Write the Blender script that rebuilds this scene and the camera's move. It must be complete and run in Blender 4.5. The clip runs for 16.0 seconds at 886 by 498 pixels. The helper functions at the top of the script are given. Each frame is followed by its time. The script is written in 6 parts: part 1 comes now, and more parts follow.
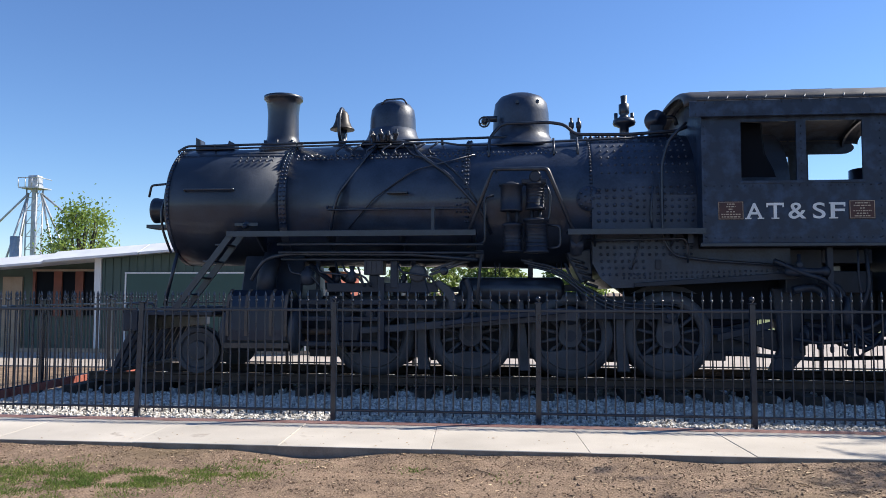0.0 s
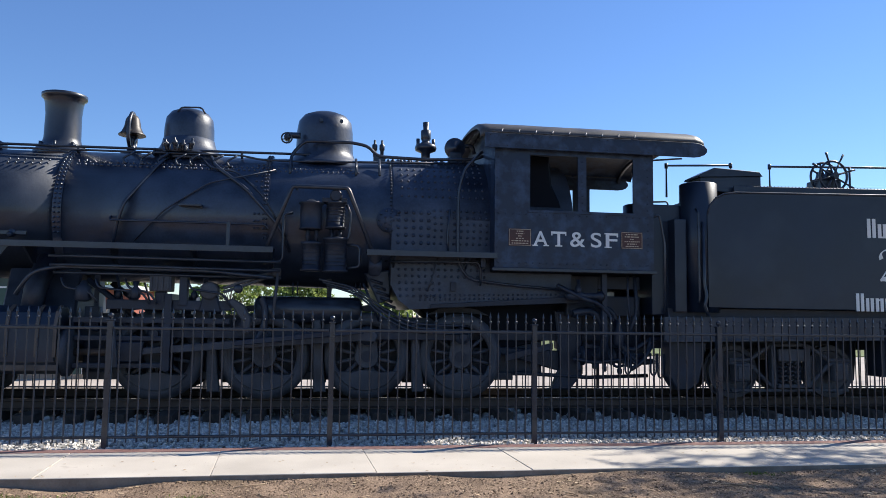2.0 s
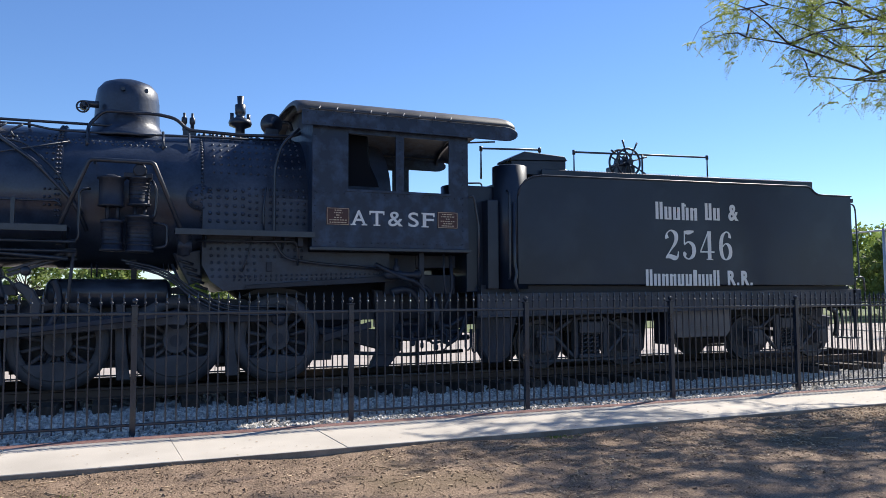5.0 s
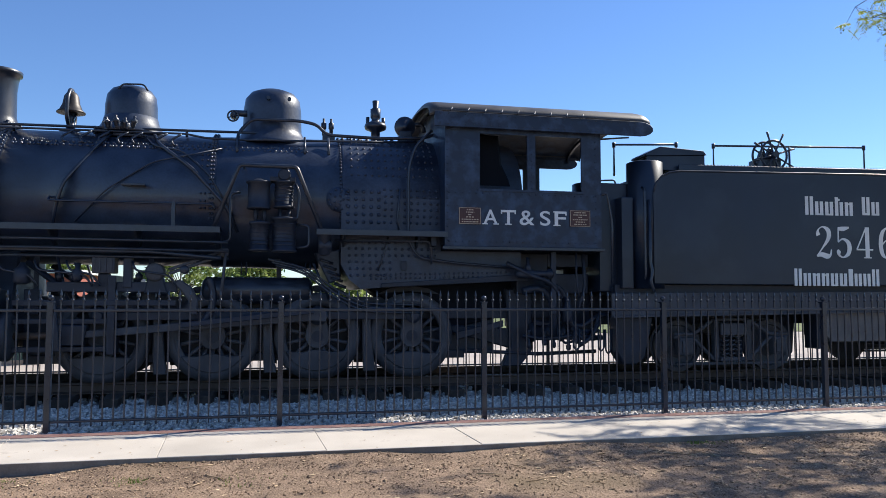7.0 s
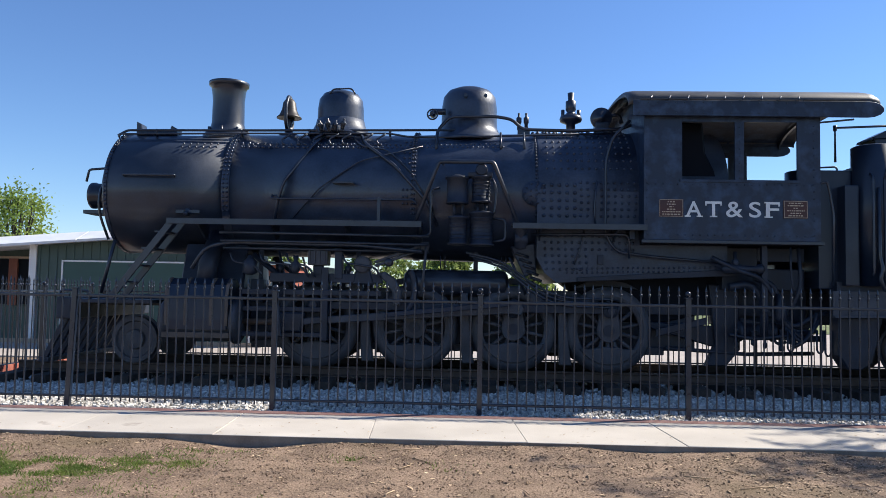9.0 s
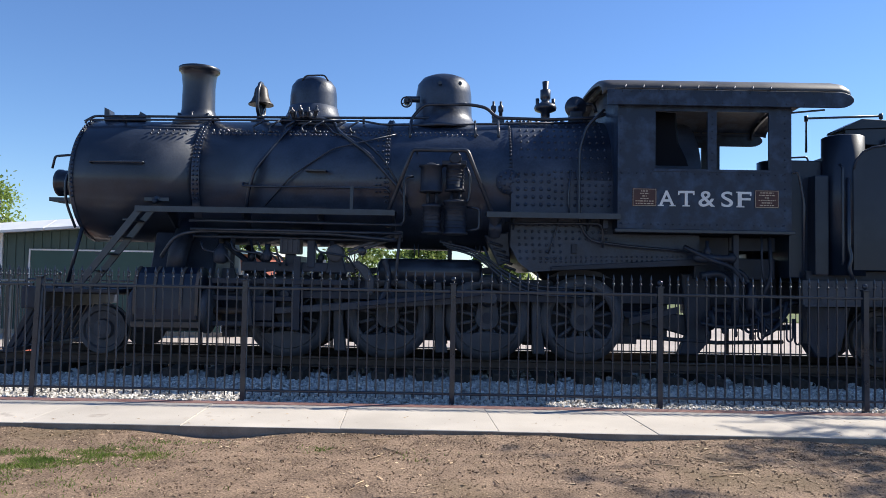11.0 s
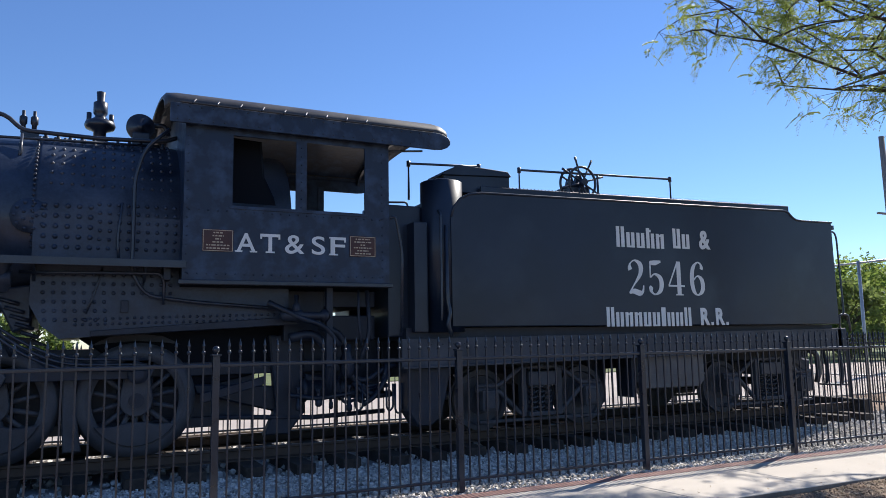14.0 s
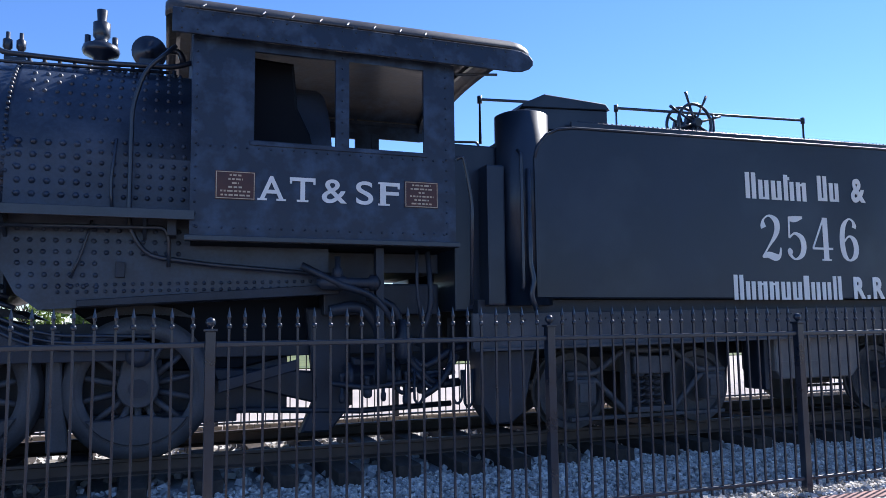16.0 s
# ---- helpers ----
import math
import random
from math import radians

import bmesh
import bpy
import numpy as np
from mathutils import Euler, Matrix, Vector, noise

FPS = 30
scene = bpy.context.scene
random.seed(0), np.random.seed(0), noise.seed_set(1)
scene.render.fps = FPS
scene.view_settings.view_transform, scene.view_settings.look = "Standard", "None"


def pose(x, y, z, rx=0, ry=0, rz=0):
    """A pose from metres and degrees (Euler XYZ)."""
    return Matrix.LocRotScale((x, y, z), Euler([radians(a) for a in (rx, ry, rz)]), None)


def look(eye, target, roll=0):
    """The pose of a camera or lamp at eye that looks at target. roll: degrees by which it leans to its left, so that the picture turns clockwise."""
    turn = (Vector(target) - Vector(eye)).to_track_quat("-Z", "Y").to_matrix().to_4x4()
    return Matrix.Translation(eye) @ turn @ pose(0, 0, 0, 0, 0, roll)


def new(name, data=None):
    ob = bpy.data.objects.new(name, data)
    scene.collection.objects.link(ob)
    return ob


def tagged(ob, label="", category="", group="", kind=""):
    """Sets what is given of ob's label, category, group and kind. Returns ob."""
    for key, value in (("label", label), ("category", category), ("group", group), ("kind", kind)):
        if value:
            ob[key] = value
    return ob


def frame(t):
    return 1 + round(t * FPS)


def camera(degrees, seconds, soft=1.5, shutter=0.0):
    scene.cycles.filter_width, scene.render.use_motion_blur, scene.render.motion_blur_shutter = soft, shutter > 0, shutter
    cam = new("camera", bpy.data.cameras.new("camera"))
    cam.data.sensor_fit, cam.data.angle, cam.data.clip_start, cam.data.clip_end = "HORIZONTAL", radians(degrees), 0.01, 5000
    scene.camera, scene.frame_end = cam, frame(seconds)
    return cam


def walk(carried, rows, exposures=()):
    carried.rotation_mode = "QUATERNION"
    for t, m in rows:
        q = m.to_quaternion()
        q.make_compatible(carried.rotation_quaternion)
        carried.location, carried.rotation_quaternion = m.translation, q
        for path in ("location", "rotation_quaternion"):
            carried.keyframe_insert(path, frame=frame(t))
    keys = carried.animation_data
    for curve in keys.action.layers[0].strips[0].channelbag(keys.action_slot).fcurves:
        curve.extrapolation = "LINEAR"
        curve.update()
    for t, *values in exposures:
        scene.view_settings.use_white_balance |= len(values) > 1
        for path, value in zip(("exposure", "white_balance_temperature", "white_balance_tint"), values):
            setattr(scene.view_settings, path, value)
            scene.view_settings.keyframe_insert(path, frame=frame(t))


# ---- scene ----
cam = camera(61.6, 16.0, 0.7)
PATH = [
    (0, (0.346, 0.242, 1.516), (0.138, 2.228, 1.633), 0.1),
    (0.5, (0.367, 0.276, 1.506), (0.284, 2.271, 1.627), -0.0),
    (1, (0.427, 0.3, 1.497), (0.502, 2.293, 1.641), 0.3),
    (1.5, (0.478, 0.284, 1.496), (0.667, 2.268, 1.672), 0.6),
    (2, (0.508, 0.287, 1.481), (0.806, 2.257, 1.662), 0.8),
    (2.5, (0.562, 0.278, 1.482), (0.965, 2.229, 1.657), 0.6),
    (3, (0.535, 0.304, 1.456), (1.074, 2.222, 1.633), 0.6),
    (3.5, (0.572, 0.312, 1.492), (1.233, 2.193, 1.654), 0.4),
    (3.7, (0.6, 0.326, 1.493), (1.302, 2.192, 1.651), 0.4),
    (5.8, (0.624, 0.252, 1.433), (1.373, 2.102, 1.555), -0.3),
    (6, (0.611, 0.275, 1.438), (1.317, 2.143, 1.559), -0.2),
    (6.5, (0.589, 0.282, 1.424), (1.151, 2.197, 1.553), -0.0),
    (7, (0.563, 0.272, 1.443), (0.983, 2.223, 1.575), 0.1),
    (7.5, (0.539, 0.274, 1.447), (0.807, 2.252, 1.572), 0.4),
    (8, (0.502, 0.276, 1.459), (0.618, 2.269, 1.572), 0.6),
    (8.5, (0.454, 0.27, 1.451), (0.428, 2.267, 1.56), 1.0),
    (8.7, (0.437, 0.268, 1.445), (0.359, 2.263, 1.555), 1.0),
    (11, (0.487, 0.333, 1.436), (0.471, 2.331, 1.519), 1.0),
    (11.5, (0.676, 0.45, 1.425), (0.851, 2.442, 1.489), 0.5),
    (12, (0.854, 0.716, 1.42), (1.318, 2.66, 1.478), 0.0),
    (12.5, (1.154, 0.996, 1.456), (1.86, 2.865, 1.544), -0.4),
    (13, (1.44, 1.391, 1.439), (2.249, 3.217, 1.543), -0.8),
    (13.5, (1.637, 1.82, 1.462), (2.533, 3.599, 1.64), -0.7),
    (14, (1.902, 2.288, 1.471), (2.772, 4.071, 1.72), -1.0),
    (14.5, (2.129, 2.745, 1.421), (2.962, 4.549, 1.65), -0.7),
    (15, (2.401, 3.201, 1.396), (3.212, 5.021, 1.573), -0.4),
    (15.5, (2.585, 3.72, 1.404), (3.349, 5.56, 1.575), -1.3),
    (16, (2.739, 4.218, 1.407), (3.431, 6.083, 1.611), -0.7),
]
EXPOSURES = [(0.0, 0.64, 6250, 10), (11.0, 0.64, 6250, 10), (11.9, 0.70, 6220, 10), (12.6, 0.68, 6200, 10), (13.5, 0.54, 6200, 11), (14.5, 0.54, 6150, 12), (15.0, 0.66, 5950, 13), (16.0, 0.95, 5700, 14)]
walk(cam, [(t, look(eye, target, roll)) for t, eye, target, roll in PATH], EXPOSURES)

# ---- light ----
SUN = Vector((1.05, 0.46, 1.0)).normalized()
world = bpy.data.worlds.new("sky")
scene.world = world
world.use_nodes = True
wn = world.node_tree.nodes
sky = wn.new("ShaderNodeTexSky")
sky.sky_type, sky.sun_disc = "NISHITA", False
sky.sun_elevation, sky.sun_rotation = radians(41), math.atan2(1.05, 0.46)
sky.air_density, sky.dust_density, sky.ozone_density = 1.0, 0.0, 6.0
wn["Background"].inputs[1].default_value = 0.10
tone = wn.new("ShaderNodeHueSaturation")
tone.inputs["Hue"].default_value, tone.inputs["Saturation"].default_value = 0.506, 1.06
world.node_tree.links.new(sky.outputs[0], tone.inputs["Color"])
world.node_tree.links.new(tone.outputs[0], wn["Background"].inputs[0])
sun = new("sun", bpy.data.lights.new("sun", "SUN"))
sun.data.energy, sun.data.angle, sun.data.color = 5.0, radians(0.55), (1.0, 0.92, 0.80)
sun.matrix_world = look(SUN * 60, (0, 0, 0))


# ---- materials ----
def material(name, c1, c2, rough=(0.5, 0.7), scale=3.0, fine=60.0, bump=0.1, metal=0.0, fine_mix=0.25, contrast=(0.35, 0.65), rand=0.0,
             island=0.0, coat=0.0, gloss=0.5, stretch=(1, 1, 1), spots=None):
    """Two-scale noise between two colours, with roughness and bump; rand varies whole pieces, island varies loose pieces of one mesh."""
    m = bpy.data.materials.new(name)
    m.use_nodes = True
    n, l = m.node_tree.nodes, m.node_tree.links
    b = n["Principled BSDF"]
    mp = n.new("ShaderNodeMapping")
    mp.inputs["Scale"].default_value = stretch
    geo = n.new("ShaderNodeNewGeometry")
    l.new(geo.outputs["Position"], mp.inputs[0])
    big = n.new("ShaderNodeTexNoise")
    big.inputs["Scale"].default_value, big.inputs["Detail"].default_value = scale, 6
    l.new(mp.outputs[0], big.inputs["Vector"])
    small = n.new("ShaderNodeTexNoise")
    small.inputs["Scale"].default_value, small.inputs["Detail"].default_value = fine, 4
    l.new(mp.outputs[0], small.inputs["Vector"])
    mix = n.new("ShaderNodeMix")
    mix.data_type = "FLOAT"
    mix.inputs[0].default_value = fine_mix
    l.new(big.outputs[0], mix.inputs[2])
    l.new(small.outputs[0], mix.inputs[3])
    ramp = n.new("ShaderNodeValToRGB")
    ramp.color_ramp.elements[0].position, ramp.color_ramp.elements[1].position = contrast
    ramp.color_ramp.elements[0].color, ramp.color_ramp.elements[1].color = (*c1, 1), (*c2, 1)
    l.new(mix.outputs[0], ramp.inputs[0])
    colour = ramp.outputs[0]
    if spots:
        sc, lo, hi, rgb = spots
        sp = n.new("ShaderNodeTexNoise")
        sp.inputs["Scale"].default_value, sp.inputs["Detail"].default_value = sc, 5
        l.new(mp.outputs[0], sp.inputs["Vector"])
        sr = n.new("ShaderNodeMapRange")
        sr.inputs[1].default_value, sr.inputs[2].default_value = lo, hi
        l.new(sp.outputs[0], sr.inputs[0])
        sm = n.new("ShaderNodeMix")
        sm.data_type = "RGBA"
        sm.inputs[7].default_value = (*rgb, 1)
        l.new(sr.outputs[0], sm.inputs[0])
        l.new(colour, sm.inputs[6])
        colour = sm.outputs[2]
    if rand or island:
        src = n.new("ShaderNodeObjectInfo").outputs["Random"] if rand else geo.outputs["Random Per Island"]
        k = rand or island
        mr = n.new("ShaderNodeMapRange")
        mr.inputs[3].default_value, mr.inputs[4].default_value = 1 - k, 1 + k
        l.new(src, mr.inputs[0])
        hs = n.new("ShaderNodeHueSaturation")
        l.new(mr.outputs[0], hs.inputs["Value"])
        l.new(colour, hs.inputs["Color"])
        colour = hs.outputs[0]
    l.new(colour, b.inputs["Base Color"])
    rr = n.new("ShaderNodeMapRange")
    rr.inputs[1].default_value, rr.inputs[2].default_value = 0.3, 0.7
    rr.inputs[3].default_value, rr.inputs[4].default_value = rough
    l.new(mix.outputs[0], rr.inputs[0])
    l.new(rr.outputs[0], b.inputs["Roughness"])
    b.inputs["Metallic"].default_value = metal
    b.inputs["Coat Weight"].default_value = coat
    b.inputs["Specular IOR Level"].default_value = gloss
    b.inputs["Coat Roughness"].default_value = 0.15
    if bump:
        bp = n.new("ShaderNodeBump")
        bp.inputs["Strength"].default_value, bp.inputs["Distance"].default_value = bump, 0.02
        l.new(mix.outputs[0], bp.inputs["Height"])
        l.new(bp.outputs[0], b.inputs["Normal"])
    return m


def plain(name, rgb, rough=0.5, metal=0.0, emit=0.0):
    m = bpy.data.materials.new(name)
    m.use_nodes = True
    b = m.node_tree.nodes["Principled BSDF"]
    b.inputs["Base Color"].default_value, b.inputs["Roughness"].default_value, b.inputs["Metallic"].default_value = (*rgb, 1), rough, metal
    return m


M_BOILER = material("boiler_paint", (0.007, 0.014, 0.032), (0.031, 0.048, 0.083), (0.34, 0.58), 3.0, 30, 0.32, fine_mix=0.3, coat=0.34, gloss=0.52)
M_SMOKE = material("smokebox_paint", (0.006, 0.011, 0.022), (0.021, 0.031, 0.052), (0.36, 0.54), 2.2, 40, 0.2, fine_mix=0.25, coat=0.38, gloss=0.52)
M_FIRE = material("firebox_paint", (0.011, 0.019, 0.040), (0.042, 0.062, 0.102), (0.40, 0.62), 3.2, 30, 0.35, fine_mix=0.3, contrast=(0.4, 0.66), coat=0.12, gloss=0.55)
M_CAB = material("cab_paint", (0.008, 0.017, 0.040), (0.040, 0.068, 0.122), (0.36, 0.60), 5.0, 26, 0.6, fine_mix=0.14, contrast=(0.46, 0.68), coat=0.12, gloss=0.45)
M_TENDER = material("tender_paint", (0.005, 0.011, 0.026), (0.012, 0.022, 0.044), (0.34, 0.52), 0.9, 40, 0.40, fine_mix=0.06, spots=(1.3, 0.52, 0.75, (0.022, 0.033, 0.054)), coat=0.22, gloss=0.38)
M_FRAME = material("running_gear_black", (0.006, 0.010, 0.020), (0.028, 0.036, 0.056), (0.38, 0.62), 4, 70, 0.15, fine_mix=0.35, gloss=0.45)
M_PIPE = material("pipe_paint", (0.009, 0.014, 0.026), (0.028, 0.037, 0.056), (0.30, 0.50), 6, 60, 0.05, coat=0.3, gloss=0.5)
# the sunlit sheen of the cab roof is put into this lighter grey
M_ROOF = material("sheen_grey_roof_paint", (0.030, 0.029, 0.030), (0.085, 0.080, 0.076), (0.4, 0.6), 2.5, 40, 0.12, fine_mix=0.3)
M_DUST = material("dusty_black", (0.028, 0.031, 0.040), (0.088, 0.090, 0.100), (0.45, 0.7), 3, 60, 0.15, fine_mix=0.3, gloss=0.45)
M_GREYBOX = material("grey_box_paint", (0.10, 0.095, 0.095), (0.17, 0.16, 0.155), (0.5, 0.7), 3, 50, 0.1)
M_FENCE = material("fence_paint", (0.007, 0.012, 0.024), (0.014, 0.022, 0.040), (0.24, 0.38), 8, 90, 0.05, coat=0.4, gloss=0.45)
M_BAND = material("rusty_band_steel", (0.060, 0.046, 0.038), (0.125, 0.098, 0.080), (0.45, 0.65), 5, 60, 0.12, gloss=0.45)
M_WHITE = material("white_lettering", (0.72, 0.72, 0.70), (0.84, 0.84, 0.82), (0.5, 0.65), 5, 80, 0.02)
M_BRONZE = material("bell_bronze", (0.026, 0.023, 0.022), (0.062, 0.052, 0.043), (0.4, 0.55), 9, 60, 0.05, metal=0.25)
M_PLAQUE = material("plaque_red", (0.050, 0.016, 0.013), (0.075, 0.024, 0.018), (0.4, 0.5), 8, 80, 0.03)
M_GOLD = plain("plaque_gold", (0.52, 0.41, 0.29), 0.5)
M_LENS = plain("headlight_glass", (0.5, 0.5, 0.5), 0.08, 0.6)
M_SLAB = material("sidewalk_concrete", (0.45, 0.405, 0.345), (0.59, 0.535, 0.46), (0.8, 0.92), 1.1, 90, 0.12, fine_mix=0.35, rand=0.05, spots=(2.2, 0.66, 0.76, (0.26, 0.21, 0.17)))
# darker than the slabs: soil stain plus the edge's shade, put into the colour
M_EDGE = material("soil_and_shade_concrete", (0.16, 0.13, 0.105), (0.27, 0.23, 0.19), (0.85, 0.95), 5, 70, 0.3)
M_CURB = material("red_curb", (0.26, 0.13, 0.105), (0.38, 0.22, 0.18), (0.75, 0.9), 4, 60, 0.15)
M_BRICK = material("red_brick", (0.27, 0.07, 0.045), (0.40, 0.13, 0.09), (0.8, 0.95), 9, 70, 0.3, rand=0.25)
M_GROUND = material("dry_dirt", (0.085, 0.052, 0.031), (0.34, 0.235, 0.155), (0.9, 1.0), 3.4, 62, 1.0, fine_mix=0.62, contrast=(0.38, 0.61), spots=(0.5, 0.56, 0.72, (0.15, 0.105, 0.055)))
M_BALLAST = material("ballast_bed", (0.20, 0.19, 0.18), (0.40, 0.39, 0.37), (0.85, 0.95), 8, 55, 1.0, fine_mix=0.6)
M_ROCK = material("white_gravel", (0.44, 0.41, 0.37), (0.72, 0.675, 0.61), (0.8, 0.95), 14, 90, 0.2, island=0.42)
M_TIE = material("tie_timber", (0.022, 0.017, 0.014), (0.065, 0.05, 0.04), (0.8, 0.95), 6, 40, 0.5, stretch=(3, 1, 3), rand=0.25)
M_RAIL = material("rail_steel", (0.055, 0.038, 0.028), (0.10, 0.072, 0.055), (0.55, 0.8), 5, 60, 0.15, metal=0.3)
M_ROAD = material("pale_pavement", (0.36, 0.31, 0.265), (0.47, 0.41, 0.36), (0.85, 0.95), 0.5, 30, 0.2)
M_LAWN = material("lawn", (0.07, 0.10, 0.025), (0.17, 0.19, 0.06), (0.9, 1.0), 0.6, 20, 0.5)
M_GREEN = material("green_siding", (0.040, 0.075, 0.062), (0.060, 0.10, 0.085), (0.45, 0.6), 2, 40, 0.06)
M_DOORGREEN = material("green_door", (0.028, 0.075, 0.062), (0.036, 0.09, 0.075), (0.45, 0.6), 2, 40, 0.06)
M_TRIM = material("white_trim", (0.66, 0.67, 0.67), (0.78, 0.79, 0.78), (0.5, 0.7), 2, 40, 0.06)
M_TAN = material("tan_base", (0.32, 0.25, 0.18), (0.42, 0.34, 0.26), (0.8, 0.9), 3, 40, 0.15)
M_REDWOOD = material("window_wood", (0.16, 0.055, 0.035), (0.24, 0.085, 0.055), (0.6, 0.8), 4, 50, 0.1)
# near-black, with the gloom of unlit places put into the colour
M_DARK = material("shade_black", (0.003, 0.005, 0.010), (0.006, 0.009, 0.015), (0.6, 0.8), 3, 30, 0.1, gloss=0.15)
M_GALV = material("galvanised_steel", (0.42, 0.44, 0.46), (0.58, 0.60, 0.62), (0.4, 0.55), 3, 40, 0.05, metal=0.5)
M_POLE = material("weathered_pole", (0.17, 0.155, 0.145), (0.27, 0.25, 0.235), (0.8, 0.95), 5, 30, 0.3, stretch=(4, 4, 0.5))
M_BARK = material("tree_bark", (0.030, 0.024, 0.020), (0.070, 0.056, 0.046), (0.85, 0.95), 8, 40, 0.6)
M_LEAF = material("feathery_leaf", (0.16, 0.22, 0.045), (0.33, 0.38, 0.105), (0.5, 0.65), 2.5, 30, 0, island=0.3)
M_FAR = material("tree_leaf", (0.12, 0.18, 0.04), (0.26, 0.31, 0.10), (0.55, 0.7), 0.9, 12, 0, island=0.35)
M_BRIGHT = material("young_tree_leaf", (0.16, 0.24, 0.045), (0.30, 0.37, 0.09), (0.5, 0.65), 0.9, 12, 0, island=0.3)
M_GRASS = material("grass_blade", (0.09, 0.16, 0.025), (0.20, 0.25, 0.06), (0.6, 0.75), 3, 20, 0, island=0.35)
M_LITTER = material("leaf_litter", (0.22, 0.14, 0.075), (0.56, 0.42, 0.27), (0.8, 0.95), 6, 40, 0, island=0.45)


def let_light_through(m, share):
    """Thin leaves pass part of the light that falls on their other side."""
    n, l = m.node_tree.nodes, m.node_tree.links
    b = n["Principled BSDF"]
    tr, mx = n.new("ShaderNodeBsdfTranslucent"), n.new("ShaderNodeMixShader")
    src = b.inputs["Base Color"].links[0].from_socket
    l.new(src, tr.inputs["Color"])
    mx.inputs[0].default_value = share
    l.new(b.outputs[0], mx.inputs[1])
    l.new(tr.outputs[0], mx.inputs[2])
    l.new(mx.outputs[0], n["Material Output"].inputs[0])


for leafy in (M_LEAF, M_FAR, M_BRIGHT, M_GRASS):
    let_light_through(leafy, 0.6)


# ---- building helpers ----
HOME = {}


def thing(name, at, label, category, group="", kind=""):
    ob = new(name)
    ob.location = at
    HOME[ob.name] = Vector(at)
    ob.empty_display_size = 0.1
    return tagged(ob, label, category, group, kind)


def put(name, me, mat, parent=None, label="", centre=None):
    """Links a mesh given in world coordinates, with its origin moved to its middle."""
    if centre is None:
        co = np.empty(len(me.vertices) * 3)
        me.vertices.foreach_get("co", co)
        co = co.reshape(-1, 3)
        centre = Vector((co.min(0) + co.max(0)) / 2)
        me.transform(Matrix.Translation(-centre))
    if mat and not me.materials:
        me.materials.append(mat)
    ob = new(name, me)
    HOME[ob.name] = Vector(centre)
    ob.location = centre
    if parent:
        ob.parent = parent
        ob.location = Vector(centre) - HOME[parent.name]
    if label:
        ob["label"] = label
    return ob


def part(name, bm, mat, parent=None, label=""):
    me = bpy.data.meshes.new(name)
    bmesh.ops.recalc_face_normals(bm, faces=bm.faces)
    bm.to_mesh(me)
    bm.free()
    return put(name, me, mat, parent, label)


def box(x0, x1, y0, y1, z0, z1, bevel=0.0, bm=None):
    bm = bm or bmesh.new()
    vs = [bm.verts.new((x, y, z)) for x in (x0, x1) for y in (y0, y1) for z in (z0, z1)]
    fs = [bm.faces.new([vs[i] for i in q]) for q in ((0, 1, 3, 2), (4, 6, 7, 5), (0, 4, 5, 1), (2, 3, 7, 6), (0, 2, 6, 4), (1, 5, 7, 3))]
    if bevel:
        es = {e for f in fs for e in f.edges}
        bmesh.ops.bevel(bm, geom=list(es), offset=bevel, segments=2, affect="EDGES", profile=0.6)
    return bm


def frame_of(d):
    d = Vector(d).normalized()
    a = Vector((0, 0, 1)) if abs(d.z) < 0.9 else Vector((1, 0, 0))
    u = d.cross(a).normalized()
    return u, d.cross(u).normalized()


def rod(p0, p1, r, seg=12, r1=None, bm=None, caps=True):
    """A round bar between two points, which may taper."""
    bm = bm or bmesh.new()
    p0, p1 = Vector(p0), Vector(p1)
    r1 = r if r1 is None else r1
    u, v = frame_of(p1 - p0)
    ring = [[bm.verts.new(p + (u * math.cos(a) + v * math.sin(a)) * q) for a in [2 * math.pi * i / seg for i in range(seg)]] for p, q in ((p0, r), (p1, r1))]
    for i in range(seg):
        bm.faces.new((ring[0][i], ring[0][(i + 1) % seg], ring[1][(i + 1) % seg], ring[1][i])).smooth = True
    if caps:
        bm.faces.new(ring[0][::-1])
        bm.faces.new(ring[1])
    return bm


def turned(p, axis, profile, seg=32, bm=None, smooth=True, caps=True):
    """A turned body: profile rows of (distance along the axis, radius)."""
    bm = bm or bmesh.new()
    p, d = Vector(p), Vector(axis).normalized()
    u, v = frame_of(d)
    rings = []
    for h, r in profile:
        if r < 1e-5:
            rings.append([bm.verts.new(p + d * h)])
        else:
            rings.append([bm.verts.new(p + d * h + (u * math.cos(2 * math.pi * i / seg) + v * math.sin(2 * math.pi * i / seg)) * r) for i in range(seg)])
    for a, b in zip(rings, rings[1:]):
        for i in range(seg):
            j = (i + 1) % seg
            if len(a) == 1 and len(b) == 1:
                continue
            f = bm.faces.new((a[0], b[j], b[i])) if len(a) == 1 else bm.faces.new((a[i], a[j], b[0])) if len(b) == 1 else bm.faces.new((a[i], a[j], b[j], b[i]))
            f.smooth = smooth
    for r in (rings[0], rings[-1]):
        if len(r) > 1 and caps:
            bm.faces.new(r)
    return bm


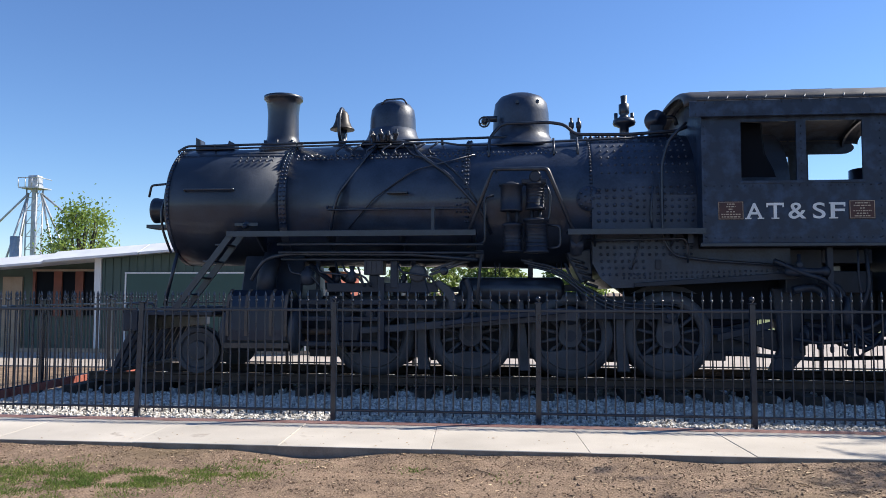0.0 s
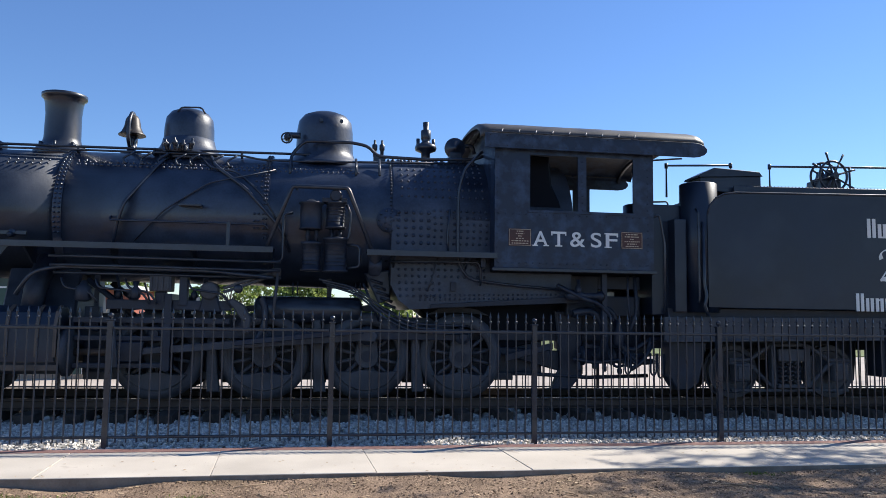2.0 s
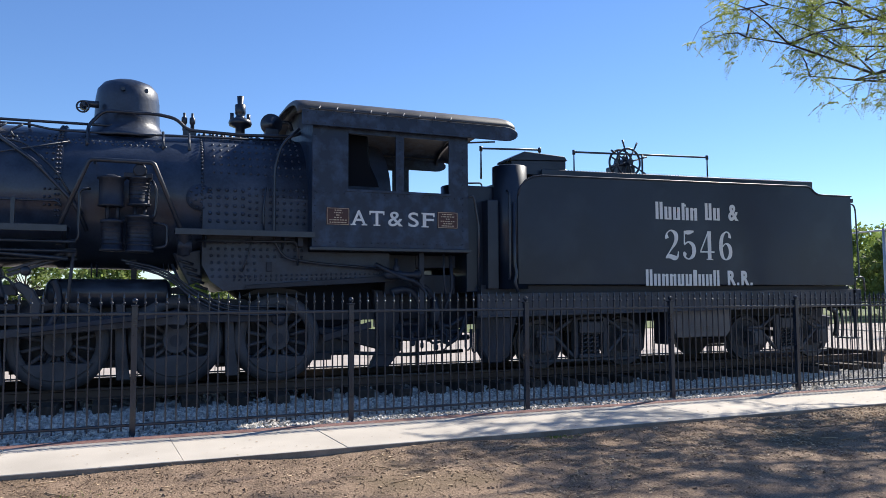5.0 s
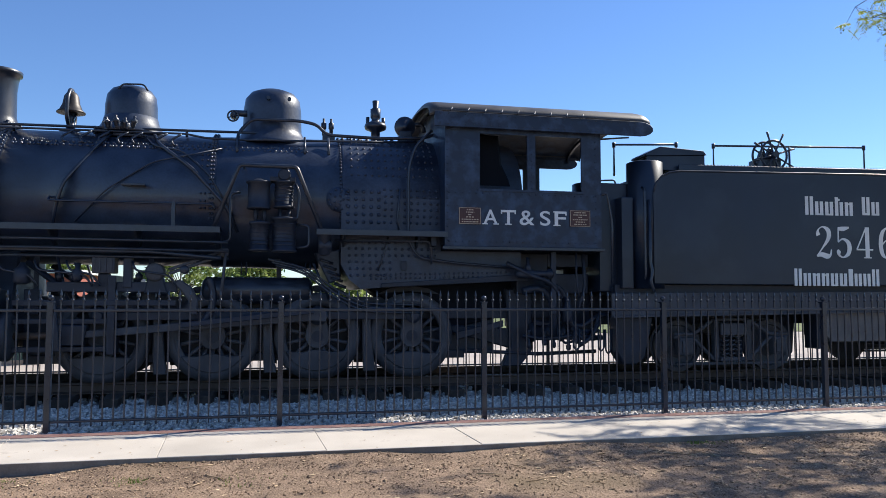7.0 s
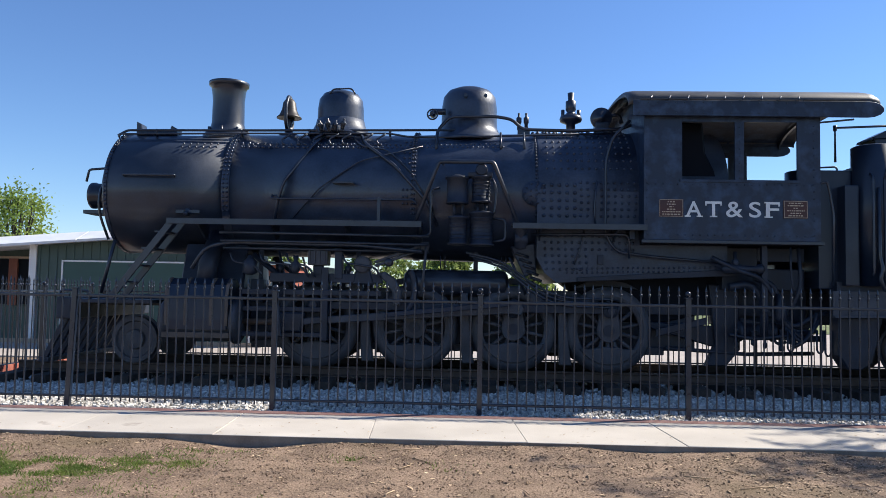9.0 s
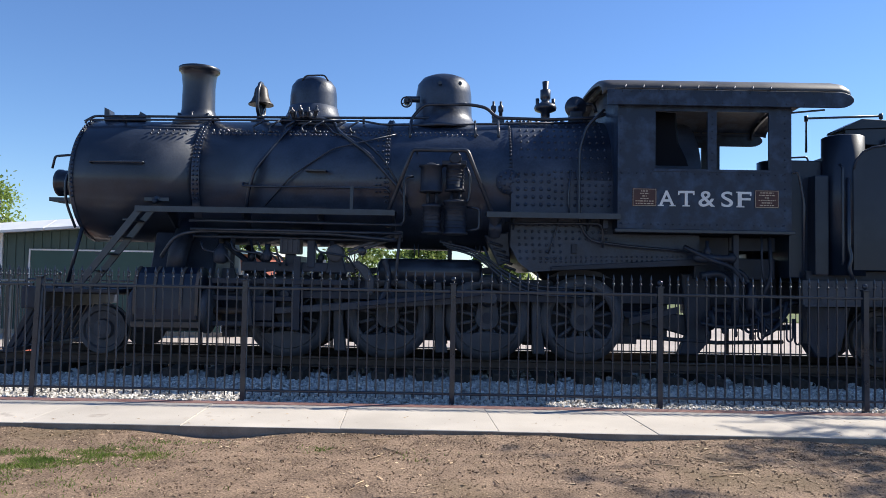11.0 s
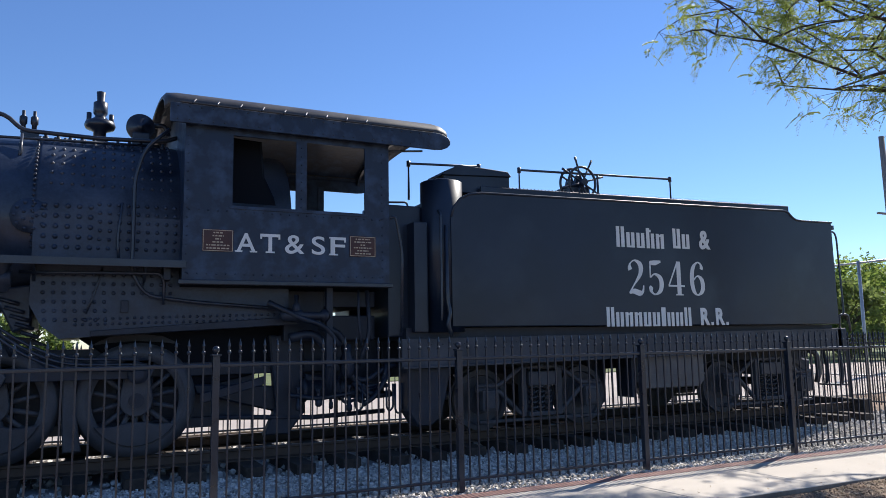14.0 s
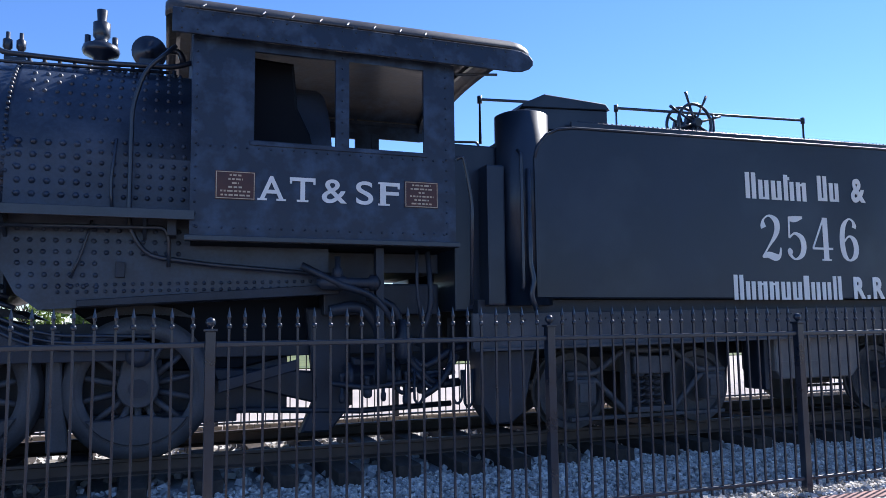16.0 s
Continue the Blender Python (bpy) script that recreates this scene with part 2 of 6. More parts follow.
def tube(points, r, seg=8, bend=0.0, bm=None):
    """A bent pipe through points; bend rounds its corners."""
    bm = bm or bmesh.new()
    pts = [Vector(p) for p in points]
    if bend:
        out = [pts[0]]
        for a, b, c in zip(pts, pts[1:], pts[2:]):
            k = min(bend, (b - a).length * 0.45, (c - b).length * 0.45)
            s, e = b + (a - b).normalized() * k, b + (c - b).normalized() * k
            out += [s.lerp(b, t).lerp(b.lerp(e, t), t) for t in (0, 0.33, 0.67, 1)]
        pts = out + [pts[-1]]
    rings = []
    for i, p in enumerate(pts):
        d = (pts[min(i + 1, len(pts) - 1)] - pts[max(i - 1, 0)]).normalized()
        if not rings:
            u, v = frame_of(d)
        else:
            u = (u - d * u.dot(d)).normalized()
            v = d.cross(u)
        rings.append([bm.verts.new(p + (u * math.cos(2 * math.pi * k / seg) + v * math.sin(2 * math.pi * k / seg)) * r) for k in range(seg)])
    for a, b in zip(rings, rings[1:]):
        for k in range(seg):
            bm.faces.new((a[k], a[(k + 1) % seg], b[(k + 1) % seg], b[k])).smooth = True
    bm.faces.new(rings[0][::-1])
    bm.faces.new(rings[-1])
    return bm


def slab(outline, axis, lo, hi, bevel=0.0, bm=None):
    """A plate: an outline in the plane across an axis, drawn out from lo to hi. axis 'y': (x, z); 'x': (y, z); 'z': (x, y)."""
    bm = bm or bmesh.new()
    place = {"y": lambda a, b, h: (a, h, b), "x": lambda a, b, h: (h, a, b), "z": lambda a, b, h: (a, b, h)}[axis]
    lows, highs = ([bm.verts.new(place(a, b, h)) for a, b in outline] for h in (lo, hi))
    n = len(outline)
    fs = [bm.faces.new(lows), bm.faces.new(highs[::-1])]
    fs += [bm.faces.new((lows[i], lows[(i + 1) % n], highs[(i + 1) % n], highs[i])) for i in range(n)]
    if bevel:
        bmesh.ops.recalc_face_normals(bm, faces=fs)
        bmesh.ops.bevel(bm, geom=list({e for f in fs[:2] for e in f.edges}), offset=bevel, segments=1, affect="EDGES")
    return bm


def torus(p, axis, R, r, seg=28, ring=8, bm=None, a0=0.0, a1=2 * math.pi):
    bm = bm or bmesh.new()
    p, d = Vector(p), Vector(axis).normalized()
    u, v = frame_of(d)
    full = a1 - a0 > 6.28
    rows = []
    for i in range(seg + (0 if full else 1)):
        a = a0 + (a1 - a0) * i / seg
        o = u * math.cos(a) + v * math.sin(a)
        rows.append([bm.verts.new(p + o * (R + r * math.cos(2 * math.pi * k / ring)) + d * r * math.sin(2 * math.pi * k / ring)) for k in range(ring)])
    for i in range(seg):
        a, b = rows[i], rows[(i + 1) % len(rows)]
        for k in range(ring):
            bm.faces.new((a[k], a[(k + 1) % ring], b[(k + 1) % ring], b[k])).smooth = True
    return bm


class Soup:
    """Many small alike pieces gathered in one mesh."""

    def __init__(self):
        self.v, self.f, self.n = [], [], 0

    def add(self, verts, faces):
        self.v.append(verts)
        self.f.append(faces + self.n)
        self.n += len(verts)

    def mesh(self, name, smooth=False):
        me = bpy.data.meshes.new(name)
        v, f = np.concatenate(self.v), np.concatenate(self.f)
        k = f.shape[1]
        me.vertices.add(len(v))
        me.vertices.foreach_set("co", v.astype(np.float32).ravel())
        me.loops.add(f.size)
        me.loops.foreach_set("vertex_index", f.astype(np.int32).ravel())
        me.polygons.add(len(f))
        me.polygons.foreach_set("loop_start", np.arange(len(f), dtype=np.int32) * k)
        me.polygons.foreach_set("loop_total", np.full(len(f), k, dtype=np.int32))
        me.polygons.foreach_set("use_smooth", np.full(len(f), smooth))
        me.update(calc_edges=True)
        return me


def turn_matrix(rng):
    q = rng.normal(size=4)
    w, x, y, z = q / np.linalg.norm(q)
    return np.array([[1 - 2 * (y * y + z * z), 2 * (x * y - z * w), 2 * (x * z + y * w)], [2 * (x * y + z * w), 1 - 2 * (x * x + z * z), 2 * (y * z - x * w)],
                     [2 * (x * z - y * w), 2 * (y * z + x * w), 1 - 2 * (x * x + y * y)]])


def domes(rows, r=0.014, bm=None):
    """Rivet heads: rows of (place, outward direction)."""
    bm = bm or bmesh.new()
    for p, d in rows:
        p, d = Vector(p), Vector(d).normalized()
        u, v = frame_of(d)
        rim = [bm.verts.new(p - d * 0.004 + (u * math.cos(k * math.pi / 3) + v * math.sin(k * math.pi / 3)) * r) for k in range(6)]
        mid = [bm.verts.new(p + d * r * 0.65 + (u * math.cos(k * math.pi / 3) + v * math.sin(k * math.pi / 3)) * r * 0.7) for k in range(6)]
        top = bm.verts.new(p + d * r * 0.95)
        for k in range(6):
            bm.faces.new((rim[k], rim[(k + 1) % 6], mid[(k + 1) % 6], mid[k])).smooth = True
            bm.faces.new((mid[k], mid[(k + 1) % 6], top)).smooth = True
    return bm


def lettering(text, x, z, width, height, y, parent, mat, bold=0.0, name="lettering", label=""):
    """Raised painted letters on an upright face that looks towards -y; x, z is the lower left corner."""
    cu = bpy.data.curves.new(name, "FONT")
    cu.body, cu.size, cu.extrude, cu.offset = text, 1.0, 0.004, bold
    tmp = new("tmp", cu)
    bpy.context.view_layer.update()
    me = bpy.data.meshes.new_from_object(tmp.evaluated_get(bpy.context.evaluated_depsgraph_get()))
    bpy.data.objects.remove(tmp)
    co = np.empty(len(me.vertices) * 3)
    me.vertices.foreach_get("co", co)
    co = co.reshape(-1, 3)
    lo, hi = co.min(0), co.max(0)
    out = np.empty_like(co)
    out[:, 0] = x + (co[:, 0] - lo[0]) / (hi[0] - lo[0]) * width
    out[:, 1] = y - co[:, 2]
    out[:, 2] = z + (co[:, 1] - lo[1]) / (hi[1] - lo[1]) * height
    me.vertices.foreach_set("co", out.ravel())
    me.materials.clear()
    return put(name, me, mat, parent, label)

# ---- ground, sidewalk, ballast ----
C = 12.45          # middle of the track
RAIL = 0.24        # top of the rails
SIDE = 11.0        # face of cab and tender


def ground_height(x, y):
    h = -0.070 + 0.020 * noise.noise((x * 0.6, y * 0.6, 0)) + 0.012 * noise.noise((x * 2.3, y * 2.3, 4)) + 0.006 * noise.noise((x * 6, y * 6, 8))
    if 6.9 < y < 7.7:
        h += 0.035 * min(1, (y - 6.9) / 0.5) * noise.noise((x * 0.7, 7, 2)) + 0.030 * min(1, (y - 6.9) / 0.55)
    if 7.0 < y < 8.0:
        h -= (0.070 * math.exp(-((x + 1.65) / 0.55) ** 2) + 0.030 * math.exp(-((x + 3.2) / 0.5) ** 2)) * min(1, (y - 7.0) / 0.45)
    if y > 8.2:
        h = min(h, -0.12)
    return h


def spread(lo, hi, step, far):
    out, g = list(np.arange(lo, hi + 1e-6, step)), step
    a, b = lo, hi
    while b < far:
        g *= 1.6
        a, b = a - g, b + g
        out = [a] + out + [b]
    return out


def build_ground():
    xs, ys = spread(-6, 13, 0.16, 2200), spread(3.5, 8.2, 0.16, 2200)
    s = Soup()
    v = np.array([(x, y, ground_height(x, y)) for y in ys for x in xs])
    nx = len(xs)
    f = np.array([(j * nx + i, j * nx + i + 1, (j + 1) * nx + i + 1, (j + 1) * nx + i) for j in range(len(ys) - 1) for i in range(nx - 1)])
    s.add(v, f)
    return tagged(put("ground", s.mesh("ground", True), M_GROUND), "dry brown dirt with thin grass patches and shed leaves", "ground", kind="structure")


ground = build_ground()
pavement = thing("pavement", (0, 8.3, 0), "pale concrete sidewalk with cut joints beside the fence", "sidewalk", kind="structure")


def near_edge(x):
    return 7.50


for i in range(-12, 16):
    a, b = -0.53 + i * 1.525 + 0.003, -0.53 + (i + 1) * 1.525 - 0.003
    skew = 0.08
    top = random.Random(i).uniform(-0.002, 0.002)
    part("slab", slab([(a, near_edge(a)), (b, near_edge(b)), (b - skew, 8.74), (a - skew, 8.74)], "z", -0.14, top, 0.003), M_SLAB, pavement)
# thin dark strip that paints the shaded, soiled near face
part("slab_edge", box(-18, 23, near_edge(0) - 0.006, near_edge(0) - 0.001, -0.14, -0.006), M_EDGE, pavement, "near edge of the slabs, soil stain and shade in its colour")
part("joint_bed", slab([(-18, near_edge(-18) + 0.03), (23, near_edge(23) + 0.03), (23, 8.73), (-18, 8.73)], "z", -0.15, -0.006), M_SLAB, pavement, "dirt-filled joints")
tagged(part("curb", box(-7.4, 16.6, 8.75, 8.93, -0.14, 0.002, 0.004), M_CURB), "low red-painted curb along the fence foot", "curb", kind="structure")


def bed_height(y):
    pts = ((8.94, -0.05), (9.1, -0.04), (9.6, -0.02), (10.5, -0.005), (11.0, -0.035), (11.6, -0.02), (13.3, -0.02), (13.9, -0.02), (15.0, -0.02), (15.2, -0.03))
    return float(np.interp(y, [p[0] for p in pts], [p[1] for p in pts]))


bed = bmesh.new()
bed_ys = [8.935, 9.11, 9.3, 9.6, 10.0, 10.6, 11.0, 11.5, 12.45, 13.4, 13.9, 14.5, 15.0, 15.15]
bed_xs = list(np.arange(-7.15, 16.5, 0.4))
bed_rows = [[bed.verts.new((x, y, bed_height(y) - 0.035 + 0.012 * noise.noise((x, y, 0)))) for x in bed_xs] for y in bed_ys]
for r0, r1 in zip(bed_rows, bed_rows[1:]):
    for i in range(len(bed_xs) - 1):
        bed.faces.new((r0[i], r0[i + 1], r1[i + 1], r1[i]))
ballast_bed = tagged(part("ballast_bed", bed, M_BALLAST), "bed of crushed grey rock under the track", "ballast", kind="structure")

rng = np.random.default_rng(5)
CUBE = np.array([(x, y, z) for x in (-1, 1) for y in (-1, 1) for z in (-1, 1)], float)
CUBE_F = np.array([(0, 1, 3, 2), (4, 6, 7, 5), (0, 4, 5, 1), (2, 3, 7, 6), (0, 2, 6, 4), (1, 5, 7, 3)])
CUBE_T = np.concatenate([CUBE_F[:, [0, 1, 2]], CUBE_F[:, [0, 2, 3]]])
rocks = Soup()


def strew(n, x0, x1, y0, y1, size):
    for x, y in zip(rng.uniform(x0, x1, n), rng.uniform(y0, y1, n)):
        r = size * rng.uniform(0.55, 1.25)
        v = (CUBE * rng.uniform(0.45, 1.0, (8, 3))) @ turn_matrix(rng).T * np.array([r, r, r * 0.8])
        rocks.add(v + (x, y, bed_height(y) - 0.012 + rng.uniform(-0.008, 0.02)), CUBE_T)


strew(44000, -7.0, 16.2, 8.96, 11.3, 0.0195)
strew(2600, -7.0, 16.2, 11.3, 13.6, 0.042)
strew(2400, -7.0, 16.2, 13.6, 15.0, 0.042)
tagged(put("gravel", rocks.mesh("gravel"), M_ROCK), "loose white and grey crushed gravel", "gravel", kind="stuff")

# ---- track ----
track = thing("railroad_track", (4.3, C, 0), "short length of rusty display track on dark timber ties", "track")
for k, yy in enumerate((C - 0.755, C + 0.755)):
    prof = [(-0.07, 0), (0.07, 0), (0.07, 0.012), (0.012, 0.03), (0.012, 0.115), (0.036, 0.125), (0.036, 0.15), (-0.036, 0.15), (-0.036, 0.125), (-0.012, 0.115), (-0.012, 0.03), (-0.07, 0.012)]
    part("rail", slab([(yy + a, RAIL - 0.15 + b) for a, b in prof], "x", -6.6, 15.0), M_RAIL, track)
tie_mesh = bpy.data.meshes.new("tie")
tb = box(-0.115, 0.115, -1.36, 1.36, -0.09, 0.09, 0.012)
bmesh.ops.recalc_face_normals(tb, faces=tb.faces)
tb.to_mesh(tie_mesh)
tb.free()
tie_mesh.materials.append(M_TIE)
trng = random.Random(3)
for i in range(36):
    at = Vector((-6.5 + i * 0.6 + trng.uniform(-0.04, 0.04), C + trng.uniform(-0.09, 0.05), RAIL - 0.15 - 0.09))
    ob = put("tie", tie_mesh, None, track, centre=at)
    ob.rotation_euler = (0, 0, trng.uniform(-0.03, 0.03))
tagged(part("stop_timber", box(14.9, 15.12, 11.4, 13.5, 0.02, 0.3, 0.02), M_TIE), "dark squared timber stop lying across the rails", "timber")

# ---- iron fences ----


def picket_mesh():
    bm = box(-0.0078, 0.0078, -0.0078, 0.0078, 0.03, 1.46, 0.0022)
    turned((0, 0, 1.40), (0, 0, 1), [(0, 0.011), (0.010, 0.018), (0.024, 0.018), (0.034, 0.010)], 8, bm)
    turned((0, 0, 1.455), (0, 0, 1), [(0, 0.009), (0.02, 0.0145), (0.085, 0.0)], 6, bm, False)
    me = bpy.data.meshes.new("picket")
    bmesh.ops.recalc_face_normals(bm, faces=bm.faces)
    bm.to_mesh(me)
    bm.free()
    me.materials.append(M_FENCE)
    return me


def post_mesh(ball):
    bm = box(-0.031, 0.031, -0.031, 0.031, -0.15, 1.385, 0.004)
    box(-0.042, 0.042, -0.042, 0.042, 1.385, 1.402, 0.004, bm)
    if ball:
        turned((0, 0, 1.40), (0, 0, 1), [(0, 0.014), (0.012, 0.014), (0.02, 0.026), (0.042, 0.034), (0.064, 0.026), (0.076, 0.0)], 14, bm)
    me = bpy.data.meshes.new("post")
    bmesh.ops.recalc_face_normals(bm, faces=bm.faces)
    bm.to_mesh(me)
    bm.free()
    me.materials.append(M_FENCE)
    return me


PICKET, POST, POST_PLAIN = picket_mesh(), post_mesh(True), post_mesh(False)


def iron_fence(start, turn, posts, label, plain_posts=(), lean={}):
    """A run of fence from start along the direction turn (degrees), with post distances."""
    d = Vector((math.cos(radians(turn)), math.sin(radians(turn)), 0))
    start = Vector(start)
    f = thing("iron_fence", start, label, "fence", "iron fence round the locomotive")
    f.rotation_euler = (0, 0, radians(turn))
    HOME[f.name] = Vector((0, 0, 0))
    for i, p in enumerate(posts):
        ob = put("post", POST_PLAIN if i in plain_posts else POST, None, f, centre=Vector((p, 0, 0)))
        if i in lean:
            ob.rotation_euler = (0, lean[i], 0)
    for a, b in zip(posts, posts[1:]):
        for z, h in ((1.285, 0.034), (0.075, 0.03)):
            part("rail", box(a + 0.03, b - 0.03, -0.016, 0.016, z, z + h, 0.008), M_FENCE, f)
        n = round((b - a) / 0.111)
        for k in range(1, n):
            ob = put("picket", PICKET, None, f, centre=Vector((a + (b - a) * k / n, 0, 0)))
            ob.rotation_euler = (0, random.Random(k * 7 + int(a * 10)).uniform(-0.006, 0.006), 0)
    return f


FRONT_Y = 9.18
iron_fence((-6.97, FRONT_Y, 0), 0, [0, 2.54, 5.045, 7.52, 9.97, 12.39, 14.79, 17.24, 19.68, 22.12], "black iron picket fence with spear tips and ball-capped posts", (1,), {1: 0.03})
iron_fence((-7.2, 9.4, 0), 90, [0, 1.95, 3.9, 5.6], "black iron picket fence on a brick edging at the track's end", (1,))
iron_fence((-7.0, 15.1, 0), 0, [i * 2.6 for i in range(10)], "black iron picket fence behind the locomotive")
iron_fence((16.9, 9.3, 0), 90, [0, 1.9, 3.8, 5.7], "black iron picket fence closing the display yard")
edging = thing("brick_edging", (-7.22, 12, 0), "row of red bricks along the fence foot", "edging")
bt = box(-0.06, 0.06, -0.1, 0.1, -0.06, 0.06, 0.008)
brick_mesh = bpy.data.meshes.new("brick")
bmesh.ops.recalc_face_normals(bt, faces=bt.faces)
bt.to_mesh(brick_mesh)
bt.free()
brick_mesh.materials.append(M_BRICK)
for i in range(27):
    put("brick", brick_mesh, None, edging, centre=Vector((-7.22 + random.Random(i).uniform(-0.01, 0.01), 9.4 + i * 0.212, 0.03)))
rear_edging = thing("paver_edging", (4, 15.1, 0), "row of pale tan pavers along the rear fence foot", "edging")
paver_mesh = brick_mesh.copy()
paver_mesh.materials.clear()
paver_mesh.materials.append(M_TAN)
for i in range(110):
    ob = put("paver", paver_mesh, None, rear_edging, centre=Vector((-7.0 + i * 0.212, 15.1, 0.0)))
    ob.rotation_euler = (0, 0, math.pi / 2)

# ---- far ground ----
tagged(part("road", box(-60, 130, 15.6, 31.0, -0.3, -0.09), M_ROAD), "pale pinkish pavement of the street behind", "road", kind="structure")
tagged(part("lawn", slab([(-70, 31.1), (220, 31.1), (220, 120), (-70, 120)], "z", -0.3, -0.06), M_LAWN), "wide green lawn beyond the street", "lawn", kind="structure")

# ---- building at the track's end ----
shop = thing("metal_building", (-9, 19, -0.15), "low green metal-sided building with white roof fascia", "building")
BY = 19.0


def roof_at(x):
    return 2.47 + (x + 10) * 0.075


def fascia_plate(a, b, lift):
    """The roof's bright lower edge, which leans back towards the ridge."""
    bm = bmesh.new()
    rows = [[bm.verts.new((x, y, roof_at(x) + lift + dz)) for x in (a, b)] for y, dz in ((BY - 0.50, 0.0), (BY + 0.12, 0.25), (BY + 0.12, 0.19), (BY - 0.50, -0.06))]
    for k in range(4):
        bm.faces.new((*rows[k], *rows[(k + 1) % 4][::-1]))
    for e in (0, 1):
        bm.faces.new([r[e] for r in rows])
    return bm


part("wall", slab([(-10.75, -0.3), (-4.85, -0.3), (-4.85, roof_at(-4.85)), (-10.75, roof_at(-10.75))], "y", BY, BY + 0.2), M_GREEN, shop)
for i in range(26):
    xx = -10.7 + i * 0.222
    part("siding_rib", box(xx, xx + 0.035, BY - 0.018, BY - 0.001, 0.02, roof_at(xx) - 0.01), M_GREEN, shop)
part("base", box(-14, -4.85, BY - 0.06, BY - 0.022, -0.3, 0.02), M_TAN, shop, "tan concrete base")
part("porch_back_wall", slab([(-17, -0.3), (-10.95, -0.3), (-10.95, 2.4), (-17, 2.2)], "y", BY + 1.3, BY + 1.45), M_GREEN, shop, "green wall in the shade of the porch")
part("porch_floor", box(-17, -10.95, BY - 0.02, BY + 1.3, -0.3, -0.1), M_TAN, shop)
part("corner_post", box(-10.94, -10.76, BY - 0.05, BY + 0.15, -0.3, roof_at(-10.8)), M_TRIM, shop, "white painted corner post")
part("roof", slab([(-17.5, roof_at(-17.5) + 0.02), (-4.6, roof_at(-4.6) + 0.02), (-4.6, roof_at(-4.6) + 0.2), (-17.5, roof_at(-17.5) + 0.2)], "y", BY + 0.1, BY + 9), M_TRIM, shop, "white roof")
for a, b in ((-17.5, -12.15), (-12.1, -9.5), (-9.47, -4.6)):
    lift = 0.0 if a < -13 else 0.04
    part("fascia", fascia_plate(a, b, lift), M_TRIM, shop, "white sloping metal roof edge")
door_g = part("roll_door", box(-10.03, -5.2, BY - 0.045, BY - 0.02, 0.02, 2.0), M_DOORGREEN, shop, "green door with a thin white frame")
for q in ((-10.08, -10.04, 0.02, 2.04), (-5.19, -5.15, 0.02, 2.04), (-10.04, -5.19, 2.0, 2.04)):
    part("door_trim", box(q[0], q[1], BY - 0.06, BY - 0.02, q[2], q[3]), M_TRIM, door_g)
win = part("porch_window", box(-13.5, -11.55, BY + 1.24, BY + 1.3, 0.85, 2.08), M_DARK, shop, "dark window in a reddish wood frame")
for a in (-13.54, -12.9, -12.25, -11.6):
    part("mullion", box(a, a + 0.08 + (0.16 if -13.2 < a < -12.1 else 0), BY + 1.18, BY + 1.24, 0.82, 2.1), M_REDWOOD, win)
part("window_head", box(-13.56, -11.5, BY + 1.17, BY + 1.25, 2.1, 2.16), M_TAN, win)
part("porch_door", box(-14.5, -13.9, BY + 1.24, BY + 1.3, -0.1, 1.95), M_TAN, shop, "tan door")

# ---- locomotive ----
loco = thing("steam_locomotive", (0, C, RAIL), "black steam locomotive with eight driving wheels, standing on display track", "locomotive")
BZ, BR = 2.95, 1.0       # boiler axis height and radius at the smokebox

boiler = part("boiler", turned((-3.36, C, BZ), (1, 0, 0), [(0, 1.0), (2.9, 1.02), (3.1, 1.03), (4.75, 1.06), (4.78, 1.06), (7.6, 1.06), (7.6, 0.3)], 72), M_BOILER, loco, "glossy black boiler barrel")
smoke = part("smokebox", turned((-5.29, C, BZ), (1, 0, 0), [(-0.10, 0.0), (-0.09, 0.55), (-0.03, 0.90), (0.0, 0.97), (0.03, 0.985), (1.93, 0.985)], 72), M_SMOKE, loco, "satin black smokebox")
part("smokebox_door", turned((-5.40, C, BZ), (-1, 0, 0), [(0, 0.72), (0.03, 0.72), (0.07, 0.5), (0.10, 0.2), (0.11, 0)], 40), M_SMOKE, smoke)
for xx, rr, w in ((-5.27, 0.988, 0.05), (-3.42, 1.0, 0.12), (-0.52, 1.032, 0.10)):
    part("boiler_band", turned((xx, C, BZ), (1, 0, 0), [(0, rr - 0.03), (0, rr + 0.006), (w, rr + 0.006), (w, rr - 0.03)], 72, smooth=False), M_BOILER, boiler)


def ring_rivets(x, r, a0=-200, a1=20, step=4.0):
    out = []
    a = a0
    while a < a1:
        d = Vector((0, math.cos(radians(a)), -math.sin(radians(a))))
        out.append((Vector((x, C, BZ)) + d * r, d))
        a += step
    return out


rv = []
for x, r in ((-5.24, 1.003), (-3.39, 1.018), (-3.33, 1.018), (-0.49, 1.052), (-0.45, 1.052), (1.39, 1.08)):
    rv += ring_rivets(x, r, step=4 if x < 1 else 3.4)
for r0, (x0, x1) in ((0.992, (-4.15, -3.5)), (1.01, (-3.2, -1.0))):
    for a in (42, 47):
        d = Vector((0, -math.cos(radians(a)), math.sin(radians(a))))
        rv += [(Vector((x, C, BZ)) + d * (r0 + 0.012), d) for x in np.arange(x0, x1, 0.11)]
for a in (0, -6, -12):
    d = Vector((0, -math.cos(radians(a)), math.sin(radians(a))))
    rv += [(Vector((x, C, BZ)) + d * 1.035, d) for x in np.arange(-0.62, -0.5, 0.06)]
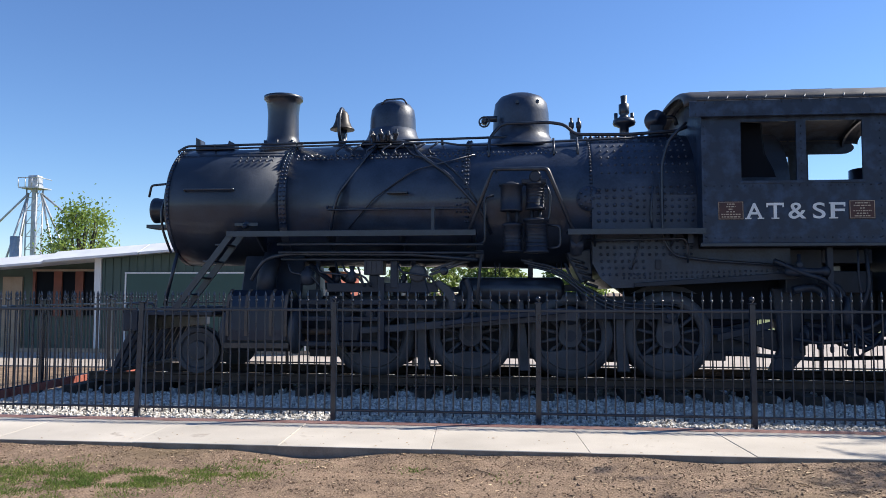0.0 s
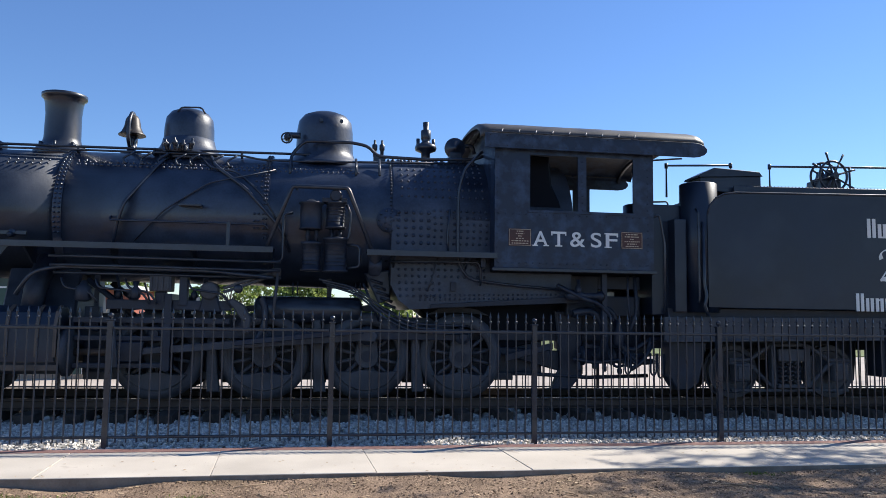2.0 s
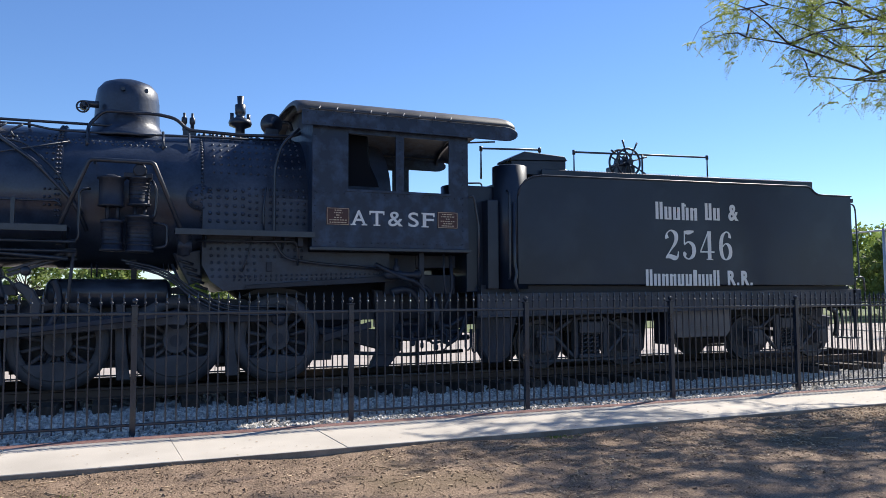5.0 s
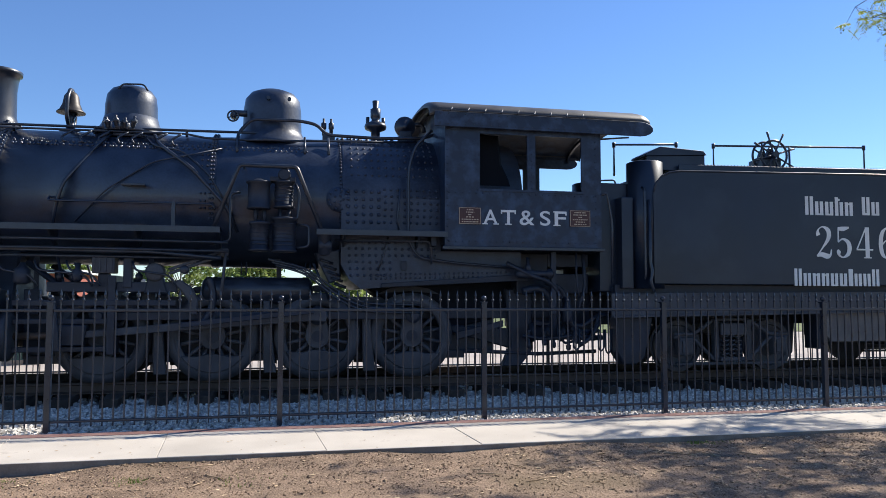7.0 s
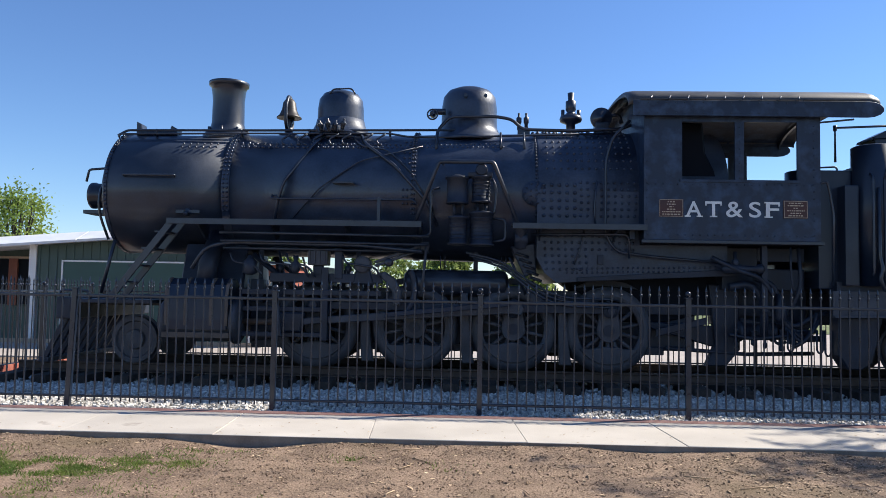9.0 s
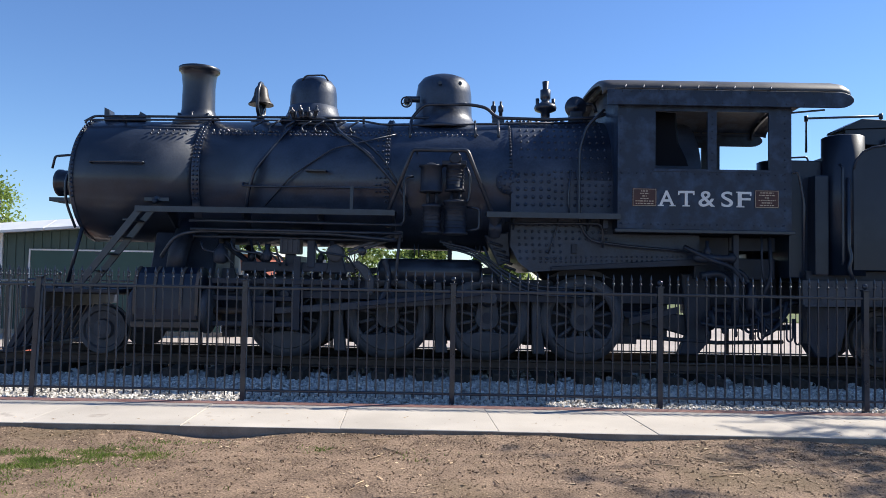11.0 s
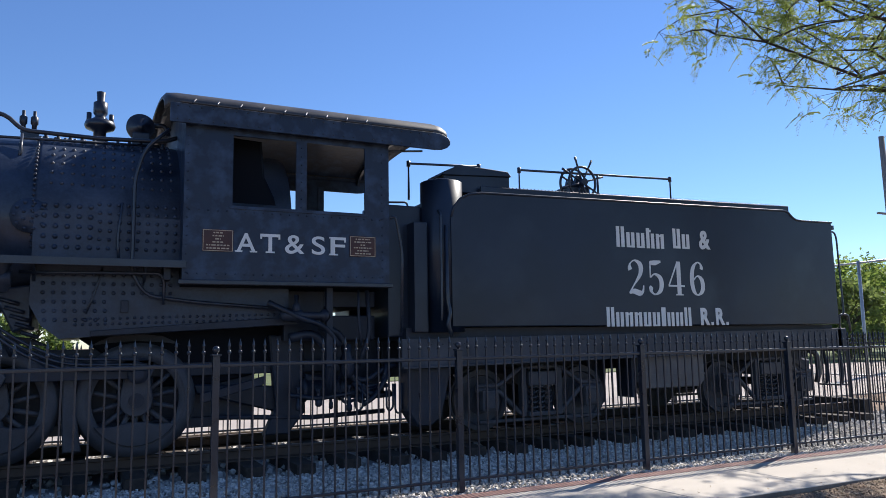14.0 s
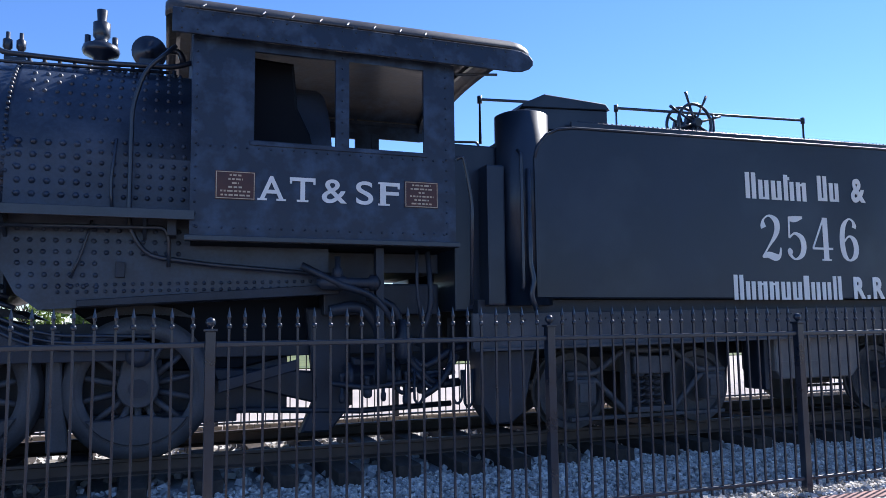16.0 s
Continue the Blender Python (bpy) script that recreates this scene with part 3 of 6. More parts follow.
for a, x0, x1 in ((47, -3.2, 0.9), (43, -3.2, 0.9), (36, -0.62, -0.4), (30, -0.62, -0.4), (24, -0.62, -0.4), (52, -0.62, -0.4)):
    d = Vector((0, -math.cos(radians(a)), math.sin(radians(a))))
    rv += [(Vector((x + (0.035 if a == 43 else 0), C, BZ)) + d * float(np.interp(x, [-5.4, -3.36, -0.3, 1.4], [0.985, 1.0, 1.03, 1.06])), d) for x in np.arange(x0, x1, 0.078)]
part("rivet_rows", domes(rv, 0.020), M_BOILER, boiler)["kind"] = "stuff"
crown = []
for a in np.arange(19, 125, 7.4):
    d = Vector((0, -math.cos(radians(a)), math.sin(radians(a))))
    crown += [(Vector((x, C, BZ)) + d * 1.081, d) for x in np.arange(1.55, 2.9, 0.105)]
part("crown_stay_caps", domes(crown, 0.024), M_FIRE, boiler)["kind"] = "stuff"
for i in range(11):
    part("washout_plug", turned((1.45 + i * 0.13, C - 0.42, BZ + 0.97), (0, -0.4, 0.9), [(0, 0.03), (0.05, 0.03), (0.05, 0.018), (0.09, 0.018)], 8), M_PIPE, boiler)

# firebox
FX0, FX1, FY = 1.40, 4.2, C - 1.08


def fire_face(z):
    """The near face of the firebox at a height: flat below the boiler's waist, round above it."""
    return FY if z < BZ else C - math.sqrt(1.08 ** 2 - (z - BZ) ** 2)


fire = part("firebox", slab([(FX0, BZ), (FX0, 1.95), (FX0 + 0.12, 1.72), (FX0 + 0.30, 1.58), (FX1, 1.72), (FX1, BZ)], "y", FY, C + 1.08), M_FIRE, loco, "black firebox side studded with staybolts")
part("firebox_crown", turned((FX0, C, BZ), (1, 0, 0), [(0, 1.055), (0.02, 1.076), (0.04, 1.08), (FX1 - FX0, 1.08), (FX1 - FX0, 0.4)], 72, smooth=True), M_FIRE, fire)
stays = []
for i, x in enumerate(np.arange(FX0 + 0.14, 2.86, 0.10)):
    for z in np.arange(1.78, 3.15, 0.10):
        if abs(z - 2.40) > 0.09 and not (x > 2.2 and z < 2.0) and not (x < 2.04 and z > 2.5):
            stays.append(((x + 0.02 * math.sin(z * 5), fire_face(z), z), (0, -1, 0)))
part("staybolts", domes(stays, 0.026), M_FIRE, fire)["kind"] = "stuff"
big = [((FX0 + 0.10 + 0.115 * i, fire_face(z), z), (0, -1, 0)) for i in range(5) for z in np.arange(2.58, 3.12, 0.115)]
for pair in big:
    part("large_staybolt", domes([pair], 0.033), M_FIRE, fire)
part("mud_ring_rivets", domes([((x, FY, 1.70 + 0.05 * (x - 1.9) / 2 + dz), (0, -1, 0)) for x in np.arange(1.85, 4.15, 0.075) for dz in (0.03, 0.09)], 0.02), M_FIRE, fire)["kind"] = "stuff"
part("expansion_plate", slab([(2.0, 1.60), (4.3, 1.72), (4.3, 1.82), (2.0, 1.66)], "y", FY - 0.05, FY - 0.01, 0.006), M_FRAME, fire)
part("throat_casting", slab([(1.02, 2.12), (1.40, 2.18), (1.42, 1.72), (1.24, 1.66)], "y", C - 0.85, C + 0.85, 0.02), M_FIRE, fire)
for i in range(5):
    part("throat_stud", rod((1.10 + i * 0.055, C - 0.87, 2.02 - i * 0.09), (1.30 + i * 0.05, C - 0.87, 1.96 - i * 0.09), 0.022, 8), M_PIPE, fire)
# the deep shade under the firebox is painted as the pan's colour
part("ash_pan", slab([(1.75, 1.70), (4.4, 1.76), (4.3, 1.2), (3.4, 1.0), (2.7, 1.0)], "y", C - 0.55, C + 0.55, 0.02), M_DARK, loco)

# stack, bell, domes, fittings on top
part("smokestack", turned((-3.68, C, 3.81), (0, 0, 1), [(0, 0.42), (0.10, 0.41), (0.15, 0.39), (0.20, 0.33), (0.26, 0.285), (0.34, 0.265), (0.72, 0.258), (0.89, 0.275), (0.97, 0.295), (0.98, 0.325), (1.035, 0.33), (1.045, 0.30), (1.045, 0.23), (0.4, 0.22)], 48), M_SMOKE, loco, "flared black smokestack")
for k in range(8):
    a = k * math.pi / 4
    part("stack_bolt", rod((-3.68 + 0.33 * math.cos(a), C + 0.33 * math.sin(a), 3.93), (-3.68 + 0.33 * math.cos(a), C + 0.33 * math.sin(a), 4.06), 0.026, 8), M_PIPE, loco)


def dome(x, h, r, name, label):
    prof = [(-0.06, r * 1.42), (0.0, r * 1.34), (0.06, r * 1.20), (0.12, r * 1.09), (0.20, r * 1.01), (0.30, r), (h * 0.62, r * 0.985), (h * 0.80, r * 0.93), (h * 0.91, r * 0.76), (h * 0.97, r * 0.48), (h, 0)]
    return part(name, turned((x, C, 3.90), (0, 0, 1), prof, 48), M_BOILER, loco, label)


sand = dome(-1.78, 0.83, 0.385, "sand_dome", "rounded black sand dome")
part("dome_skirt", turned((-1.78, C, 3.93), (0, 0, 1), [(0, 0.56), (0.03, 0.555), (0.07, 0.50), (0.13, 0.45), (0.20, 0.415), (0.29, 0.392), (0.30, 0.37)], 48), M_BOILER, sand)
for k in range(4):
    vx = -1.98 + 0.11 * k
    part("sand_trap", turned((vx, C - 0.57, 3.93 + 0.03 * (k % 2)), (0.15 * (k - 1.5), -0.3, 1), [(0, 0.022), (0.03, 0.034), (0.07, 0.034), (0.09, 0.05), (0.12, 0.04), (0.14, 0.02), (0.17, 0.024), (0.18, 0)], 10), M_PIPE, sand)
    part("trap_lever", tube([(vx, C - 0.60, 4.06), (vx - 0.06, C - 0.66, 4.02), (vx - 0.05, C - 0.70, 3.9)], 0.012, 6, 0.03), M_PIPE, sand)
steam = dome(0.36, 0.90, 0.46, "steam_dome", "rounded black steam dome")
part("dome_handle", tube([(-1.92, C - 0.30, 4.60), (-1.86, C - 0.31, 4.68), (-1.56, C - 0.28, 4.70), (-1.50, C - 0.30, 4.60)], 0.014, 8, 0.06), M_PIPE, sand)
for xx in (0.30, 0.62):
    part("dome_plug", rod((xx, C - 0.44, 4.55), (xx, C - 0.49, 4.55), 0.03, 8), M_PIPE, steam)
part("sand_valve", box(-1.90, -1.70, C - 0.60, C - 0.42, 3.94, 4.04, 0.03), M_PIPE, sand, "cluster of sand valves")
bell = part("bell", turned((-2.65, C, 4.26), (0, 0, 1), [(0, 0.205), (0.015, 0.205), (0.05, 0.165), (0.14, 0.125), (0.26, 0.105), (0.31, 0.075), (0.34, 0.03), (0.37, 0.03), (0.38, 0)], 32), M_BRONZE, loco, "weathered bronze bell")
part("bell_yoke", tube([(-2.65, C - 0.10, 4.04), (-2.65, C - 0.24, 4.16), (-2.65, C - 0.22, 4.45), (-2.65, C - 0.08, 4.62), (-2.65, C + 0.08, 4.62), (-2.65, C + 0.22, 4.45), (-2.65, C + 0.24, 4.16), (-2.65, C + 0.10, 4.04)], 0.03, 8, 0.08), M_PIPE, bell)
part("bell_stand", turned((-2.65, C, 3.92), (0, 0, 1), [(0, 0.17), (0.06, 0.16), (0.09, 0.07), (0.24, 0.05), (0.33, 0.09)], 16), M_PIPE, bell)
part("front_step", slab([(-5.10, 3.90), (-4.42, 3.90), (-4.42, 4.0), (-4.52, 4.06), (-4.55, 3.97), (-5.0, 3.97), (-5.02, 4.08), (-5.10, 4.12)], "y", C - 0.3, C - 0.1, 0.01), M_PIPE, loco)
turret = part("turret", turned((2.03, C, 3.98), (0, 0, 1), [(0, 0.10), (0.10, 0.075), (0.22, 0.075), (0.26, 0.17), (0.30, 0.185), (0.35, 0.17), (0.38, 0.10), (0.42, 0.06), (0.46, 0.085), (0.60, 0.085), (0.62, 0.045), (0.74, 0.055), (0.76, 0.0)], 20), M_PIPE, loco, "black steam turret and whistle")
for dx in (-0.13, 0.13):
    part("turret_stud", rod((2.03 + dx, C, 4.28), (2.03 + dx, C, 4.44), 0.03, 8), M_PIPE, turret)
part("safety_valve", box(1.16, 1.36, C - 0.06, C + 0.06, 3.99, 4.12, 0.015), M_PIPE, loco)
for dx in (1.18, 1.30):
    part("safety_valve_spring", turned((dx, C, 4.10), (0, 0, 1), [(0, 0.03), (0.10, 0.03), (0.12, 0.045), (0.2, 0.045), (0.22, 0.02), (0.28, 0.02)], 10), M_PIPE, loco)
dyn = part("dynamo", turned((2.50, C + 0.02, 4.27), (0, -1, 0), [(0, 0.0), (0, 0.13), (0.002, 0.134), (0.14, 0.134), (0.141, 0.168), (0.143, 0.172), (0.205, 0.172), (0.207, 0.168), (0.208, 0.140), (0.215, 0.136), (0.216, 0.05), (0.25, 0.045), (0.252, 0.0)], 28), M_PIPE, loco, "round black dynamo on the boiler top")
part("dynamo_foot", box(2.40, 2.62, C - 0.2, C, 4.0, 4.2, 0.02), M_PIPE, dyn)
part("dynamo_elbow", tube([(2.64, C - 0.1, 4.32), (2.80, C - 0.1, 4.34), (2.84, C - 0.1, 4.20)], 0.035, 8, 0.06), M_PIPE, dyn)
valve = part("check_valve", rod((-0.02, C - 0.35, 4.31), (-0.24, C - 0.35, 4.31), 0.05, 10), M_PIPE, loco, "black globe valve with a handwheel")
part("handwheel", torus((-0.225, C - 0.48, 4.235), (0, 1, 0), 0.08, 0.013, 20, 6), M_PIPE, valve)
for k in range(4):
    a = k * math.pi / 2 + 0.4
    part("spoke", rod((-0.225, C - 0.48, 4.235), (-0.225 + 0.08 * math.cos(a), C - 0.48, 4.235 + 0.08 * math.sin(a)), 0.009, 6), M_PIPE, valve)
part("valve_body", turned((-0.225, C - 0.48, 4.265), (0, 1, 0), [(0, 0.03), (0.05, 0.05), (0.16, 0.055), (0.2, 0.03)], 10), M_PIPE, valve)


def on_boiler(x, deg, off=0.0):
    """A place on the boiler's near side, deg above its waist."""
    r = float(np.interp(x, [-5.4, -3.36, -0.3, 1.39, 1.44, 3], [0.985, 1.0, 1.03, 1.06, 1.08, 1.08])) + off
    return Vector((x, C - r * math.cos(radians(deg)), BZ + r * math.sin(radians(deg))))


# handrails and pipes along the boiler
part("handrail", tube([on_boiler(-5.32, 62, 0.03), on_boiler(-5.18, 66, 0.10)] + [on_boiler(x, 66, 0.10) for x in (-3, -1, 0.3)], 0.020, 8, 0.05), M_PIPE, loco)
part("air_pipe", tube([on_boiler(-5.28, 58, 0.02), on_boiler(-5.25, 60, 0.07), on_boiler(-3.4, 60, 0.08), on_boiler(-0.9, 60, 0.08), on_boiler(-0.6, 55, 0.06), on_boiler(-0.1, 55, 0.05), on_boiler(1.0, 57, 0.05), on_boiler(2.7, 60, 0.06)], 0.016, 8, 0.08), M_PIPE, loco)
part("dome_handrail", tube([on_boiler(-0.14, 50, 0.02), on_boiler(-0.14, 60, 0.12), (0.05, C - 0.52, 4.19), (0.78, C - 0.52, 4.20), (1.05, C - 0.50, 4.16), (1.2, C - 0.50, 4.0), (2.0, C - 0.52, 3.98), (2.75, C - 0.5, 4.02), (2.95, C - 0.5, 4.1)], 0.026, 10, 0.10), M_PIPE, loco)
for x in (-4.7, -3.3, -2.2, -0.9):
    part("handrail_stanchion", rod(on_boiler(x, 66, 0), on_boiler(x, 66, 0.12), 0.02, 8), M_PIPE, loco)
for xx in (0.86, 1.22, -0.14):
    part("pipe_clip", rod(on_boiler(xx, 40, 0.0), on_boiler(xx, 57, 0.10), 0.018, 8), M_PIPE, loco)
part("side_grab_bar", tube([on_boiler(-4.95, 10, 0), on_boiler(-4.95, 10, 0.05), on_boiler(-4.15, 10, 0.05), on_boiler(-4.15, 10, 0)], 0.018, 8, 0.03), M_PIPE, loco)
part("cleanout_plug", turned(on_boiler(-3.95, -22, -0.01), (0, -0.93, -0.37), [(0, 0.06), (0.03, 0.06), (0.03, 0.03), (0.09, 0.03), (0.10, 0.045), (0.13, 0.02)], 12), M_PIPE, smoke)
part("cleanout_plate", slab([(-4.14, 2.55), (-3.76, 2.55), (-3.76, 2.61), (-4.14, 2.61)], "y", C - 0.945, C - 0.90, 0.005), M_PIPE, smoke)
for pts, r in (([on_boiler(-1.95, 62, 0.03), on_boiler(-2.05, 45, 0.04), on_boiler(-2.45, 5, 0.05), on_boiler(-2.55, -15, 0.05), on_boiler(-2.6, -32, 0.06)], 0.026),
               ([on_boiler(-1.35, 62, 0.03), on_boiler(-1.25, 45, 0.04), on_boiler(-0.75, 20, 0.05), on_boiler(-0.25, -10, 0.06), on_boiler(-0.1, -30, 0.07)], 0.026),
               ([on_boiler(-1.5, 60, 0.03), on_boiler(-1.3, 42, 0.03), on_boiler(-0.9, 38, 0.03), on_boiler(-0.5, 15, 0.04), on_boiler(-0.15, -18, 0.05)], 0.014),
               ([on_boiler(-0.35, 42, 0.03), on_boiler(-1.3, 25, 0.03), on_boiler(-1.9, 0, 0.04), on_boiler(-2.3, -25, 0.05)], 0.012)):
    part("sand_pipe", tube(pts, r, 8, 0.12), M_PIPE, loco)
for k, x in enumerate((-2.5, -2.25, -2.0, -1.75, -1.55, -1.2, -1.0)):
    part("pipe_loop", tube([on_boiler(x, 64, 0.05), on_boiler(x + 0.05, 56, 0.10), on_boiler(x - 0.10, 50, 0.05), on_boiler(x - 0.04, 46, 0.0)], 0.016, 8, 0.05), M_PIPE, loco)
part("waist_rail", tube([on_boiler(-2.62, -6, 0), (-2.62, SIDE + 0.35, 2.78), (-0.45, SIDE + 0.33, 2.78), (-0.40, SIDE + 0.33, 2.70)], 0.016, 8, 0.05), M_PIPE, loco)
part("waist_rail_stanchion", box(-0.98, -0.93, SIDE + 0.20, SIDE + 0.24, 2.40, 2.79, 0.004), M_PIPE, loco)
part("small_step", box(-1.68, -1.36, on_boiler(-1.5, 5).y - 0.12, on_boiler(-1.5, 5).y + 0.05, 3.02, 3.05, 0.006), M_PIPE, loco)

# running boards
for x0, x1 in ((-4.05, -0.30), (1.02, 2.94)):
    rb = part("running_board", box(x0, x1, SIDE - 0.02, SIDE + 0.42, 2.40, 2.425, 0.004), M_PIPE, loco, "narrow black running board")
    part("board_edge", box(x0, x1, SIDE - 0.035, SIDE - 0.022, 2.345, 2.43, 0.004), M_PIPE, rb)
    for x in np.arange(x0 + 0.4, x1, 1.1):
        part("bracket", slab([(SIDE + 0.02, 2.40), (SIDE + 0.55, 2.40), (SIDE + 0.55, 2.15), (SIDE + 0.45, 2.15)], "x", x, x + 0.03), M_PIPE, rb)
for z, y in ((2.24, 0.10), (2.12, 0.16), (2.02, 0.3)):
    part("under_board_pipe", tube([(-3.3, SIDE + y, z), (-1.8, SIDE + y, z - 0.005), (-0.2, SIDE + y, z - 0.02)], 0.022, 8), M_PIPE, loco)
part("long_pipe", tube([(-3.75, SIDE + 0.25, 1.70), (-3.55, SIDE + 0.2, 2.02), (-3.2, SIDE + 0.2, 2.10), (-1.2, SIDE + 0.2, 2.08), (-0.3, SIDE + 0.2, 2.0)], 0.03, 8, 0.15), M_PIPE, loco)

# front stairs
for y0 in (SIDE + 0.02, SIDE + 0.42, C + 1.0, C + 1.38):
    part("stair_stringer", slab([(-4.05, 2.40), (-3.93, 2.40), (-4.83, 1.22), (-4.95, 1.22)], "y", y0, y0 + 0.03, 0.004), M_PIPE, loco)
for yb in (SIDE + 0.04, C + 1.02):
    for k in range(4):
        x, z = -4.15 - k * 0.19, 2.22 - k * 0.25
        part("stair_tread", box(x - 0.10, x + 0.06, yb, yb + 0.40, z, z + 0.025, 0.004), M_PIPE, loco)

# air pump
pump = part("air_pump", turned((0.21, SIDE + 0.12, 2.70), (0, 0, 1), [(0, 0.15), (0.015, 0.175), (0.03, 0.155), (0.36, 0.155), (0.375, 0.18), (0.40, 0.18), (0.41, 0.10), (0.44, 0.04)], 24), M_FRAME, loco, "cross-compound air pump in dusty black")
for p, z0, h, r in (((0.56, SIDE + 0.14), 2.72, 0.40, 0.13), ((0.23, SIDE + 0.12), 2.10, 0.42, 0.13), ((0.57, SIDE + 0.14), 2.09, 0.50, 0.165)):
    part("pump_cylinder", turned((p[0], p[1], z0), (0, 0, 1), [(0, r - 0.03), (0.01, r + 0.02), (0.035, r + 0.02), (0.04, r), (h - 0.04, r), (h - 0.035, r + 0.022), (h, r + 0.022), (h + 0.01, r * 0.6), (h + 0.03, 0.03)], 24), M_FRAME, pump)
    for z in np.arange(z0 + 0.1, z0 + h - 0.08, 0.05):
        part("cooling_fin", turned((p[0], p[1], z), (0, 0, 1), [(0, r - 0.01), (0, r + 0.008), (0.012, r + 0.008), (0.012, r - 0.01)], 24), M_FRAME, pump)
for p in ((0.23, SIDE + 0.12), (0.57, SIDE + 0.14)):
    for dx in (-0.06, 0.06):
        part("pump_column", rod((p[0] + dx, p[1], 2.48), (p[0] + dx, p[1], 2.75), 0.028, 8), M_FRAME, pump)
part("pump_head", turned((0.56, SIDE + 0.0, 3.20), (0, 1, 0), [(0, 0.07), (0.02, 0.09), (0.18, 0.09), (0.24, 0.05)], 18), M_FRAME, pump)
part("pump_head_block", box(0.36, 0.72, SIDE + 0.03, SIDE + 0.25, 3.10, 3.17, 0.015), M_FRAME, pump)
for pts in ([(0.74, SIDE + 0.14, 2.5), (0.92, SIDE + 0.12, 2.48), (0.92, SIDE + 0.12, 2.18), (0.74, SIDE + 0.14, 2.16)], [(-0.05, SIDE + 0.2, 2.95), (-0.18, SIDE + 0.18, 2.93), (-0.18, SIDE + 0.18, 2.25), (-0.45, SIDE + 0.2, 2.2)],
            [(0.72, SIDE + 0.1, 3.08), (0.78, SIDE + 0.1, 2.95), (0.76, SIDE + 0.1, 2.6), (0.70, SIDE + 0.1, 2.52)]):
    part("pump_pipe", tube(pts, 0.02, 8, 0.06), M_PIPE, pump)
part("pump_guard", tube([(-0.40, SIDE, 2.40), (-0.06, SIDE, 3.31), (0.73, SIDE, 3.31), (1.10, SIDE, 2.40)], 0.034, 6, 0.05), M_PIPE, loco, "angled steel guard round the air pump")
part("guard_bracket", tube([(0.0, SIDE, 3.30), (-0.02, C - 0.95, 3.36)], 0.02, 6), M_PIPE, loco)
part("guard_bracket", tube([(0.72, SIDE, 3.30), (0.74, C - 0.97, 3.36)], 0.02, 6), M_PIPE, loco)
part("drain_cock", rod((1.06, SIDE + 0.1, 2.2), (1.24, SIDE + 0.1, 2.2), 0.09, 14), M_FRAME, loco)
part("drain_bowl", turned((1.14, SIDE + 0.10, 2.05), (0, 0, 1), [(0, 0.03), (0.02, 0.085), (0.28, 0.09), (0.30, 0.11), (0.32, 0.11)], 16), M_FRAME, loco)
part("manhole_ring", turned(on_boiler(1.36, -2, 0.0) + Vector((0, 0.01, 0)), (0, -1, 0), [(0, 0.19), (0.03, 0.19), (0.03, 0.0)], 20), M_FIRE, boiler)
part("manhole_nuts", domes([(on_boiler(1.36, -2, 0.022) + Vector((r * math.cos(a), 0, r * math.sin(a))), (0, -1, 0)) for r, n in ((0.15, 10), (0.07, 5)) for a in np.arange(n) * 2 * math.pi / n], 0.022), M_FIRE, boiler)["kind"] = "stuff"
for pts, r in (([(2.76, FY - 0.10, 4.0), (2.50, FY - 0.08, 3.75), (2.40, FY - 0.08, 3.4), (2.40, FY - 0.09, 2.3), (2.55, FY - 0.1, 2.05), (3.1, FY - 0.1, 1.98), (4.2, FY - 0.1, 1.90)], 0.021),
               ([(2.28, FY - 0.05, 3.1), (2.24, FY - 0.05, 2.7), (2.26, FY - 0.05, 2.45)], 0.014),
               ([(2.10, FY - 0.04, 2.36), (2.04, FY - 0.05, 2.1), (1.95, FY - 0.05, 1.85)], 0.012),
               ([(1.3, FY - 0.16, 2.28), (2.7, FY - 0.16, 2.30), (2.74, FY - 0.16, 2.2), (2.74, FY - 0.12, 1.95)], 0.018)):
    part("firebox_pipe", tube(pts, r, 8, 0.12), M_PIPE, loco)
part("firebox_bracket", box(2.72, 2.80, FY - 0.25, FY, 2.22, 2.40, 0.01), M_FRAME, loco)
part("washout_door", box(2.30, 2.38, FY - 0.04, FY, 1.86, 2.0, 0.008), M_FRAME, fire)

# headlight
head = part("headlight", turned((-5.40, C, 2.92), (-1, 0, 0), [(0, 0.10), (0.08, 0.12), (0.12, 0.19), (0.16, 0.205), (0.46, 0.205), (0.48, 0.22), (0.53, 0.22), (0.54, 0.18)], 28), M_PIPE, loco, "round black headlight")
part("lens", turned((-5.935, C, 2.92), (-1, 0, 0), [(0, 0.185), (0.012, 0.12), (0.018, 0)], 24), M_LENS, head, "clear glass lens")
part("headlight_bracket", slab([(-5.98, 2.66), (-5.38, 2.66), (-5.38, 2.48), (-5.5, 2.50), (-5.62, 2.59), (-5.98, 2.60)], "y", C - 0.22, C + 0.22, 0.006), M_PIPE, head)
part("headlight_rail", tube([(-5.42, C - 0.26, 3.36), (-5.88, C - 0.26, 3.32), (-5.92, C - 0.26, 3.12)], 0.02, 8, 0.04), M_PIPE, head)
part("front_handrail", tube([(-5.37, C - 0.5, 3.30), (-5.45, C - 0.75, 2.9), (-5.44, C - 0.74, 2.55), (-5.33, C - 0.62, 2.15)], 0.02, 8, 0.2), M_PIPE, loco)
part("smokebox_brace", rod((-5.22, C - 0.62, 2.15), (-5.42, C - 0.62, 1.30), 0.03, 8), M_PIPE, loco)

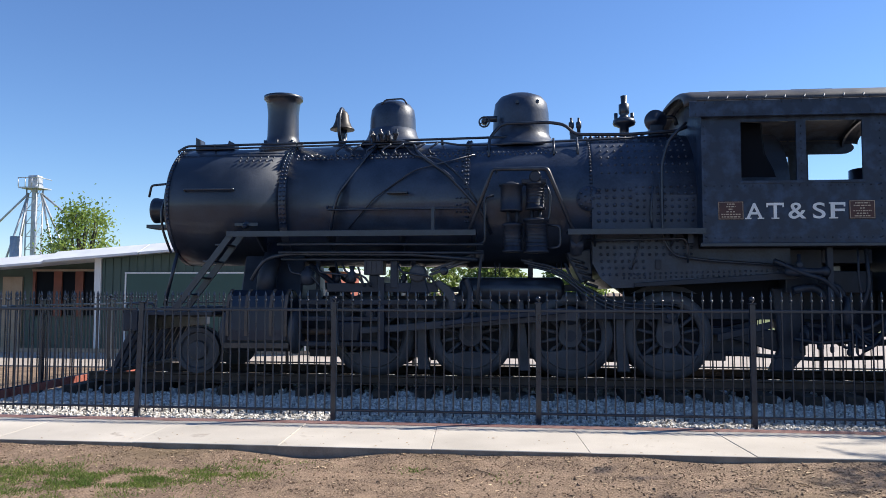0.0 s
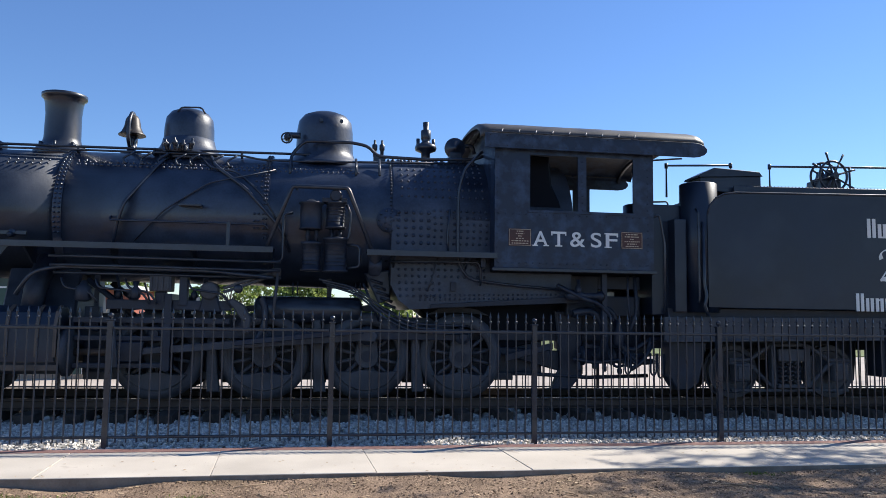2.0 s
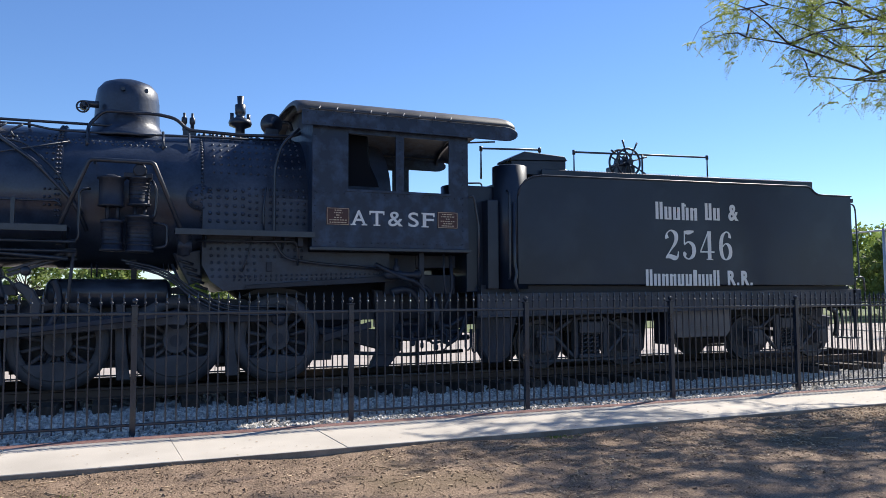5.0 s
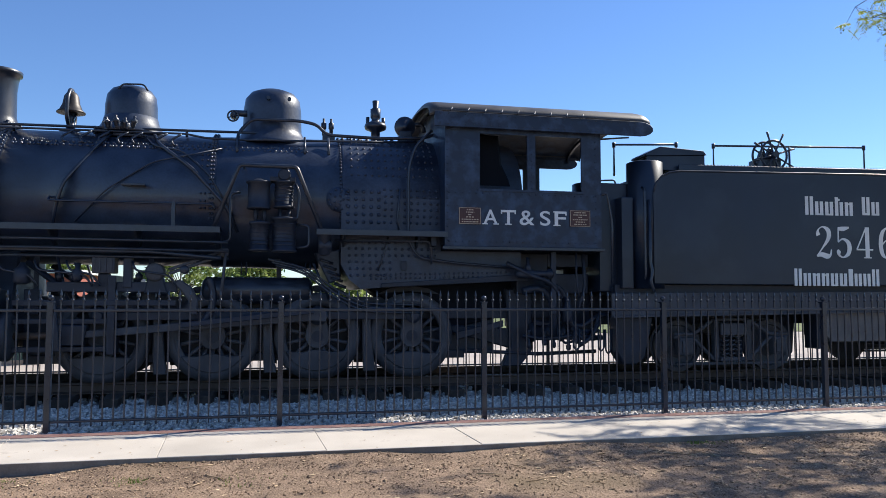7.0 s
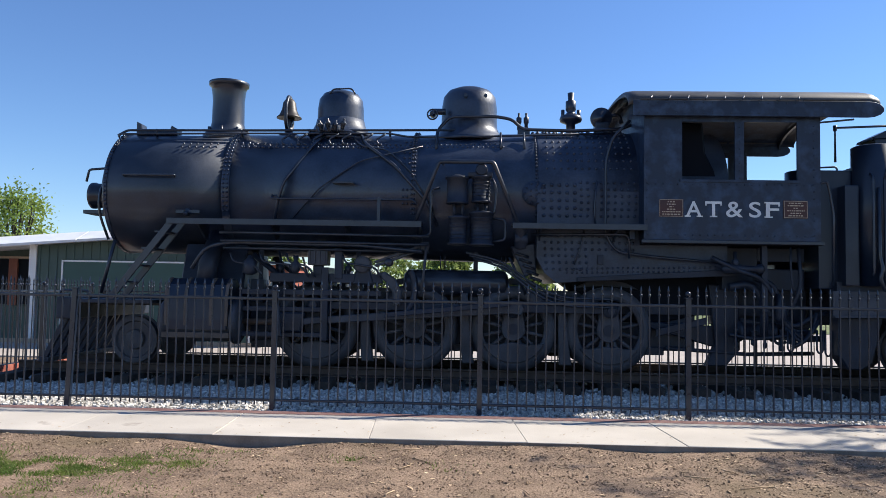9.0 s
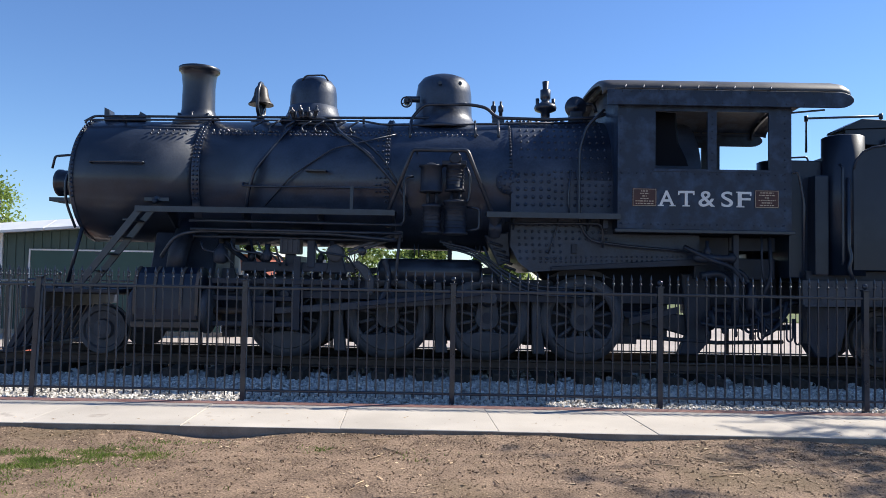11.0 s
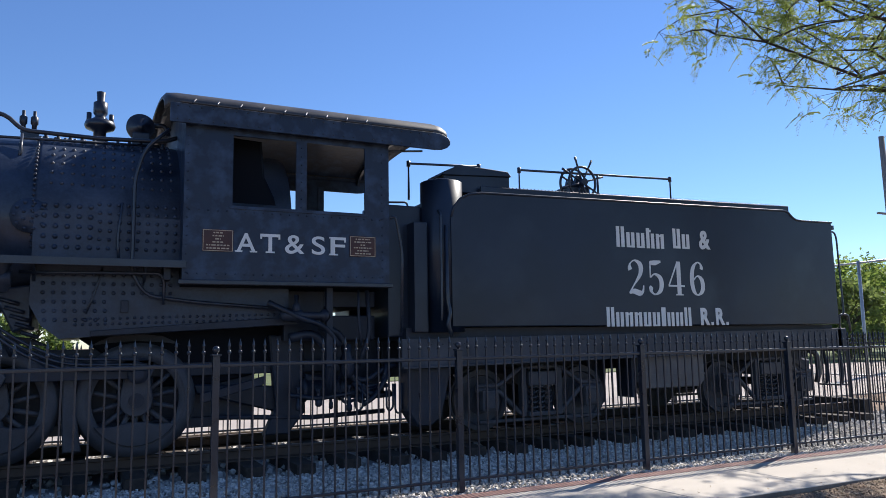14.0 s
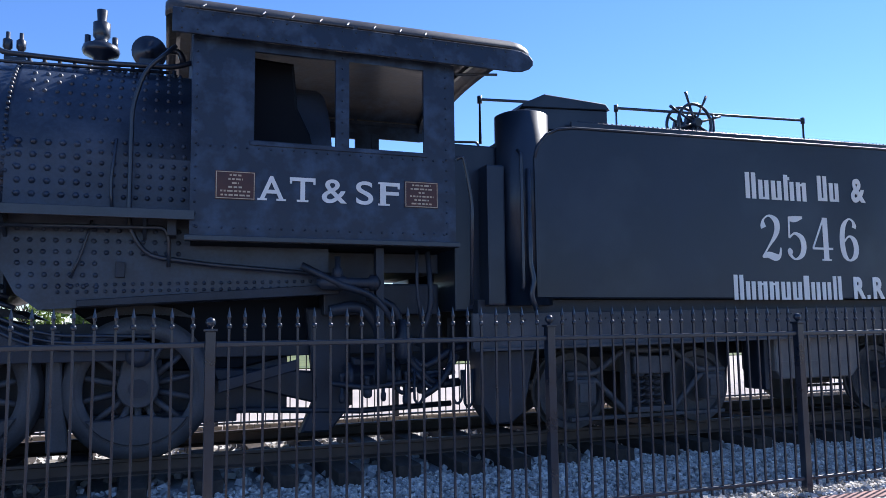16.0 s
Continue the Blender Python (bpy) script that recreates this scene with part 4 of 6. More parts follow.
# pilot and front deck
part("pilot_deck", box(-5.62, -4.35, C - 1.25, C + 1.25, 1.16, 1.22, 0.01), M_FRAME, loco)
part("pilot_beam", box(-5.72, -5.49, C - 1.35, C + 1.35, 0.92, 1.24, 0.02), M_FRAME, loco, "heavy black pilot beam")
coupler = part("coupler", slab([(-6.17, 0.86), (-5.97, 0.80), (-5.72, 0.92), (-5.72, 1.10), (-5.97, 1.16), (-6.17, 1.10)], "y", C - 0.14, C + 0.14, 0.03), M_FRAME, loco, "front knuckle coupler")
part("uncoupling_bar", tube([(-5.75, C - 1.2, 1.05), (-5.75, C - 1.2, 1.34), (-5.32, C - 1.2, 1.34), (-5.27, C - 1.2, 1.22)], 0.018, 8, 0.05), M_PIPE, coupler)
for k in range(13):
    y = C - 1.2 + k * 0.2
    part("pilot_slat", slab([(-5.67, 0.95), (-5.57, 0.95), (-5.89, 0.34), (-5.97, 0.34)], "y", y - 0.03, y + 0.03, 0.006), M_FRAME, loco)
part("pilot_foot", box(-6.01, -5.85, C - 1.25, C + 1.25, 0.27, 0.34, 0.01), M_FRAME, loco)
part("smokebox_saddle", slab([(C - 0.55, 2.1), (C + 0.55, 2.1), (C + 0.85, 1.2), (C + 0.5, 0.9), (C - 0.5, 0.9), (C - 0.85, 1.2)], "x", -4.1, -3.1, 0.03), M_FRAME, loco)

# cylinders
for s in (1, -1):
    yc = C - s * 1.06
    cyl = part("cylinder", turned((-4.18, yc, 0.92), (1, 0, 0), [(-0.02, 0.10), (0, 0.30), (0.04, 0.34), (0.10, 0.34), (0.11, 0.31), (1.06, 0.31), (1.07, 0.34), (1.13, 0.34), (1.17, 0.28), (1.19, 0.08)], 36), M_DUST, loco, "dusty black steam cylinder")
    part("cylinder_jacket", slab([(yc - 0.315, 0.80), (yc - 0.325, 0.95), (yc - 0.315, 1.30), (yc - 0.26, 1.46), (yc - 0.12, 1.55), (yc + 0.12, 1.55), (yc + 0.26, 1.46), (yc + 0.4, 1.30), (yc + 0.4, 0.95)], "x", -4.06, -3.14, 0.015), M_TENDER, cyl)
    for x in (-4.07, -3.78, -3.40, -3.17):
        part("jacket_band", slab([(yc - 0.332, 0.86), (yc - 0.342, 1.0), (yc - 0.332, 1.31), (yc - 0.27, 1.48), (yc - 0.12, 1.565), (yc - 0.12, 1.54), (yc - 0.25, 1.45), (yc - 0.31, 1.29), (yc - 0.32, 1.0), (yc - 0.31, 0.86)], "x", x, x + 0.045), M_BAND, cyl)
    part("lower_band", box(-4.1, -3.1, yc - 0.33, yc - 0.30, 0.68, 0.76, 0.006), M_BAND, cyl)
    part("piston_rod", rod((-3.0, yc, 0.92), (-2.35, yc, 0.92), 0.05, 12), M_RAIL, loco)
    part("guide_bar", box(-3.0, -1.75, yc - 0.06, yc + 0.06, 1.08, 1.15, 0.01), M_FRAME, loco)
    part("guide_bar", box(-3.0, -1.75, yc - 0.06, yc + 0.06, 0.70, 0.77, 0.01), M_FRAME, loco)
    part("crosshead", slab([(-2.5, 1.07), (-2.05, 1.07), (-2.1, 0.78), (-2.45, 0.78)], "y", yc - 0.11, yc + 0.11, 0.02), M_FRAME, loco)
    part("guide_yoke", box(-1.80, -1.70, yc - 0.1, C - s * 0.4 if s > 0 else yc + 0.1, 0.66, 1.75, 0.01) if s > 0 else box(-1.80, -1.70, C + 0.4, yc + 0.1, 0.66, 1.75, 0.01), M_FRAME, loco)

# wheels
AXLES = [(-1.93, False), (-0.42, False), (1.08, True), (2.51, False)]
WZ, WR = RAIL + 0.63, 0.63


def spoked(p, r, spokes, s, crank, main, parent):
    """A driving wheel that faces -y (s = 1) or +y (s = -1), crank pin above its hub."""
    x, y, z = p
    out = Vector((0, -s, 0))
    w = part("driving_wheel", turned(p, (0, 1, 0), [(-0.065, r - 0.10), (-0.065, r - 0.005), (0.03, r), (0.035, r + 0.028), (0.065, r + 0.028), (0.065, r - 0.10), (-0.065, r - 0.10)], 56, caps=False) if s > 0 else
             turned(p, (0, -1, 0), [(-0.065, r - 0.10), (-0.065, r - 0.005), (0.03, r), (0.035, r + 0.028), (0.065, r + 0.028), (0.065, r - 0.10), (-0.065, r - 0.10)], 56, caps=False), M_DUST, parent, "spoked driving wheel")
    part("wheel_rim", turned(p, (0, 1, 0), [(-0.055, r - 0.10), (-0.05, r - 0.165), (0.05, r - 0.165), (0.055, r - 0.10)], 56, caps=False), M_DUST, w)
    for k in range(spokes):
        a = 2 * math.pi * (k + 0.5) / spokes
        d = Vector((math.cos(a), 0, math.sin(a)))
        part("spoke", rod(Vector(p) + d * 0.14, Vector(p) + d * (r - 0.15), 0.034, 8, 0.026), M_DUST, w)
    part("hub", slab([(x + 0.18 * math.cos(a), z + 0.18 * math.sin(a)) for a in np.linspace(math.pi, 2 * math.pi, 9)] + [(x + 0.13 * math.cos(a), z + crank + 0.13 * math.sin(a)) for a in np.linspace(0, math.pi, 9)], "y", y - 0.09, y + 0.09, 0.012), M_DUST, w)
    a0 = radians(205 if main else 212)
    a1 = 3 * math.pi - a0
    arc = [(x + (r - 0.12) * math.cos(a), z + (r - 0.12) * math.sin(a)) for a in np.linspace(a0, a1, 20)]
    inner = [(x + 0.52 * (a / 0.5) * 0.5, z - (0.20 if main else 0.24) + 0.10 * (a / 0.45) ** 2 * -0.4) for a in np.linspace(0.42, -0.42, 9)]
    part("counterweight", slab(arc + inner, "y", y - 0.085, y + 0.06, 0.01), M_DUST, w)
    part("axle", rod((x, y - 0.11, z), (x, y + 0.11, z), 0.085, 16), M_FRAME, w)
    return w


CR = 0.31
for x, main in AXLES:
    for s in (1, -1):
        spoked((x, C - s * 0.80, WZ), WR, 14, s, CR, main, loco)
    part("axle_shaft", rod((x, C - 0.75, WZ), (x, C + 0.75, WZ), 0.09, 16), M_FRAME, loco)
    for s in (1, -1):
        part("driving_box", box(x - 0.2, x + 0.2, C - s * 0.55 - 0.1, C - s * 0.55 + 0.1, WZ - 0.25, WZ + 0.25, 0.02), M_FRAME, loco)
for s in (1, -1):
    yr = C - s * 0.98
    pins = [(x, WZ + CR) for x, m in AXLES]
    for (xa, za), (xb, zb) in zip(pins, pins[1:]):
        part("side_rod", box(xa + 0.08, xb - 0.08, yr - 0.025, yr + 0.025, za - 0.055, za + 0.055, 0.01), M_FRAME, loco, "flat steel side rod")
    for k, (xa, za) in enumerate(pins):
        part("rod_end", turned((xa, yr - 0.05, za), (0, 1, 0), [(0, 0.06), (0.01, 0.14 if k == 2 else 0.115), (0.09, 0.14 if k == 2 else 0.115), (0.10, 0.06)], 24), M_FRAME, loco)
        part("crank_pin", rod((xa, yr - 0.12, za), (xa, yr + 0.2, za), 0.055, 14), M_FRAME, loco)
    ym = C - s * 1.08
    part("main_rod", slab([(-2.3, 0.87), (-2.25, 0.97), (1.0, WZ + CR + 0.075), (1.18, WZ + CR + 0.09), (1.22, WZ + CR), (1.18, WZ + CR - 0.09), (1.0, WZ + CR - 0.075)], "y", ym - 0.035, ym + 0.035, 0.012), M_DUST, loco, "long main rod")
    part("frame_bar", box(-5.5, 5.3, C - s * 0.55 - 0.06, C - s * 0.55 + 0.06, 1.12, 1.28, 0.012), M_FRAME, loco)
    part("frame_bar", box(-3.0, 3.4, C - s * 0.55 - 0.06, C - s * 0.55 + 0.06, 0.50, 0.62, 0.012), M_FRAME, loco)
    for xs in (-1.2, 0.33, 1.80):
        part("brake_hanger", slab([(xs - 0.05, 1.4), (xs + 0.05, 1.4), (xs + 0.12, 0.62), (xs + 0.16, 0.34), (xs - 0.02, 0.34), (xs - 0.04, 0.62)], "y", C - s * 0.80 - 0.07, C - s * 0.80 + 0.07, 0.015), M_DUST, loco)
    for xs in (-1.93, -0.42, 1.08, 2.51):
        part("leaf_spring", slab([(xs - 0.5, 1.50), (xs - 0.3, 1.60), (xs, 1.64), (xs + 0.3, 1.60), (xs + 0.5, 1.50), (xs + 0.3, 1.53), (xs, 1.55), (xs - 0.3, 1.53)], "y", C - s * 0.55 - 0.05, C - s * 0.55 + 0.05), M_FRAME, loco)
    part("pilot_wheel", turned((-4.74, C - s * 0.80, RAIL + 0.36), (0, -s, 0), [(-0.065, 0.0), (-0.06, 0.388), (-0.03, 0.388), (-0.025, 0.36), (0.065, 0.355), (0.065, 0.29), (0.03, 0.27), (0.02, 0.16), (0.07, 0.14), (0.085, 0.07), (0.085, 0)], 64, smooth=False), M_DUST, loco, "small pilot truck wheel")
part("pilot_axle", rod((-4.74, C - 0.78, RAIL + 0.36), (-4.74, C + 0.78, RAIL + 0.36), 0.07, 12), M_FRAME, loco)
part("pilot_truck_frame", slab([(-5.2, 0.62), (-4.3, 0.62), (-3.9, 0.8), (-3.9, 0.9), (-4.3, 0.76), (-5.2, 0.76)], "y", C - 0.66, C - 0.58, 0.01), M_FRAME, loco)

for s in (1, -1):
    part("frame_plate", box(-3.05, 3.9, C - s * 0.47 - 0.02, C - s * 0.47 + 0.02, 0.56, 1.46, 0.005), M_FRAME, loco)
    part("steam_pipe", tube([(-3.55, C - s * 0.62, 2.25), (-3.58, C - s * 0.95, 1.85), (-3.60, C - s * 1.0, 1.45)], 0.15, 16, 0.1), M_FRAME, loco)
    part("frame_brace", rod((-3.0, C - s * 0.6, 1.95), (-2.2, C - s * 0.7, 1.35), 0.045, 8), M_FRAME, loco)
    part("hanger_rod", rod((-2.55, C - s * 0.8, 2.02), (-2.35, C - s * 0.9, 1.3), 0.02, 8), M_PIPE, loco)
    for x in (-2.9, -1.35, 0.5):
        part("frame_pedestal", box(x - 0.10, x + 0.10, C - s * 0.62 - 0.08, C - s * 0.62 + 0.08, 1.20, 1.56, 0.015), M_FRAME, loco)
        part("boiler_brace", box(x - 0.035, x + 0.035, C - s * 0.5 - 0.01, C - s * 0.5 + 0.01, 1.5, 2.05, 0.004), M_FRAME, loco)
# valve gear and reservoirs
part("air_reservoir", turned((-0.62, C - 0.72, 1.55), (1, 0, 0), [(0, 0.0), (0.03, 0.14), (0.08, 0.2), (1.56, 0.2), (1.61, 0.14), (1.64, 0)], 28), M_PIPE, loco, "long black air reservoir")
part("air_reservoir", turned((-0.62, C + 0.72, 1.50), (1, 0, 0), [(0, 0.0), (0.03, 0.14), (0.08, 0.2), (1.56, 0.2), (1.61, 0.14), (1.64, 0)], 28), M_PIPE, loco, "long black air reservoir")
lub = part("lubricator_box", box(-2.02, -1.72, SIDE + 0.30, SIDE + 0.56, 1.78, 2.03, 0.02), M_DUST, loco, "ribbed lubricator box")
for k in range(4):
    part("rib", box(-2.0 + 0.075 * k, -1.975 + 0.075 * k, SIDE + 0.285, SIDE + 0.30, 1.80, 2.01, 0.004), M_DUST, lub)
part("lubricator_foot", box(-1.95, -1.80, SIDE + 0.36, SIDE + 0.5, 1.62, 1.78, 0.02), M_FRAME, lub)
part("rocker_arm", box(-1.62, -1.50, SIDE + 0.34, SIDE + 0.48, 1.58, 2.05, 0.02), M_FRAME, loco)
part("rocker_boss", turned((-1.20, SIDE + 0.30, 1.80), (0, 1, 0), [(0, 0.0), (0, 0.10), (0.02, 0.13), (0.22, 0.13), (0.24, 0)], 20), M_DUST, loco)
part("rocker_stem", slab([(-1.34, 1.50), (-1.02, 1.50), (-1.10, 1.78), (-1.29, 1.78)], "y", SIDE + 0.34, SIDE + 0.46, 0.02), M_FRAME, loco)
part("guide_yoke_top", box(-2.6, -0.9, SIDE + 0.36, SIDE + 0.50, 1.52, 1.66, 0.015), M_FRAME, loco)
for x in (-2.45, -2.28, -1.42):
    part("oil_cup", turned((x, SIDE + 0.42, 1.64), (0, 0, 1), [(0, 0.03), (0.05, 0.03), (0.06, 0.05), (0.12, 0.05), (0.15, 0.02), (0.19, 0.02)], 10), M_FRAME, loco)
part("lubricator", turned((-2.9, SIDE + 0.35, 1.62), (0, 0, 1), [(0, 0.05), (0.03, 0.11), (0.20, 0.11), (0.24, 0.06), (0.30, 0.03)], 14), M_FRAME, loco)
part("drip_valve", turned((-2.2, SIDE + 0.32, 1.66), (0, 0, 1), [(0, 0.04), (0.04, 0.07), (0.14, 0.07), (0.18, 0.03), (0.26, 0.05)], 12), M_FRAME, loco)
for xa, xb in ((-2.75, -2.0), (-2.35, -1.9), (-1.5, -0.9), (-3.2, -2.7)):
    part("small_pipe", tube([(xa, SIDE + 0.33, 1.95), (xa + 0.05, SIDE + 0.30, 1.82), (xb - 0.1, SIDE + 0.28, 1.76), (xb, SIDE + 0.3, 1.6)], 0.016, 8, 0.08), M_PIPE, loco)
part("link", torus((-0.95, SIDE + 0.3, 1.45), (0, 1, 0), 0.55, 0.05, 12, 6, a0=-0.5, a1=0.7), M_FRAME, loco)
part("link_bracket", slab([(-0.98, 1.66), (-0.86, 1.70), (-0.70, 1.60), (-0.60, 1.42), (-0.62, 1.20), (-0.72, 1.20), (-0.74, 1.40), (-0.84, 1.54)], "y", SIDE + 0.30, SIDE + 0.38, 0.02), M_DUST, loco)
part("lifting_link", rod((-0.24, SIDE + 0.27, 2.08), (-0.30, SIDE + 0.27, 1.34), 0.022, 8), M_DUST, loco)
for dz in (0.0, 0.055):
    part("reach_rod", slab([(-1.02, 1.80 + dz), (-0.99, 1.765 + dz), (-0.24, 2.045 + dz), (-0.26, 2.085 + dz)], "y", SIDE + 0.30, SIDE + 0.35, 0.008), M_DUST, loco)
part("reach_rod_joint", turned((-0.80, SIDE + 0.28, 1.84), (0, 1, 0), [(0, 0.0), (0, 0.05), (0.02, 0.065), (0.12, 0.065), (0.14, 0)], 14), M_PIPE, loco)
part("reach_rod_end", box(-0.33, -0.20, SIDE + 0.26, SIDE + 0.40, 2.03, 2.15, 0.03), M_DUST, loco)
part("radius_rod", box(-3.0, -0.9, SIDE + 0.28, SIDE + 0.34, 1.33, 1.41, 0.01), M_FRAME, loco)
part("combination_lever", slab([(-2.5, 1.45), (-2.42, 1.45), (-2.34, 0.72), (-2.44, 0.72)], "y", SIDE + 0.12, SIDE + 0.17, 0.01), M_FRAME, loco)
part("eccentric_rod", slab([(-0.85, 1.02), (-0.8, 1.10), (0.98, 1.30), (1.02, 1.22)], "y", SIDE + 0.16, SIDE + 0.21, 0.01), M_FRAME, loco)
for k in range(4):
    part("hanging_pipe", rod((-0.05 + 0.07 * (k % 2) + 0.95 * (k // 2), C - 0.6, 1.98), (-0.05 + 0.07 * (k % 2) + 0.95 * (k // 2), C - 0.6, 1.78), 0.012, 6), M_PIPE, loco)
for k, (za, zb) in enumerate(((2.0, 1.36), (1.96, 1.30), (1.92, 1.24))):
    part("cable", tube([(0.35 + 0.05 * k, SIDE + 0.25 + 0.05 * k, za), (0.9, SIDE + 0.3, za - 0.12), (1.35, SIDE + 0.33, zb + 0.18), (1.75, SIDE + 0.36, zb), (2.6, SIDE + 0.36, zb - 0.02)], 0.017, 8, 0.2), M_PIPE, loco)
part("strut", rod((1.0, SIDE + 0.4, 1.95), (1.25, SIDE + 0.5, 1.4), 0.02, 8), M_PIPE, loco)
part("equaliser", slab([(3.15, 1.02), (3.2, 0.90), (4.3, 0.60), (4.55, 0.60), (4.55, 0.95), (4.25, 0.95), (3.9, 0.98)], "y", C - 0.62, C - 0.5, 0.02), M_FRAME, loco)
part("rear_hanger", slab([(4.05, 1.6), (4.5, 1.6), (4.5, 0.6), (4.3, 0.36), (4.0, 0.36), (4.15, 0.7)], "y", C - 0.72, C - 0.56, 0.02), M_FRAME, loco)
part("brake_shoe_bar", slab([(3.2, 0.80), (3.95, 1.0), (3.95, 1.1), (3.2, 0.92)], "y", C - 0.95, C - 0.9, 0.01), M_FRAME, loco)
part("drawbar_box", box(4.4, 5.6, C - 0.5, C + 0.5, 0.95, 1.55, 0.03), M_FRAME, loco)

# cab
cab = part("cab", box(2.90, 5.36, SIDE, SIDE + 0.035, 2.22, 3.09), M_CAB, loco, "black sheet-steel cab with open windows, paint blotched and scuffed")
for yy in (SIDE, 2 * C - SIDE - 0.035):
    if yy > C:
        part("cab_side", box(2.90, 5.36, yy, yy + 0.035, 2.22, 3.09), M_CAB, cab)
    for x0, x1, z0, z1 in ((2.90, 3.44, 3.09, 4.02), (4.19, 4.32, 3.09, 4.02), (5.07, 5.36, 3.09, 4.02), (3.44, 4.19, 3.93, 4.02), (4.32, 5.07, 3.93, 4.02)):
        part("cab_side", box(x0, x1, yy, yy + 0.035, z0, z1), M_CAB, cab)
    n = -0.012 if yy < C else 0.035
    part("window_sill", box(3.40, 5.10, yy + n, yy + n + 0.012, 3.05, 3.09, 0.003), M_CAB, cab)
part("cab_front", slab([(SIDE + 0.035, 2.22), (2 * C - SIDE - 0.035, 2.22), (2 * C - SIDE - 0.035, 4.02), (C + 0.8, 4.39), (C, 4.50), (C - 0.8, 4.39), (SIDE + 0.035, 4.02)], "x", 2.91, 2.945), M_CAB, cab)
# floor and backhead are coloured near-black for the cab's dim inside
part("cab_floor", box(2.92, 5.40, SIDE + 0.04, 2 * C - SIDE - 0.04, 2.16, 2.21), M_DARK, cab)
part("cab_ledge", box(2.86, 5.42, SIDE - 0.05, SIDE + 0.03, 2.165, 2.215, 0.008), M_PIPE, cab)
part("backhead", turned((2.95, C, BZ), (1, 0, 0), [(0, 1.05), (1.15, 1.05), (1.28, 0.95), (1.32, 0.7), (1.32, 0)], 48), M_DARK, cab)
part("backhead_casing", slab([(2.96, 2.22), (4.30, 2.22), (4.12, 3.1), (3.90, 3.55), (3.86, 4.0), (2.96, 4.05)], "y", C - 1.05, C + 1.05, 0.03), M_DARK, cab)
part("under_cab_casting", box(4.2, 5.42, C - 0.85, C + 0.85, 1.52, 1.84, 0.02), M_FRAME, loco)
part("under_cab_casting", box(4.2, 4.72, C - 0.85, C + 0.85, 1.842, 2.155, 0.01), M_FRAME, loco)
part("under_cab_casting", box(4.722, 5.42, C - 0.85, C + 0.85, 1.95, 2.155, 0.01), M_FRAME, loco)
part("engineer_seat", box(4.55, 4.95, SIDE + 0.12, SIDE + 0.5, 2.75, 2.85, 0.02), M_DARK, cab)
for yy in (SIDE + 0.01, 2 * C - SIDE - 0.05):
    part("cab_rear_post", box(5.30, 5.40, yy, yy + 0.06, 2.2, 4.02, 0.006), M_CAB, cab)
part("cab_grab_iron", tube([(5.40, SIDE - 0.01, 3.05), (5.47, SIDE - 0.03, 3.08), (5.50, SIDE - 0.03, 2.95), (5.56, SIDE - 0.03, 2.6), (5.54, SIDE - 0.03, 1.6)], 0.018, 8, 0.08), M_PIPE, cab)
cab_rows = [((x, SIDE - 0.001, z), (0, -1, 0)) for z in (2.29, 3.02) for x in np.arange(2.96, 5.32, 0.105)]
cab_rows += [((x, SIDE - 0.001, z), (0, -1, 0)) for x in (2.94, 5.30) for z in np.arange(2.3, 4.0, 0.105)]
cab_rows += [((x, SIDE - 0.001, z), (0, -1, 0)) for x in (4.255,) for z in np.arange(3.12, 4.0, 0.105)]
part("cab_rivets", domes(cab_rows, 0.013), M_CAB, cab)["kind"] = "stuff"


def roof_profile(inset):
    """The arch of the cab roof in (y, z), from the near eave to the far one."""
    n, w = 24, C - (SIDE - 0.10) - inset
    return [(C - w * math.cos(math.pi * k / n), 4.20 - inset * 0.4 + (0.355 - inset) * math.sin(math.pi * k / n) ** 0.85) for k in range(n + 1)]


rf = bmesh.new()
stations = [(2.66, 0.05), (2.70, 0.01), (2.80, 0), (6.05, 0), (6.15, 0.012), (6.22, 0.045), (6.25, 0.10)]
loops = []
for x, ins in stations:
    loops.append([rf.verts.new((x, y, z)) for y, z in roof_profile(ins)])
inner = []
for x, ins in stations:
    inner.append([rf.verts.new((x, C + (y - C) * 0.985, z - 0.03)) for y, z in roof_profile(ins)])
inner_set = {v for row in inner for v in row}
for grid in (loops, inner):
    for a, b in zip(grid, grid[1:]):
        for k in range(len(a) - 1):
            rf.faces.new((a[k], a[k + 1], b[k + 1], b[k])).smooth = True
for i in (0, -1):
    for k in range(24):
        rf.faces.new((loops[i][k], loops[i][k + 1], inner[i][k + 1], inner[i][k]))
for k in (0, 24):
    for i in range(len(stations) - 1):
        rf.faces.new((loops[i][k], loops[i + 1][k], inner[i + 1][k], inner[i][k]))
# underside takes the darker cab paint, its shade set by colour
for f in rf.faces:
    if all(v.co.z < 4.55 and v in inner_set for v in f.verts):
        f.material_index = 1
roof = part("cab_roof", rf, M_ROOF, loco, "arched black cab roof with long rear overhang")
roof.data.materials.append(M_CAB)
for yy in (SIDE - 0.115, 2 * C - SIDE + 0.085):
    end = [(6.02 + 0.22 * math.cos(a), 4.10 + 0.115 * math.sin(a)) for a in np.linspace(-math.pi / 2, math.pi / 2, 8)]
    part("eave_board", slab([(2.72, 3.99)] + [(x, z) for x, z in end] + [(2.72, 4.215)], "y", yy, yy + 0.03, 0.005), M_CAB, roof)
    # gutters share the roof's lighter grey to look sunlit
    for x0, x1 in ((2.80, 3.5), (3.5, 4.35), (4.35, 5.1), (5.1, 6.0)):
        part("rain_gutter", box(x0 + 0.02, x1 - 0.02, yy - 0.03, yy, 4.215, 4.235, 0.004), M_ROOF, roof)
